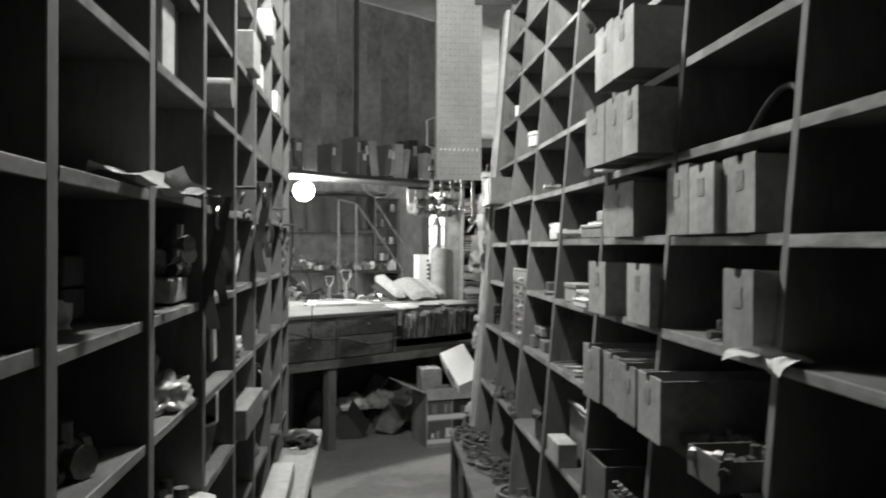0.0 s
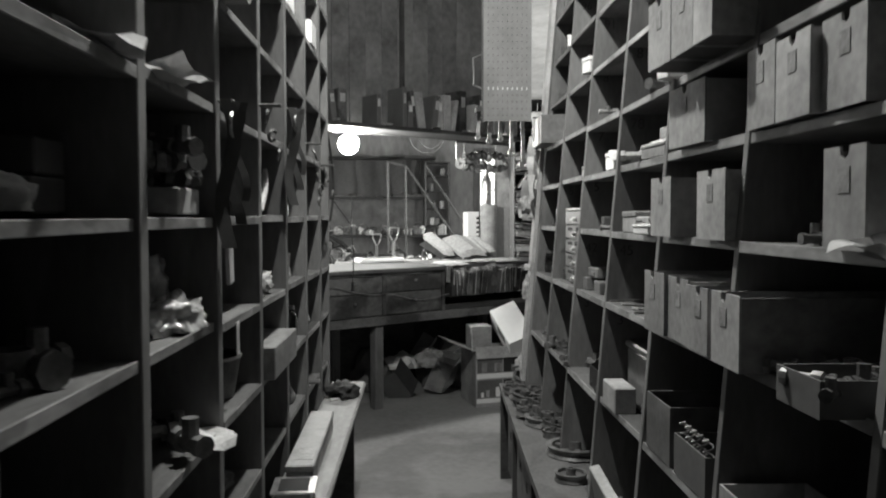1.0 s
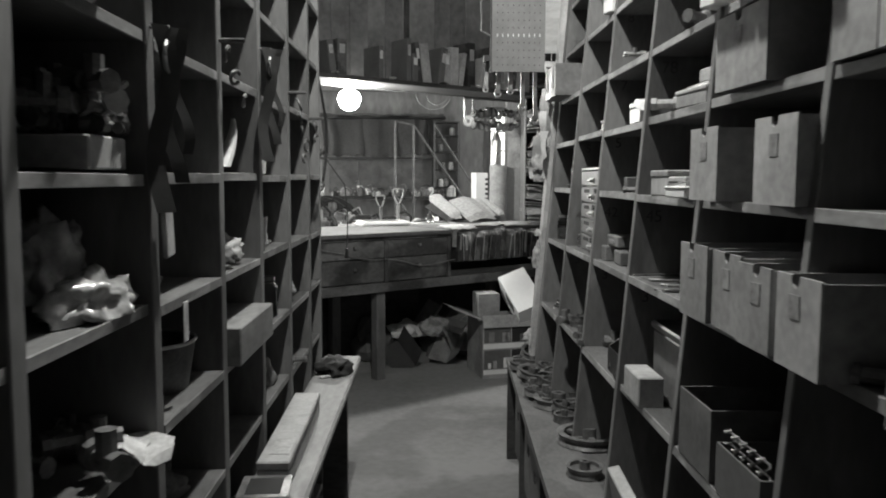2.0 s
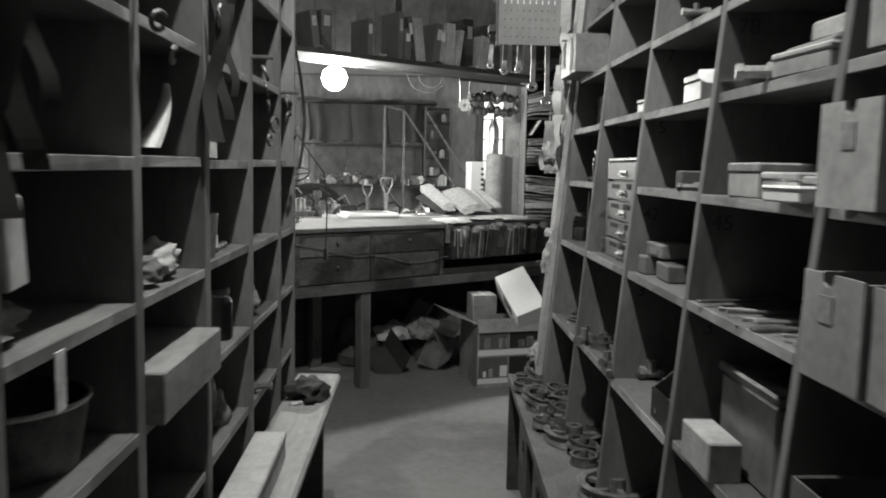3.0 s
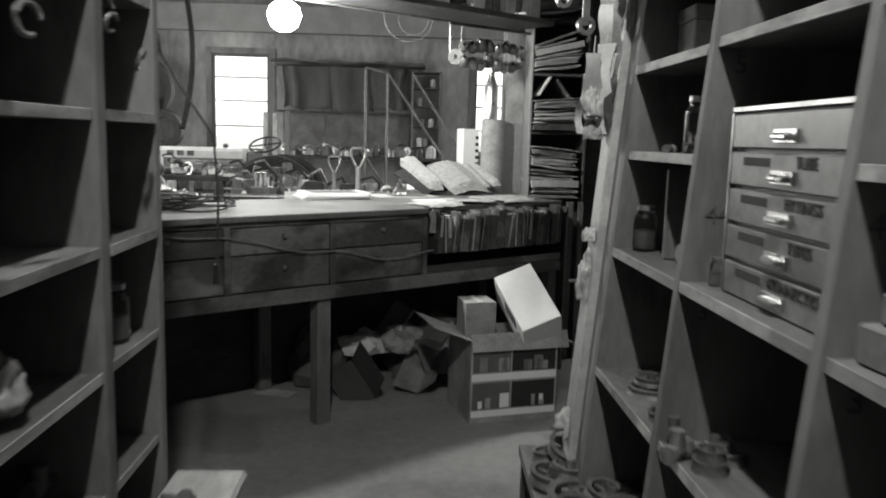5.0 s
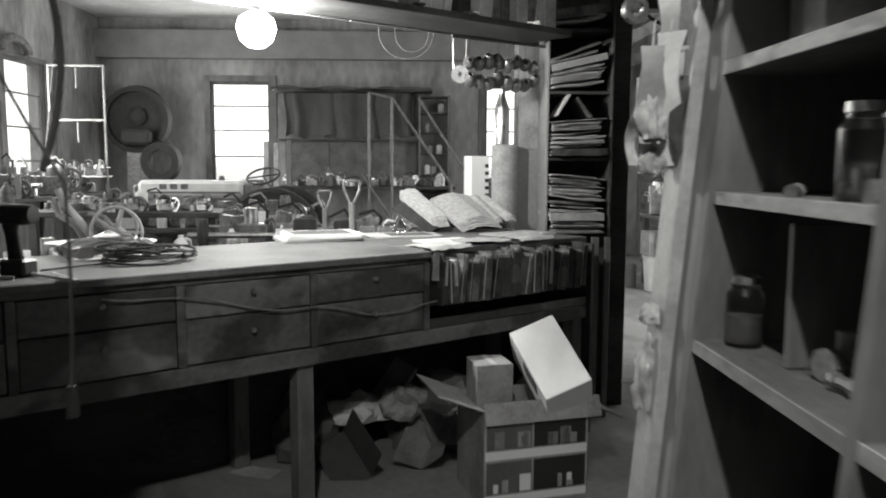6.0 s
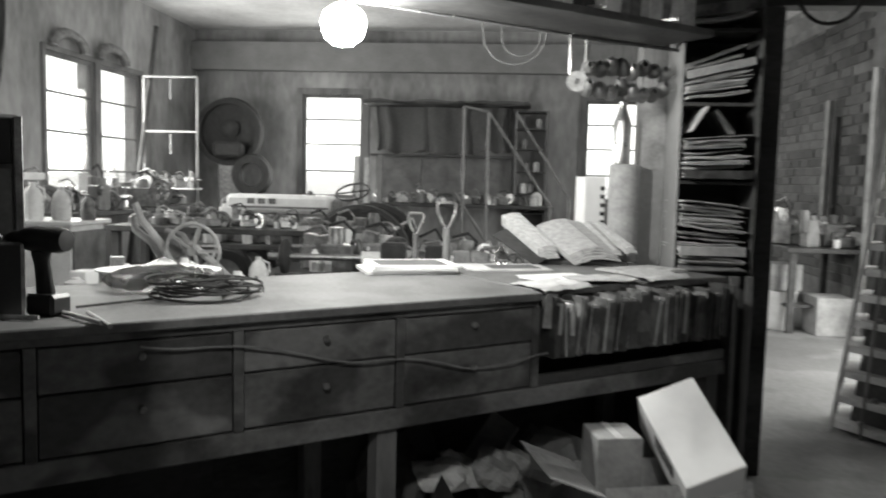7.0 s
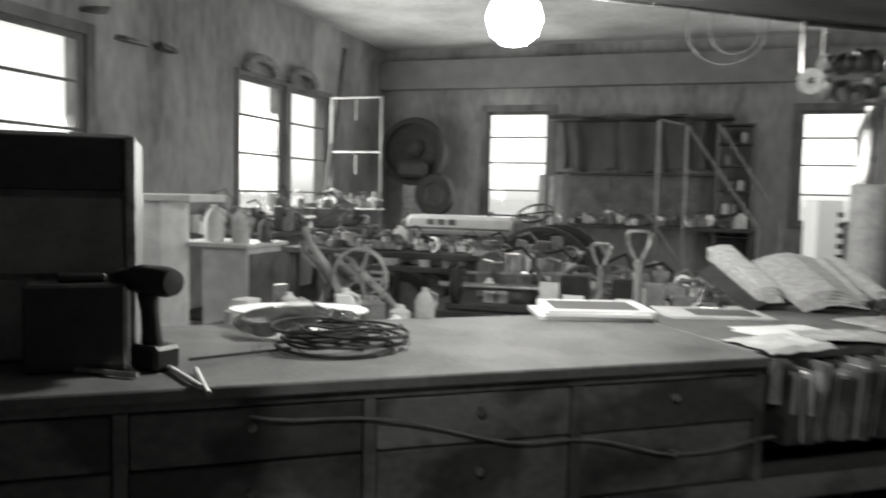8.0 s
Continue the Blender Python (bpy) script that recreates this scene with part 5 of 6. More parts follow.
        v.co = Vector((v.co.x * sx, v.co.y * sy, max(-0.35, v.co.z) * sz + 0.35 * sz))
    return solo(name, bm, material, m, label, "sack", "wrapping under the counter")


def bent_sheet(m, w, h, fold, label, material):
    bm = bm_new()
    a = radians(fold)
    pts = [(-w, 0, 0), (0, 0, 0), (w * math.cos(a), 0, w * math.sin(a))]
    rows = [[bm.verts.new((x, y, z)) for x, _, z in pts] for y in (0, h * 0.5, h)]
    for r, r2 in zip(rows, rows[1:]):
        for i in range(2):
            bm.faces.new((r[i], r[i + 1], r2[i + 1], r2[i]))
    bmesh.ops.solidify(bm, geom=bm.faces[:], thickness=0.005)
    return solo("cardboard_sheet", bm, material, m, label, "cardboard", "wrapping under the counter")


crumpled_sack(pose(0.36, 7.42, 0.17, 0, 0, 20), 0.16, 0.10, 0.09, 1.0, M_PAPER, "crumpled pale paper sack on the heap under the counter")
crumpled_sack(pose(0.56, 7.45, 0.20, 20, 0, 60), 0.11, 0.10, 0.10, 2.0, M_OLDPAPER, "crumpled paper sack on the heap under the counter")
crumpled_sack(pose(0.15, 7.50, 0.0, 0, 0, 60), 0.22, 0.18, 0.22, 5.0, M_DARK_SHADED_CARD, "dark crumpled sack under the counter")
crumpled_sack(pose(0.75, 7.62, 0.0, 0, 0, 10), 0.24, 0.18, 0.24, 7.0, M_DARK_SHADED_CARD, "dark crumpled sack under the counter")
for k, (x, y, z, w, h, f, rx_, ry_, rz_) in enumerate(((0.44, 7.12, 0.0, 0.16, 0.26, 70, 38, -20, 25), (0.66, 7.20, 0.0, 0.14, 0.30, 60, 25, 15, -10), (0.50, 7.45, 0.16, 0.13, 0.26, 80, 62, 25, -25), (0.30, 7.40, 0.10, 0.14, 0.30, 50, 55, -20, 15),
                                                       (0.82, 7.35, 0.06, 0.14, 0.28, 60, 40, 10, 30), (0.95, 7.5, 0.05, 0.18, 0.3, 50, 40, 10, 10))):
    bent_sheet(pose(x, y, z + 0.01, rx_, ry_, rz_), w, h, f, "torn folded cardboard sheet on the heap", M_CARD if k % 3 else M_DARK_SHADED_CARD)
solo("cardboard_sheet", box(bm_new(), -0.1, 0.1, -0.05, 0.05, 0, 0.004), M_CARD, pose(-0.08, 7.2, 0.002, 0, 0, -20), "flat cardboard scrap on the floor", "cardboard")
cb_ = thing("small_crate", pose(-0.55, 7.25, 0.0, 0, 0, 37), "dark wooden crate on the floor under the counter", "crate")
for a in (0, 0.20):
    part("side", box(bm_new(), 0, 0.3, a, a + 0.012, 0, 0.2), M_DRAWER, cb_)
    part("side", box(bm_new(), a * 1.44, a * 1.44 + 0.012, 0.013, 0.199, 0, 0.2), M_DRAWER, cb_)
part("bottom", box(bm_new(), 0.013, 0.287, 0.013, 0.199, 0.0, 0.012), M_DRAWER, cb_)

# closing boards added behind the knee space to block light, so that it lies dark
kb = thing("counter_backboard", C, "added dark boards that keep light out of the knee space", "board")
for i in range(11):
    part("board", box(bm_new(), -1.6 + i * 0.39, -1.2105 + i * 0.39, 0.725, 0.74 + 0.002 * (i % 2), 0.0, 0.97), M_DARK_SHADED_WOOD, kb)


# ---- the end of the counter: paper rack, post, hung tools ----
RACK = Matrix.Translation((1.318, 7.99, 0.0))


def paper_rack():
    th = thing("paper_rack", RACK, "tall dark rack stuffed with old papers at the counter end", "rack")
    W, D, H = 0.345, 0.34, 2.42
    part("side_panel", box(bm_new(), 0, 0.012, 0.03, D, 0, H, None, 0.002), M_PEG, th, "plain grey side board")
    part("side_panel", box(bm_new(), W - 0.012, W, 0.0, D, 0, H, None, 0.002), M_DARK_SHADED_WOOD, th)
    part("back_panel", box(bm_new(), 0.013, W - 0.013, D - 0.012, D, 0, H), M_DARK_SHADED_WOOD, th)
    part("front_panel", box(bm_new(), 0.013, W - 0.013, 0.05, 0.062, 0.02, 0.975), M_DARK_SHADED_WOOD, th)
    for z in (0.98, 1.385, 1.735, 2.06):
        part("shelf_board", box(bm_new(), 0.013, W - 0.013, 0.03, D - 0.013, z, z + 0.014), M_DARK_SHADED_WOOD, th)
    return th


paper_rack()


def paper_bundle(z, h, lean, turn, thick, q):
    """Worn sheets or a catalogue lying in the rack, corners curled and edges out of line."""
    th = thing("paper_bundle", RACK @ pose(0.018, -0.01 - q.uniform(0, 0.03), z + 0.30 * max(0.0, math.sin(radians(-lean))), 0, -lean, turn),
               "thick worn catalogue stacked in the rack" if thick else "thin loose papers stacked in the rack", "papers", "papers in the rack")
    n = max(2, int(h / 0.0045))
    bm = bm_new()
    wave, curl = q.uniform(0, 9), q.uniform(0.0, 0.018)
    for j in range(n):
        x0, x1, y0 = q.uniform(0, 0.014), 0.29 - q.uniform(0, 0.05), q.uniform(0, 0.03)
        zz, t = j * h / n, h / n * q.uniform(0.5, 0.95)
        rows = []
        for i in range(7):
            u = i / 6
            x = x0 + (x1 - x0) * u
            up = 0.007 * noise.noise(Vector((x * 9, wave, j * 0.25))) + curl * max(0.0, 0.25 - u) * 1.2
            rows.append([bm.verts.new((x, y, zz + up + dz)) for dz in (0, t) for y in (y0, 0.29)])
        for a, b in zip(rows, rows[1:]):
            for f in ((0, 1), (1, 3), (3, 2), (2, 0)):
                bm.faces.new((a[f[0]], a[f[1]], b[f[1]], b[f[0]]))
        for e in (rows[0], rows[-1]):
            bm.faces.new((e[0], e[1], e[3], e[2]))
    bmesh.ops.recalc_face_normals(bm, faces=bm.faces[:])
    part("leaves", bm, q.choice((M_PAPER, M_OLDPAPER, M_OLDPAPER, M_CARD)), th)
    if thick:
        cv = box(bm_new(), -0.003, 0.293, -0.006, 0.295, h + 0.006, h + 0.009, None, 0.001)
        if q.random() < 0.5:
            box(cv, -0.003, 0.293, -0.010, -0.0065, 0.0, h + 0.009, None, 0.001)
        part("cover", cv, q.choice((M_OLDPAPER, M_CARD, M_FOLDER)), th, "worn bent cover")


q = random.Random(17)
for base, hmax, lean0, lean1 in ((0.998, 0.29, 0.0, -6.0), (1.403, 0.17, 1.0, 7.0), (1.753, 0.15, 6.0, 20.0), (2.078, 0.06, 8.0, 12.0)):
    z = base
    while z - base < hmax:
        lean = lean0 + (lean1 - lean0) * (z - base) / hmax + q.uniform(-1.5, 1.5)
        thick = q.random() < 0.4
        h = q.uniform(0.025, 0.045) if thick else q.uniform(0.008, 0.016)
        paper_bundle(z + 0.006, h, lean, q.uniform(-6, 6), thick, q)
        z += h + q.uniform(0.006, 0.012)
for x, a in ((0.05, 58), (0.235, 128)):
    solo("folded_booklet", box(bm_new(), 0, 0.13, 0, 0.26, 0, 0.012, None, 0.002), M_PAPER if a < 90 else M_FOLDER, RACK @ pose(x, -0.02, 1.615, 0, -a, 0), "folded booklet standing like a tent on the papers", "booklet", "papers in the rack")

# post and header of the doorway, and the wall beside it
dw = thing("door_frame", Matrix(), "dark wooden door frame at the counter end", "door frame")
part("post", box(bm_new(), 1.70, 1.80, 8.16, 8.28, 0, 2.20, None, 0.004), M_DARK_SHADED_WOOD, dw)
part("post", box(bm_new(), 2.95, 3.05, 8.16, 8.28, 0, 2.20, None, 0.004), M_DARK_SHADED_WOOD, dw)
part("header", box(bm_new(), 1.70, 3.05, 8.16, 8.28, 2.205, 2.30, None, 0.004), M_DARK_SHADED_WOOD, dw)
for a, b in ((1.56, 1.60), (1.63, 1.66)):
    part("slat", box(bm_new(), a, b, 7.95, 7.98, 0, 0.98, None, 0.003), M_EDGE, dw)
structure("wall_doorway", box(bm_new(), 1.68, 4.0, 8.19, 8.25, 2.31, CEIL), M_DARKWALL, "dark boards above the doorway", "wall")
structure("wall_beside_door", box(bm_new(), 3.06, 4.0, 8.19, 8.25, 0, 2.30), M_DARKWALL, "dark boards beside the doorway", "wall")
structure("wall_behind_shelving", box(bm_new(), 1.62, 1.72, -0.6, 4.9, 0, CEIL), M_DARKWALL, "dark wall behind the shelving", "wall")
structure("wall_behind_left_shelving", box(bm_new(), -0.36, -0.27, -0.6, 4.80, 0, CEIL), M_DARKWALL, "dark wall behind the shelving", "wall")
hoop = [(1.98 + 0.14 * math.cos(a), 8.14, 2.26 + 0.14 * math.sin(a)) for a in [math.pi + i * math.pi / 14 for i in range(15)]]
solo("cable_loop", tube(bm_new(), hoop, 0.009, 8), M_RUBBER, Matrix(), "black cable loop hanging over the doorway", "cable", "", True)


def hung_rail():
    th = thing("tool_rail", Matrix(), "steel rail under the shelf for hung wrenches", "rail")
    part("bar", cyl(bm_new(), 0.008, -0.32, 0.32, pose(1.07, 7.95, 1.99) @ pose(0, 0, 0, 0, 90, 33), 8), M_IRON, th)
    return th


hung_rail()


def wrench(m, L, r, label="steel ring spanner hanging from the shelf"):
    bm = bm_new()
    box(bm, -0.010, 0.010, -0.004, 0.004, -L, 0, None, 0.002)
    for z, rr in ((0.0, r * 0.8), (-L, r)):
        lathe(bm, [(rr * 0.55, -0.007), (rr, -0.007), (rr, 0.007), (rr * 0.55, 0.007), (rr * 0.55, -0.007)], pose(0, 0, z, 90, 0, 0), 14)
    return solo("spanner", bm, M_STEEL, m, label, "spanner", "hung spanners", True)


for k in range(5):
    wrench(pose(0.80 + 0.055 * k, 5.235, 1.899, 0, 3 - k, 4 * k), (0.13, 0.15, 0.14, 0.21, 0.27)[k], (0.014, 0.017, 0.015, 0.02, 0.024)[k])
part("peg_rail", box(bm_new(), 0.78, 1.06, 5.17, 5.24, 1.89, 1.915), M_DARK_SHADED_WOOD, thing("peg_rail", Matrix(), "short dark wooden rail that holds the spanners", "rail"))

q = random.Random(23)
for row, (z, n) in enumerate(((1.90, 8), (1.80, 8))):
    for k in range(n):
        f = k / (n - 1)
        x, y = 0.90 + 0.36 * f, 7.93 + 0.20 * f
        bm = bm_new()
        lathe(bm, [(0.012, -0.04), (0.030, -0.035), (0.034, 0.0), (0.026, 0.03), (0.014, 0.042), (0.012, -0.04)], pose(0, 0, 0, 60 + q.uniform(-25, 25), q.uniform(-30, 30), 0), 12)
        tube(bm, [(0, 0, 0.02), (0.0, 0, 2.0 - z)], 0.0015, 4)
        solo("pulley_block", bm, M_STEEL if q.random() < 0.45 else M_IRON, pose(x, y, z + q.uniform(-0.02, 0.02)), "small metal coupling hung on wire under the shelf", "coupling", "hung couplings", True)
lp = bm_new()
tube(lp, [(-0.035, 0, 0.16), (-0.033, 0, 0.0), (-0.02, 0, -0.045), (0.0, 0, -0.055), (0.02, 0, -0.045), (0.033, 0, 0.0), (0.037, 0, 0.16)], 0.007, 8)
lathe(lp, [(0.012, -0.008), (0.045, -0.008), (0.045, 0.008), (0.012, 0.008), (0.012, -0.008)], pose(0, 0, -0.04, 90, 0, 0), 18)
solo("sheave_hook", lp, M_STEEL, pose(0.85, 7.92, 1.86), "bright sheave hook hanging from the shelf", "hook", "", True)
for r, x, z in ((0.15, 0.57, 2.08), (0.09, 0.60, 2.06)):
    arc = [(x + r * math.cos(a), 8.2, z + r * math.sin(a)) for a in [math.pi + i * math.pi / 16 for i in range(17)]]
    arc = [(arc[0][0], 8.2, CEIL)] + arc + [(arc[-1][0], 8.2, CEIL)]
    solo("wire_loop", tube(bm_new(), arc, 0.0038, 6), M_PIPE, Matrix(), "drooping wire loop behind the shelf", "wire", "", True)

# ledgers and boxes on the overhead shelf
s, q = -0.1, random.Random(31)
while s < 2.6:
    w, h = q.uniform(0.03, 0.09), q.uniform(0.2, 0.34)
    if q.random() < 0.78:
        th = thing("ledger", C @ pose(s, 0.24, 2.037, 0, q.choice((0, 0, 0, 9, -8)), 0), "old ledger standing on the overhead shelf", "book", "ledgers on the overhead shelf")
        part("cover", box(bm_new(), 0, w, 0, 0.2, 0, h, None, 0.004), q.choice((M_FOLDER, M_DARK_SHADED_CARD, M_CARD)), th)
        part("spine_label", box(bm_new(), w * 0.2, w * 0.8, -0.002, -0.0002, h * 0.6, h * 0.85), q.choice((M_PAPER, M_CARD, M_OLDPAPER)), th, "pale spine label")
    s += w + q.choice((0.004, 0.01, 0.05))
for s in (0.85, 1.3, 1.75, 2.05, 2.45):
    solo("bright_scrap", crumple(box(bm_new(), -0.03, 0.03, -0.02, 0.02, 0, 0.012), 0.01, 30, s), M_CHROME, C @ pose(s, 0.20, 2.037, 0, 0, s * 50), "added bright scrap standing in for a highlight on the shelf edge", "scrap", "scraps on the overhead shelf")


def d_handle(x, y, tilt, z=1.27, s=1.0, label="wooden shovel with a metal D grip leaning behind the counter"):
    th = thing("shovel", pose(x, y, 0.0, tilt, 0, 8), label, "shovel", "shovels")
    pts = [(0, 0, z - 0.13 * s), (-0.02 * s, 0, z - 0.10 * s), (-0.042 * s, 0, z - 0.05 * s), (-0.045 * s, 0, z - 0.01 * s), (-0.035 * s, 0, z), (0.035 * s, 0, z), (0.045 * s, 0, z - 0.01 * s), (0.042 * s, 0, z - 0.05 * s), (0.02 * s, 0, z - 0.10 * s)]
    part("grip", tube(bm_new(), pts, 0.008 * s, 8, True), M_CHROME, th, "bright metal D grip", True)
    part("shaft", cyl(bm_new(), 0.016 * s, 0.3, z - 0.12 * s, None, 12), M_EDGE, th)
    part("blade", box(bm_new(), -0.11, 0.11, -0.004, 0.004, 0.0, 0.3, None, 0.002), M_IRON, th)
    return th


d_handle(0.277, 8.1, 0)
d_handle(0.13, 8.1, 0, 1.215, 0.8)

# standing roll, striped box and tin on the counter's far end
solo("cardboard_roll", lathe(bm_new(), [(0, 0), (0.075, 0), (0.075, 0.47), (0.06, 0.475), (0.06, 0.40), (0, 0.40)], None, 24), M_CARD, pose(1.13, 8.33, 1.0), "brown cardboard roll standing on the counter end", "roll", "", True)
sx = thing("striped_box", pose(0.94, 8.32, 1.0, 0, 0, 20), "white card box with dark stripes standing on end", "box")
part("body", box(bm_new(), 0, 0.11, 0, 0.11, 0, 0.41, None, 0.003), M_WHITECARD, sx)
for k in range(8):
    part("stripe", box(bm_new(), 0.085, 0.108, -0.0015, -0.0002, 0.05 + 0.042 * k, 0.07 + 0.042 * k, pose(0, 0, 0.0)), M_INK, sx)
tn = thing("oil_tin", pose(1.11, 8.33, 1.476), "tall steel spray tin on the cardboard roll", "tin")
part("body", lathe(bm_new(), [(0, 0), (0.045, 0), (0.045, 0.2), (0.03, 0.24), (0.02, 0.27), (0.02, 0.3), (0, 0.3)], None, 18), M_CHROME, tn, "", True)
ext = thing("support_post", Matrix(), "square post carrying the overhead shelf", "post")
part("post", box(bm_new(), 1.20, 1.36, 8.36, 8.52, 0, CEIL, None, 0.004), M_PEG, ext)
part("notice", box(bm_new(), 1.21, 1.33, 8.354, 8.3585, 1.45, 1.90), M_CARD, ext, "pale sheet standing in for a patch of light")
for s in (-0.9, 0.25, 1.6):
    part("hanger", box(bm_new(), s, s + 0.03, 0.46, 0.49, 2.036, CEIL), M_DARK_SHADED_WOOD, ov)

# chain, hose and clutter at the end of the left shelving
part("arm", box(bm_new(), -0.01, 0.015, 4.852, 5.06, 1.655, 1.675), M_IRON, thing("chain_bracket", Matrix(), "iron bracket at the shelving end", "bracket"))
chain = thing("hanging_chain", pose(0.0, 5.02, 1.62), "heavy dark chain hanging at the shelving end", "chain")
for k in range(8):
    a = 90 * (k % 2)
    lk = [Vector((0.019 * math.cos(t), 0, 0.032 * math.sin(t))) for t in [i * math.pi / 6 for i in range(12)]]
    mm = pose(0.01 * math.sin(k), 0, -0.046 * k, 0, 0, a)
    part("link", tube(bm_new(), [mm @ p for p in lk], 0.007, 6, True), M_IRON, chain, "", True)
hose2 = [(0.05, 4.853, 1.80)] + [(0.05 + 0.02 * math.sin(a), 5.05 + 0.09 * math.sin(a * 1.0), 1.78 - 0.16 * a) for a in [i * 0.16 for i in range(18)]]
solo("black_hose", tube(bm_new(), hose2, 0.006, 8), M_RUBBER, pose(0, 0, 0), "bent black hose hanging at the shelving end", "hose", "", True)


cab_ = [(0.002, 5.0, 1.654), (0.02, 4.99, 1.60), (0.05, 4.97, 1.50), (0.12, 4.93, 1.40), (0.175, 4.90, 1.33), (0.19, 4.87, 1.20), (0.188, 4.87, 1.12), (0.185, 4.87, 1.06)]
pc_ = thing("power_cord", Matrix(), "thin black power cord hanging from the iron bracket", "cable")
part("cord", tube(bm_new(), cab_, 0.0026, 6), M_RUBBER, pc_, "", True)
part("plug", cyl(bm_new(), 0.009, 1.02, 1.062, pose(0.185, 4.87, 0), 8, 0.006), M_BLACK, pc_, "", True)


# ---- the workshop beyond ----
def tractor():
    th = thing("tractor", pose(-2.55, 12.8, 0, 0, 0, 0), "small old tractor with a pale hood and open steering wheel", "tractor")
    h = bm_new()
    box(h, 0, 1.18, 0, 0.42, 0.97, 1.17, None, 0.04)
    part("hood", h, M_WHITE, th, "pale dented hood")
    part("hood_stripe", box(bm_new(), 0.03, 1.16, -0.003, -0.0005, 1.02, 1.045), M_GREYPAINT, th)
    for k in range(3):
        part("vent", box(bm_new(), 0.25 + 0.12 * k, 0.33 + 0.12 * k, -0.0045, -0.0005, 1.07, 1.13), M_IRON, th)
    part("cap", lathe(bm_new(), [(0, 0), (0.035, 0), (0.035, 0.03), (0.02, 0.05), (0, 0.05)], pose(0.9, 0.2, 1.171), 12), M_IRON, th, "", True)
    g = bm_new()
    box(g, -0.06, 0.0, 0.03, 0.39, 0.62, 1.12, None, 0.02)
    part("grille", g, M_GREYPAINT, th)
    e = bm_new()
    box(e, 0.02, 0.75, 0.08, 0.34, 0.55, 0.965, None, 0.02)
    for k in range(5):
        cyl(e, 0.05, 0, 0.12, pose(0.12 + 0.13 * k, 0.06, 0.75, 90, 0, 0), 10)
    part("engine", e, M_IRON, th, "dark greasy engine", True)
    part("dash", box(bm_new(), 1.18, 1.30, 0.03, 0.39, 0.80, 1.14, None, 0.03), M_GREYPAINT, th)
    st = part("steering_wheel", tube(bm_new(), [(0.19 * math.cos(a), 0.19 * math.sin(a), 0) for a in [i * math.pi / 12 for i in range(24)]], 0.012, 8, True), M_BLACK, th, "thin black steering wheel", True)
    st.matrix_local = pose(1.38, 0.2, 1.22, 28, -8, 0)
    part("spoke", box(bm_new(), -0.185, 0.185, -0.008, 0.008, -0.006, 0.006), M_BLACK, st)
    part("spoke", box(bm_new(), -0.008, 0.008, 0.009, 0.185, -0.006, 0.006), M_BLACK, st)
    part("column", cyl(bm_new(), 0.014, -0.25, 0, pose(1.38, 0.2, 1.21) @ pose(0, 0, 0, 0, -35, 0), 8), M_IRON, th)
    for x, r, w in ((0.1, 0.30, 0.14), (1.55, 0.55, 0.26)):
        for y in (-0.22, 0.64):
            wl = part("wheel", lathe(bm_new(), [(r * 0.6, -w / 2), (r * 0.92, -w / 2), (r, -w * 0.3), (r, w * 0.3), (r * 0.92, w / 2), (r * 0.6, w / 2), (r * 0.6, -w / 2)], pose(x, y, r, 90, 0, 0), 28), M_RUBBER, th, "black tyre", True)
            part("rim", lathe(bm_new(), [(0, -w * 0.2), (r * 0.59, -w * 0.3), (r * 0.59, w * 0.3), (0, w * 0.2)], pose(x, y, r, 90, 0, 0), 20), M_GREYPAINT, wl)
    part("seat", crumple(box(bm_new(), 1.62, 1.95, 0.03, 0.40, 0.80, 0.88, None, 0.03), 0.01, 8), M_BLACK, th)
    return th


tractor()


def cutter():
    th = thing("feed_cutter", pose(-1.35, 9.0, 0, 0, 0, -12), "pale hand-cranked machine with a spoked flywheel", "machine")
    for r, m in ((0.16, pose(0.08, -0.1, 0.92, 90, 0, 15)), (0.14, pose(-0.06, 0.1, 0.93, 90, 0, 35))):
        wl = part("flywheel", tube(bm_new(), [m @ Vector((r * math.cos(a), r * math.sin(a), 0)) for a in [i * math.pi / 16 for i in range(32)]], 0.011, 6, True), M_PALE, th, "pale spoked flywheel", True)
        part("hub", cyl(bm_new(), 0.028, -0.03, 0.03, m, 14), M_PALE, wl, "", True)
        for k in range(5):
            part("spoke", box(bm_new(), 0.022, r - 0.006, -0.008, 0.008, -0.006, 0.006, m @ pose(0, 0, 0, 0, 0, 72 * k)), M_PALE, wl)
    for bend, w in ((((-0.42, 0, 1.10), (-0.40, 0, 1.02), (-0.28, 0, 0.95), (-0.22, 0, 0.86), (-0.26, 0, 0.74)), 0.024), (((-0.34, -0.08, 1.19), (-0.30, -0.07, 1.09), (-0.18, -0.06, 0.96), (-0.06, -0.06, 0.78)), 0.022),
                    (((-0.22, 0.06, 1.02), (-0.10, 0.05, 1.0), (0.0, 0.0, 0.93)), 0.018), (((0.0, 0, 0.95), (0.16, -0.03, 0.86), (0.38, -0.05, 0.70)), 0.022), (((-0.30, 0.1, 0.90), (-0.12, 0.1, 0.93)), 0.02)):
        part("arm", tube(bm_new(), bend, w, 8), M_PALE if w > 0.02 else M_GREYPAINT, th, "", True)
    part("gear_case", lathe(bm_new(), [(0, -0.05), (0.06, -0.045), (0.07, 0), (0.06, 0.045), (0, 0.05)], pose(-0.10, 0.0, 0.92, 90, 0, 0), 16), M_GREYPAINT, th, "", True)
    part("base", box(bm_new(), -0.45, 0.35, -0.16, 0.16, 0.62, 0.72, None, 0.01), M_DARK_SHADED_WOOD, th)
    for x in (-0.4, 0.28):
        for y in (-0.13, 0.09):
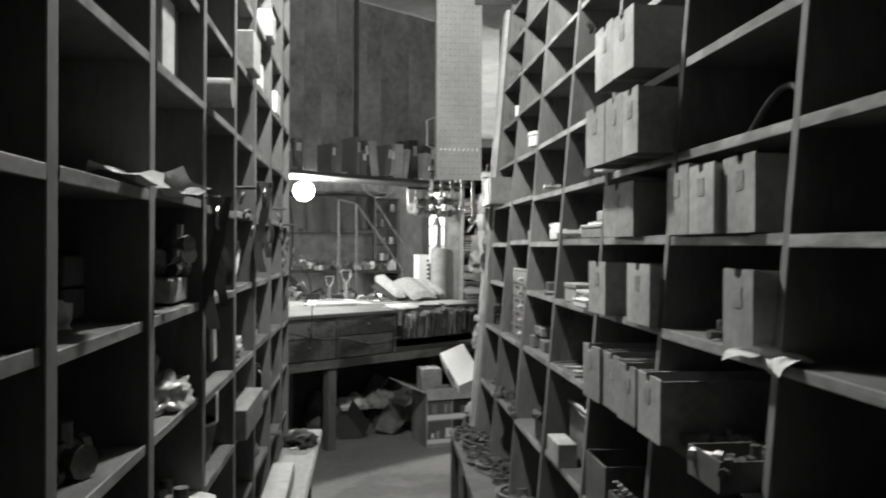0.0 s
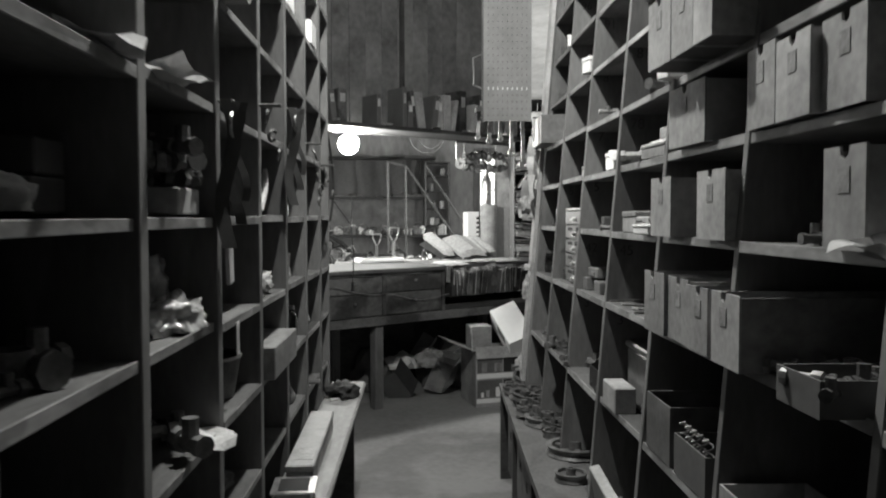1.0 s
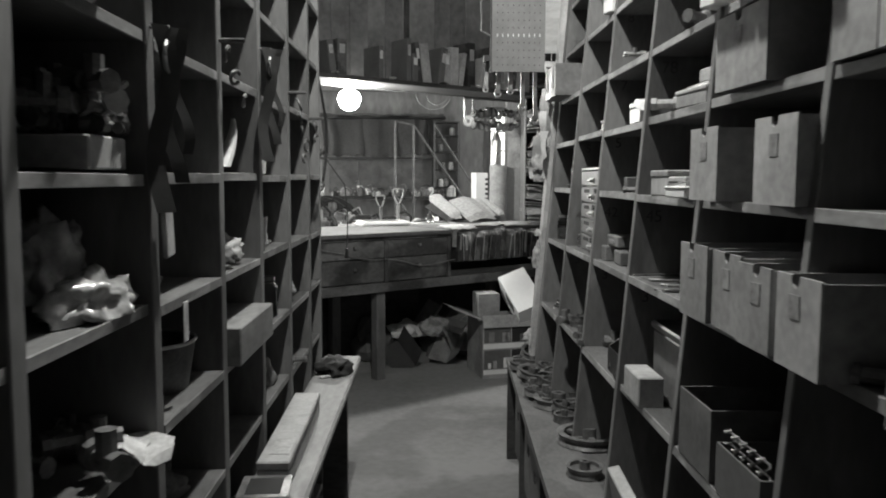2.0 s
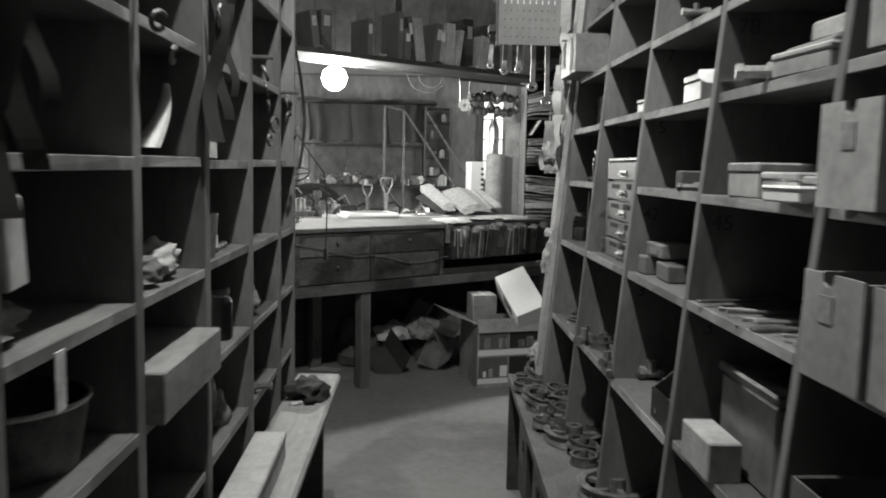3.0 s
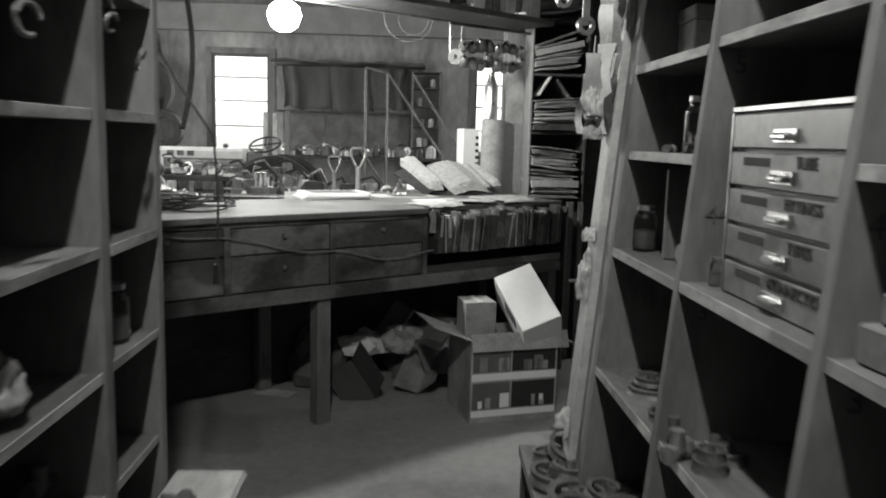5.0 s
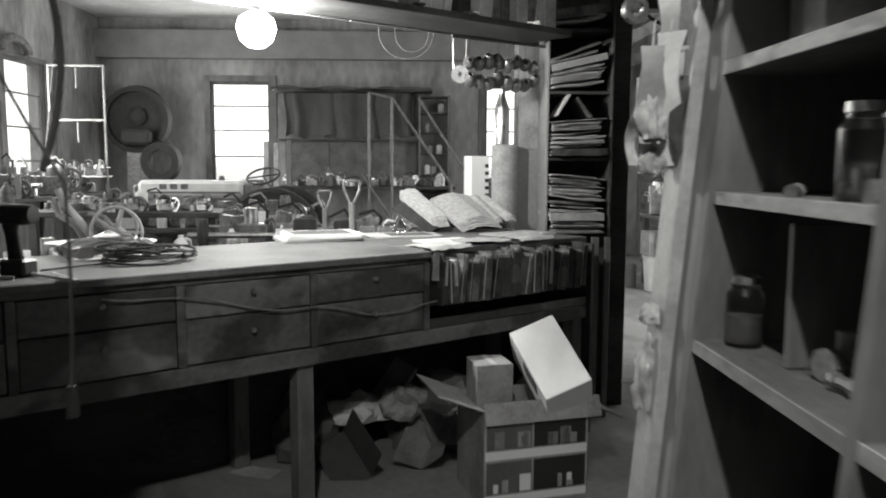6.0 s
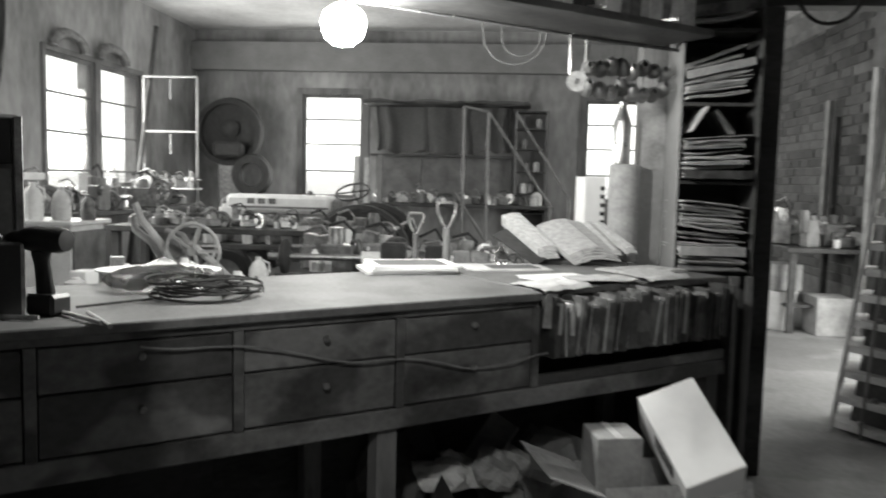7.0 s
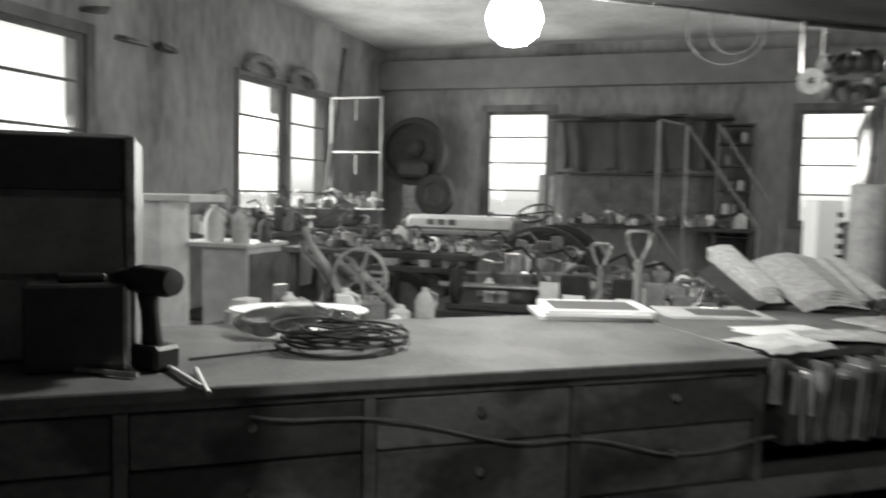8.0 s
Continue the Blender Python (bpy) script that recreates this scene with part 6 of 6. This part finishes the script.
            part("leg", box(bm_new(), x, x + 0.05, y, y + 0.05, 0, 0.62), M_DARK_SHADED_WOOD, th)
    return th


cutter()


def bench(name, x0, x1, y0, y1, z, label, material=None, skirt=False):
    th = thing(name, Matrix(), label, "workbench")
    part("top", box(bm_new(), x0, x1, y0, y1, z - 0.045, z, None, 0.005), material or M_DARK_SHADED_WOOD, th)
    for x in (x0 + 0.04, x1 - 0.1):
        for y in (y0 + 0.03, y1 - 0.09):
            part("leg", box(bm_new(), x, x + 0.06, y, y + 0.06, 0, z - 0.046), M_DARK_SHADED_WOOD, th)
    part("lower_shelf", box(bm_new(), x0 + 0.02, x1 - 0.02, y0 + 0.04, y1 - 0.04, 0.25, 0.275), M_DARK_SHADED_WOOD, th)
    return th


bench("workbench", -1.45, 1.15, 15.1, 15.7, 1.05, "long cluttered workbench along the back wall")
bench("workbench", -2.6, -1.0, 10.3, 10.9, 0.96, "plank workbench laden with tools")
bench("workbench", -1.1, 0.9, 9.2, 10.3, 0.72, "low workbench laden with engine parts")
bench("workbench", -4.0, -3.3, 10.6, 14.0, 1.0, "workbench under the side windows covered in parts")
bench("workbench", -2.45, -0.6, 11.6, 12.2, 0.72, "low bench with machine parts")


def white_cabinet():
    th = thing("white_cabinet", pose(-3.0, 9.5, 0), "white painted cabinet with an overhanging pale top", "cabinet")
    part("top", box(bm_new(), -0.02, 0.62, -0.04, 0.5, 1.0, 1.03, None, 0.006), M_WHITE, th)
    part("body", box(bm_new(), 0.22, 0.58, 0.02, 0.46, 0, 0.999, None, 0.004), M_WHITE, th)
    part("door", box(bm_new(), 0.585, 0.60, 0.03, 0.45, 0.06, 0.96, None, 0.003), M_GREYPAINT, th, "grey side door")
    part("knob", ball(bm_new(), 0.015, pose(0.612, 0.09, 0.6)), M_STEEL, th)
    return th


white_cabinet()
ws = thing("white_stand", pose(-3.03, 9.2, 0), "white painted stand with a pale shelf top", "stand")
part("top", box(bm_new(), 0.0, 0.42, -0.05, 0.35, 1.31, 1.36, None, 0.005), M_WHITE, ws)
part("panel", box(bm_new(), 0.0, 0.16, 0.0, 0.30, 0, 1.308, None, 0.004), M_WHITE, ws)


def jug(x, y, z, s=1.0, material=None, label="white plastic jug with a handle"):
    th = thing("plastic_jug", pose(x, y, z), label, "jug", "jugs and bottles")
    b = bm_new()
    lathe(b, [(0, 0), (0.07 * s, 0), (0.075 * s, 0.02 * s), (0.075 * s, 0.16 * s), (0.05 * s, 0.21 * s), (0.024 * s, 0.235 * s), (0.024 * s, 0.26 * s), (0, 0.262 * s)], Matrix.Diagonal((1, 0.75, 1, 1)), 16)
    part("body", b, material or M_WHITE, th, "", True)
    part("handle", tube(bm_new(), [(0.03 * s, 0, 0.235 * s), (0.085 * s, 0, 0.215 * s), (0.09 * s, 0, 0.15 * s), (0.07 * s, 0, 0.12 * s)], 0.01 * s, 8), material or M_WHITE, th, "", True)
    return th


jug(-2.74, 9.6, 1.031)
jug(-2.56, 9.65, 1.031, 0.9, M_PAPER, "pale plastic jug with a label")
jug(-2.42, 9.75, 1.031, 0.7, M_IRON, "dark bottle beside the jugs")
jug(-1.05, 8.2, 0.746, 0.8)
jug(-0.80, 8.6, 0.746, 0.7, M_PAPER, "pale plastic jug on the low table")
st_ = bench("saw_horse_table", -1.75, -0.55, 7.95, 8.75, 0.745, "low table behind the counter")


def junk(x, y, z, w, h, seed, label="greasy engine part with shafts and pulleys"):
    """A lump of machinery: a cast body, a shaft, a pulley, pipes and bolts."""
    q = random.Random(seed)
    th = thing("engine_part", pose(x, y, z, 0, 0, q.uniform(-40, 40)), label, "machine part", "machine parts on the benches")
    b = bm_new()
    box(b, -w * 0.4, w * 0.35, -w * 0.25, w * 0.25, 0, h * 0.55, None, 0.012)
    cyl(b, w * 0.2, 0, h * q.uniform(0.6, 0.95), pose(q.uniform(-0.2, 0.2) * w, 0, 0), 14, w * 0.15)
    box(b, -w * 0.5, -w * 0.2, -w * 0.15, w * 0.2, h * 0.3, h * 0.75, pose(0, 0, 0, 0, q.uniform(-15, 15), 0), 0.008)
    part("body", b, q.choice((M_IRON, M_STEEL, M_GREYPAINT)), th, "", True)
    p = wheel_mesh(q.choice(("spoked", "plain")), w * q.uniform(0.2, 0.34), 0.03)
    bmesh.ops.transform(p, matrix=pose(w * 0.4, -w * 0.1, h * 0.45, 90 + q.uniform(-20, 20), 0, q.uniform(-50, 50)), verts=p.verts[:])
    part("pulley", p, q.choice((M_IRON, M_STEEL)), th, "", True)
    part("shaft", cyl(bm_new(), w * 0.05, -w * 0.7, w * 0.7, pose(0, 0, h * 0.5) @ pose(0, 0, 0, 0, 90, q.uniform(-30, 30)), 10), M_STEEL, th, "bare steel shaft", True)
    part("pipe", tube(bm_new(), [(w * 0.2, 0, h * 0.4), (w * 0.25, 0, h * 0.8), (w * 0.05, -0.02, h), (-w * 0.3, -0.02, h * 0.9)], w * 0.035, 8), q.choice((M_STEEL, M_RUBBER)), th, "", True)
    if q.random() < 0.5:
        part("can", lathe(bm_new(), [(0, 0), (w * 0.13, 0), (w * 0.13, h * 0.4), (0, h * 0.42)], pose(-w * 0.55, -w * 0.3, 0), 14), q.choice((M_WHITE, M_PAPER, M_STEEL)), th, "pale can", True)
    return th


q = random.Random(77)
for k in range(9):
    junk(-2.45 + 0.16 * k, 10.6 + q.uniform(-0.15, 0.15), 0.961, q.uniform(0.16, 0.26), q.uniform(0.10, 0.2), 100 + k)
for k in range(8):
    junk(-0.78 + 0.21 * k, 9.9 + q.uniform(-0.2, 0.2), 0.721, q.uniform(0.22, 0.36), q.uniform(0.2, 0.36), 130 + k)
for k in range(13):
    junk(-3.62 + q.uniform(-0.15, 0.2), 10.75 + 0.25 * k, 1.001, q.uniform(0.25, 0.42), q.uniform(0.22, 0.45), 160 + k)
for k in range(12):
    junk(-1.3 + 0.2 * k, 15.35 + q.uniform(-0.1, 0.1), 1.051, q.uniform(0.12, 0.24), q.uniform(0.12, 0.28), 190 + k)
for k in range(7):
    junk(-2.3 + 0.26 * k, 11.9, 0.721, q.uniform(0.25, 0.4), q.uniform(0.2, 0.36), 220 + k)
for k in range(6):
    junk(-0.5 + 0.28 * k, 12.6 + q.uniform(-0.3, 0.3), 0.0, 0.5, q.uniform(0.6, 0.95), 240 + k, "rusty machine standing on the workshop floor")
ax = thing("axle", pose(-0.62, 9.35, 0.86, 0, 0, 6), "steel axle with a hub and black tyre lying on the bench", "axle")
part("shaft", cyl(bm_new(), 0.022, -0.35, 0.55, pose(0, 0, 0, 0, 90, 0), 12), M_STEEL, ax, "", True)
part("hub", lathe(bm_new(), [(0, -0.03), (0.05, -0.03), (0.11, -0.01), (0.12, 0.02), (0.05, 0.04), (0, 0.04)], pose(-0.25, 0, 0, 0, 90, 0), 18), M_RUBBER, ax, "", True)
part("collar", cyl(bm_new(), 0.045, 0.25, 0.42, pose(0, 0, 0, 0, 90, 0), 14), M_WHITE, ax, "", True)
part("stand", box(bm_new(), -0.3, 0.45, -0.06, 0.06, -0.135, -0.1, None, 0.004), M_DARK_SHADED_WOOD, ax)
for k, (x, y, z, mm) in enumerate(((-0.05, 8.62, 1.0, M_BLACK), (0.18, 8.75, 0.98, M_BLACK))):
    tn_ = thing("paint_tin", pose(x, y, z - 0.22), "dark tin with a white paper label", "tin", "paint tins")
    part("body", box(bm_new(), -0.07, 0.07, -0.05, 0.05, 0, 0.25, None, 0.01), mm, tn_)
    part("label", box(bm_new(), -0.05, 0.05, -0.052, -0.0505, 0.06, 0.16), M_WHITECARD, tn_, "white paper label")
bench("tool_stand", -0.35, 0.55, 8.5, 9.0, 0.76, "dark stand behind the counter")

q = random.Random(41)
PALE = (M_WHITE, M_PAPER, M_CARD, M_WHITECARD, M_STEEL, M_GREYPAINT)
for k in range(46):
    x, y, z = q.choice(((q.uniform(-2.5, -1.1), q.uniform(10.35, 10.6), 0.961), (q.uniform(-0.9, 0.8), q.uniform(9.3, 9.7), 0.721), (q.uniform(-3.7, -3.4), q.uniform(10.7, 13.9), 1.001),
                        (q.uniform(-1.3, 1.0), q.uniform(15.15, 15.35), 1.051), (q.uniform(-2.3, -0.7), q.uniform(11.65, 12.0), 0.721), (q.uniform(-1.6, -0.7), q.uniform(8.0, 8.4), 0.746)))
    r, h = q.uniform(0.03, 0.07), q.uniform(0.06, 0.2)
    if q.random() < 0.5:
        solo("tin", lathe(bm_new(), [(0, 0), (r, 0), (r, h * 0.8), (r * 0.5, h * 0.9), (r * 0.4, h), (0, h)], None, 14), q.choice(PALE), pose(x, y, z + 0.001), "worn tin or bottle standing on the bench", "tin", "tins and bottles on the benches", True)
    else:
        solo("small_box", box(bm_new(), -r, r, -r * 0.8, r * 0.8, 0, h, None, 0.004), q.choice(PALE), pose(x, y, z + 0.001, 0, 0, q.uniform(0, 90)), "small worn box standing on the bench", "box", "small boxes on the benches")
rk = thing("pipe_rack", pose(-3.85, 13.6, 0), "pale pipe rack with two rails before the corner", "rack")
for x in (0, 0.66):
    part("upright", cyl(bm_new(), 0.015, 0, 2.54, pose(x, 0, 0), 8), M_CARD, rk)
for z in (2.53, 1.88, 1.22):
    part("rail", cyl(bm_new(), 0.013, 0.018, 0.642, pose(0, 0, z, 0, 90, 0), 8), M_PALE, rk)
for z in (2.5, 1.85):
    part("hook", cyl(bm_new(), 0.011, -0.24, 0, pose(0.33, 0, z), 8), M_CARD, rk)
part("tray", box(bm_new(), 0.0, 0.66, -0.15, 0.15, 1.19, 1.205), M_WHITE, rk)
for k in range(4):
    junk(-3.72 + 0.16 * k, 13.58, 1.206, 0.17, 0.2, 300 + k, "pale tins and parts on the rack tray")
bw_ = thing("belt_guard", pose(-3.42, 15.35, 1.98), "dark round belt guard and old engine in the corner", "machine guard")
part("rim", lathe(bm_new(), [(0.40, -0.10), (0.47, -0.10), (0.49, 0), (0.47, 0.10), (0.40, 0.10), (0.40, -0.10)], pose(0, 0, 0, 90, 0, 0), 32), M_RUBBER, bw_, "", True)
part("plate", lathe(bm_new(), [(0, -0.02), (0.405, -0.01), (0.405, 0.02), (0, 0.03)], pose(0, 0, 0, 90, 0, 0), 28), M_RUBBER, bw_, "", True)
part("hub", lathe(bm_new(), [(0, 0), (0.11, 0), (0.13, 0.05), (0.09, 0.08), (0.05, 0.1), (0, 0.1)], pose(0.02, -0.03, 0.05, 90, 0, 0), 18), M_RUBBER, bw_, "", True)
part("engine_block", box(bm_new(), -0.16, 0.26, -0.30, -0.05, -0.36, -0.14, None, 0.04), M_RUBBER, bw_, "greasy dark cast block", True)
part("stand", box(bm_new(), -0.15, 0.15, -0.08, 0.15, -1.98, -0.40, None, 0.01), M_IRON, bw_)
tyre = solo("tyre", lathe(bm_new(), [(0.17, -0.08), (0.27, -0.09), (0.30, 0), (0.27, 0.09), (0.17, 0.08), (0.17, -0.08)], pose(0, 0, 0, 90, 0, 0), 28), M_RUBBER, pose(-3.05, 15.2, 1.386), "worn black tyre leaning in the corner", "tyre", "", True)
part("stand", box(bm_new(), -0.3, 0.3, -0.1, 0.2, 0, 1.085), M_DARK_SHADED_WOOD, thing("dark_chest", pose(-3.0, 15.2, 0), "dark chest under the tyre", "chest"))

# wall fittings at the back: plywood, sacks, shelves, beams
pw = thing("plywood_panel", Matrix(), "pale plywood sheets on the back wall above the bench", "panel")
for k in range(3):
    part("sheet", box(bm_new(), -1.38 + 0.66 * k, -0.73 + 0.66 * k, 15.77 - 0.004 * k, 15.795, 1.10, 1.70), M_TOP, pw)
part("ledge", box(bm_new(), -1.45, 0.62, 15.6, 15.795, 1.705, 1.735), M_DARK_SHADED_WOOD, pw)
q = random.Random(5)
for k, (x0, x1, z0) in enumerate(((-1.36, -0.62, 1.78), (-0.66, 0.02, 1.745), (-0.02, 0.56, 1.80))):
    dr = bm_new()
    bmesh.ops.create_grid(dr, x_segments=44, y_segments=12, size=0.5)
    for v in dr.verts:
        u, h = v.co.x + 0.5, v.co.y + 0.5
        fold = math.sin(u * 14 + 1.6 * math.sin(u * 5 + k)) * (0.12 - 0.05 * h) + 0.05 * noise.noise(Vector((u * 5, h * 2, k * 7)))
        v.co = Vector((x0 + (x1 - x0) * u + 0.02 * math.sin(h * 5 + k), 15.60 + 0.4 * fold - 0.03 * k + 0.08, z0 + (2.41 - z0) * h + (1 - h) * 0.06 * noise.noise(Vector((u * 4, k, 0)))))
    bmesh.ops.solidify(dr, geom=dr.faces[:], thickness=0.008)
    solo("hung_tarpaulin", dr, M_TARP, Matrix(), "dark heavy folded tarpaulin hanging under the wall shelf", "tarpaulin", "dark tarpaulins on the back wall", True)
tp = bm_new()
bmesh.ops.create_grid(tp, x_segments=30, y_segments=6, size=0.5)
for v in tp.verts:
    v.co = Vector((v.co.x * 2.3 - 0.35, 15.5 + v.co.y * 0.4, 2.46 + 0.05 * noise.noise(v.co * 5)))
bmesh.ops.solidify(tp, geom=tp.faces[:], thickness=0.03)
solo("tarpaulin", tp, M_TARP, Matrix(), "dark tarpaulin laid over the rail of the back wall", "tarpaulin")
part("shelf_rail", box(bm_new(), -1.5, 0.82, 15.3, 15.79, 2.42, 2.44), M_DARK_SHADED_WOOD, thing("wall_shelf", Matrix(), "dark wall shelf under the tarpaulin", "shelf"))
sh = thing("open_shelves", pose(0.62, 15.45, 0), "narrow dark open shelves with tins on the back wall", "shelves")
for x in (0, 0.43):
    part("side_panel", box(bm_new(), x, x + 0.03, 0, 0.3, 0, 2.37), M_EDGE, sh)
for z in (0.92, 1.2, 1.5, 1.82, 2.10, 2.34):
    part("shelf_board", box(bm_new(), 0.031, 0.429, 0, 0.3, z, z + 0.02), M_DARK_SHADED_WOOD, sh)
part("back_panel", box(bm_new(), 0.031, 0.429, 0.28, 0.3, 0.05, 0.919), M_DARK_SHADED_WOOD, sh)
for x, z, mm in ((0.75, 1.22, M_WHITE), (0.85, 1.22, M_GREYPAINT), (0.95, 2.12, M_CARD), (0.80, 1.52, M_IRON), (0.93, 1.52, M_CARD), (0.75, 1.84, M_GREYPAINT)):
    solo("tin", lathe(bm_new(), [(0, 0), (0.045, 0), (0.045, 0.12), (0.02, 0.14), (0, 0.14)], None, 14), mm, pose(x, 15.55, z + 0.001), "small tin on the open shelves", "tin", "tins on the open shelves", True)
lf = thing("pipe_ladder", Matrix(), "dull grey pipe steps standing in the workshop", "ladder")
for x0 in (0.04, 0.31):
    part("upright", cyl(bm_new(), 0.016, 0, 2.14 if x0 > 0.1 else 2.2, pose(x0, 13.2, 0), 8), M_PIPE, lf)
for a, b in (((0.32, 13.2, 2.13), (1.02, 13.2, 1.12)), ((0.62, 13.5, 2.17), (1.25, 13.5, 1.2)), ((0.04, 13.2, 2.2), (0.31, 13.2, 2.14)), ((1.02, 13.2, 1.12), (1.02, 13.2, 0.02)), ((1.25, 13.5, 1.2), (1.25, 13.5, 0.02)), ((-0.05, 13.2, 1.24), (0.55, 13.2, 0.35))):
    part("rail", tube(bm_new(), [a, b], 0.016, 8), M_PIPE, lf)
for k, (x, h) in enumerate(((-1.52, 1.68), (-1.38, 1.66), (-1.20, 1.7))):
    solo("timber_length", box(bm_new(), -0.035, 0.035, -0.02, 0.02, 0, h, None, 0.003), M_PALE if k < 2 else M_EDGE, pose(x, 14.9, 0, -4, 0, 0), "pale timber length leaning by the window", "timber", "leaning timber")
structure("beam", box(bm_new(), -4.1, 4.0, 15.62, 15.8, 2.90, 3.30), M_PEG, "pale board along the top of the back wall", "beam")
for k, (y, z) in enumerate(((9.9, 2.75), (10.3, 2.6), (10.75, 2.62))):
    b = crumple(box(bm_new(), -0.06, 0.05, -0.10, 0.10, -0.02, 0.025, None, 0.008), 0.05, 14, k)
    solo("wall_bracket", b, M_IRON, pose(-4.03, y, z), "dark iron bracket on the side wall", "bracket", "wall brackets")
solo("leaning_pole", cyl(bm_new(), 0.03, 0, 3.2, None, 8), M_DARK_SHADED_WOOD, pose(-3.95, 13.3, 0, -9, 3, 0), "dark pole leaning by the side window", "pole")
for k in range(2):
    arc = [(-4.02, 12.3 + 0.9 * k + 0.3 * math.cos(a), 2.63 + 0.16 * math.sin(a)) for a in [i * math.pi / 12 for i in range(13)]]
    solo("old_collar", tube(bm_new(), arc, 0.05, 8), M_CLOTH, Matrix(), "worn dark leather collar hung over the window", "harness", "collars over the window", True)

# ---- the room through the doorway ----
BW = structure("wall_block", box(bm_new(), 3.97, 3.998, 11.75, 15.78, 0, 3.3), M_MORTAR, "grey block wall with deep joints", "wall")
lad = thing("bin_tower", pose(2.79, 8.97, 0, 0, 0, 4), "tall tapering six-sided tower of small wooden bins beside the doorway", "rack")


def hexagon(r, z, turn=0.0):
    return [Vector((r * math.cos(radians(60 * k + turn)), r * math.sin(radians(60 * k + turn)), z)) for k in range(6)]


def hex_slab(bm, r0, r1, z0, z1):
    a, b = [bm.verts.new(p) for p in hexagon(r0, z0)], [bm.verts.new(p) for p in hexagon(r1, z1)]
    for k in range(6):
        bm.faces.new((a[k], a[(k + 1) % 6], b[(k + 1) % 6], b[k]))
    bm.faces.new(a[::-1])
    bm.faces.new(b)
    return bm


def tower_r(z):
    return 0.35 - 0.125 * z


for k in range(14):
    z = 0.03 + 0.145 * k
    part("shelf_board", hex_slab(bm_new(), tower_r(z), tower_r(z) - 0.002, z, z + 0.038), M_PALE, lad, "pale worn shelf edge")
for k in range(6):
    p, q_ = hexagon(tower_r(0.0) + 0.004, 0.0)[k], hexagon(tower_r(1.96) + 0.004, 1.96)[k]
    part("corner_post", tube(bm_new(), [p, q_], 0.013, 6), M_PALE, lad, "pale worn post")
for k in range(6):
    h0, h1 = hexagon(tower_r(0.0), 0.0), hexagon(tower_r(1.96), 1.96)
    part("divider", tube(bm_new(), [(h0[k] + h0[(k + 1) % 6]) / 2, (h1[k] + h1[(k + 1) % 6]) / 2], 0.009, 6), M_EDGE, lad)
part("core", hex_slab(bm_new(), tower_r(0) - 0.10, max(0.02, tower_r(1.96) - 0.06), 0.0, 1.96), M_DARK_SHADED_WOOD, lad, "dark inner boards")
qq = random.Random(9)
for k in range(13):
    for j in range(4, 8):
        if qq.random() < 0.6:
            z, a = 0.069 + 0.145 * k, radians(60 * j - 60 + qq.uniform(12, 48))
            r = tower_r(z) * 0.80
            solo("small_part", box(bm_new(), -0.018, 0.018, -0.014, 0.014, 0, qq.uniform(0.02, 0.06), None, 0.003), qq.choice((M_STEEL, M_CARD, M_IRON, M_GREYPAINT)), pose(2.79, 8.97, 0, 0, 0, 4) @ pose(r * math.cos(a), r * math.sin(a), z, 0, 0, qq.uniform(0, 90)), "small hardware packet in a bin of the tower", "part", "hardware in the bin tower")
bench("workbench", 3.2, 3.93, 12.0, 12.9, 0.82, "cluttered workbench by the block wall")
for k in range(9):
    junk(3.3 + 0.07 * k, 12.15 + q.uniform(-0.05, 0.6), 0.821, q.uniform(0.15, 0.26), q.uniform(0.15, 0.5), 400 + k)
solo("bucket", lathe(bm_new(), [(0, 0), (0.13, 0), (0.155, 0.36), (0.165, 0.365), (0.165, 0.38), (0.15, 0.38), (0.125, 0.02), (0, 0.02)], None, 22), M_WHITE, pose(3.25, 12.3, 0), "white plastic bucket on the concrete floor", "bucket", "", True)
cx = carton(0.34, 0.36, 0.36, "brown cardboard carton on the floor by the bench", M_CARD, False)
cx.matrix_world = pose(3.82, 11.95, 0, 0, 0, 90)
cx = carton(0.3, 0.3, 0.26, "grey carton standing on the bucket", M_CARD, False)
cx.matrix_world = pose(3.42, 12.2, 0.385, 0, 0, 92)
cx = carton(0.12, 0.12, 0.26, "small grey carton on the floor", M_DARK_SHADED_CARD, False)
cx.matrix_world = pose(3.08, 12.5, 0, 0, 0, 90)
for k, (x, y, z0, z1) in enumerate(((3.88, 13.0, 1.0, 2.3), (3.8, 12.6, 0.9, 2.1), (3.90, 12.0, 0.0, 2.5))):
    solo("long_board", box(bm_new(), -0.05, 0.05, -0.02, 0.02, z0, z1, None, 0.003), M_PALE if k != 1 else M_DARK_SHADED_WOOD, pose(x, y, 0, 0, 0, 40), "long board leaning on the block wall", "board", "boards on the block wall")
for a in (0, 1):
    solo("roof_brace", box(bm_new(), 0, 2.2, -0.05, 0.05, -0.06, 0.06), M_EDGE, pose(2.2 + 0.5 * a, 12.5 + a, 2.35, 0, -28, 0), "sloping timber brace under the ceiling", "brace", "roof braces")

# blocks of the wall, laid in courses
BLOCK = mesh_of("block", box(bm_new(), -0.016, 0, 0.005, 0.275, 0.005, 0.095, None, 0.005), mat("grey_block", 0.10, 0.9, var=0.35, scale=9, grain=60, bump=0.4, rnd=0.35, blotch=0.25, spots=9.0))
for r in range(27):
    for c in range(11):
        y = 12.3 + c * 0.28 + (0.14 if r % 2 else 0)
        if R.random() < 0.03:
            continue
        ob = new("block", BLOCK)
        ob.parent = BW
        ob.location = (3.968 + R.uniform(-0.006, 0.006), y, 0.42 + r * 0.10)
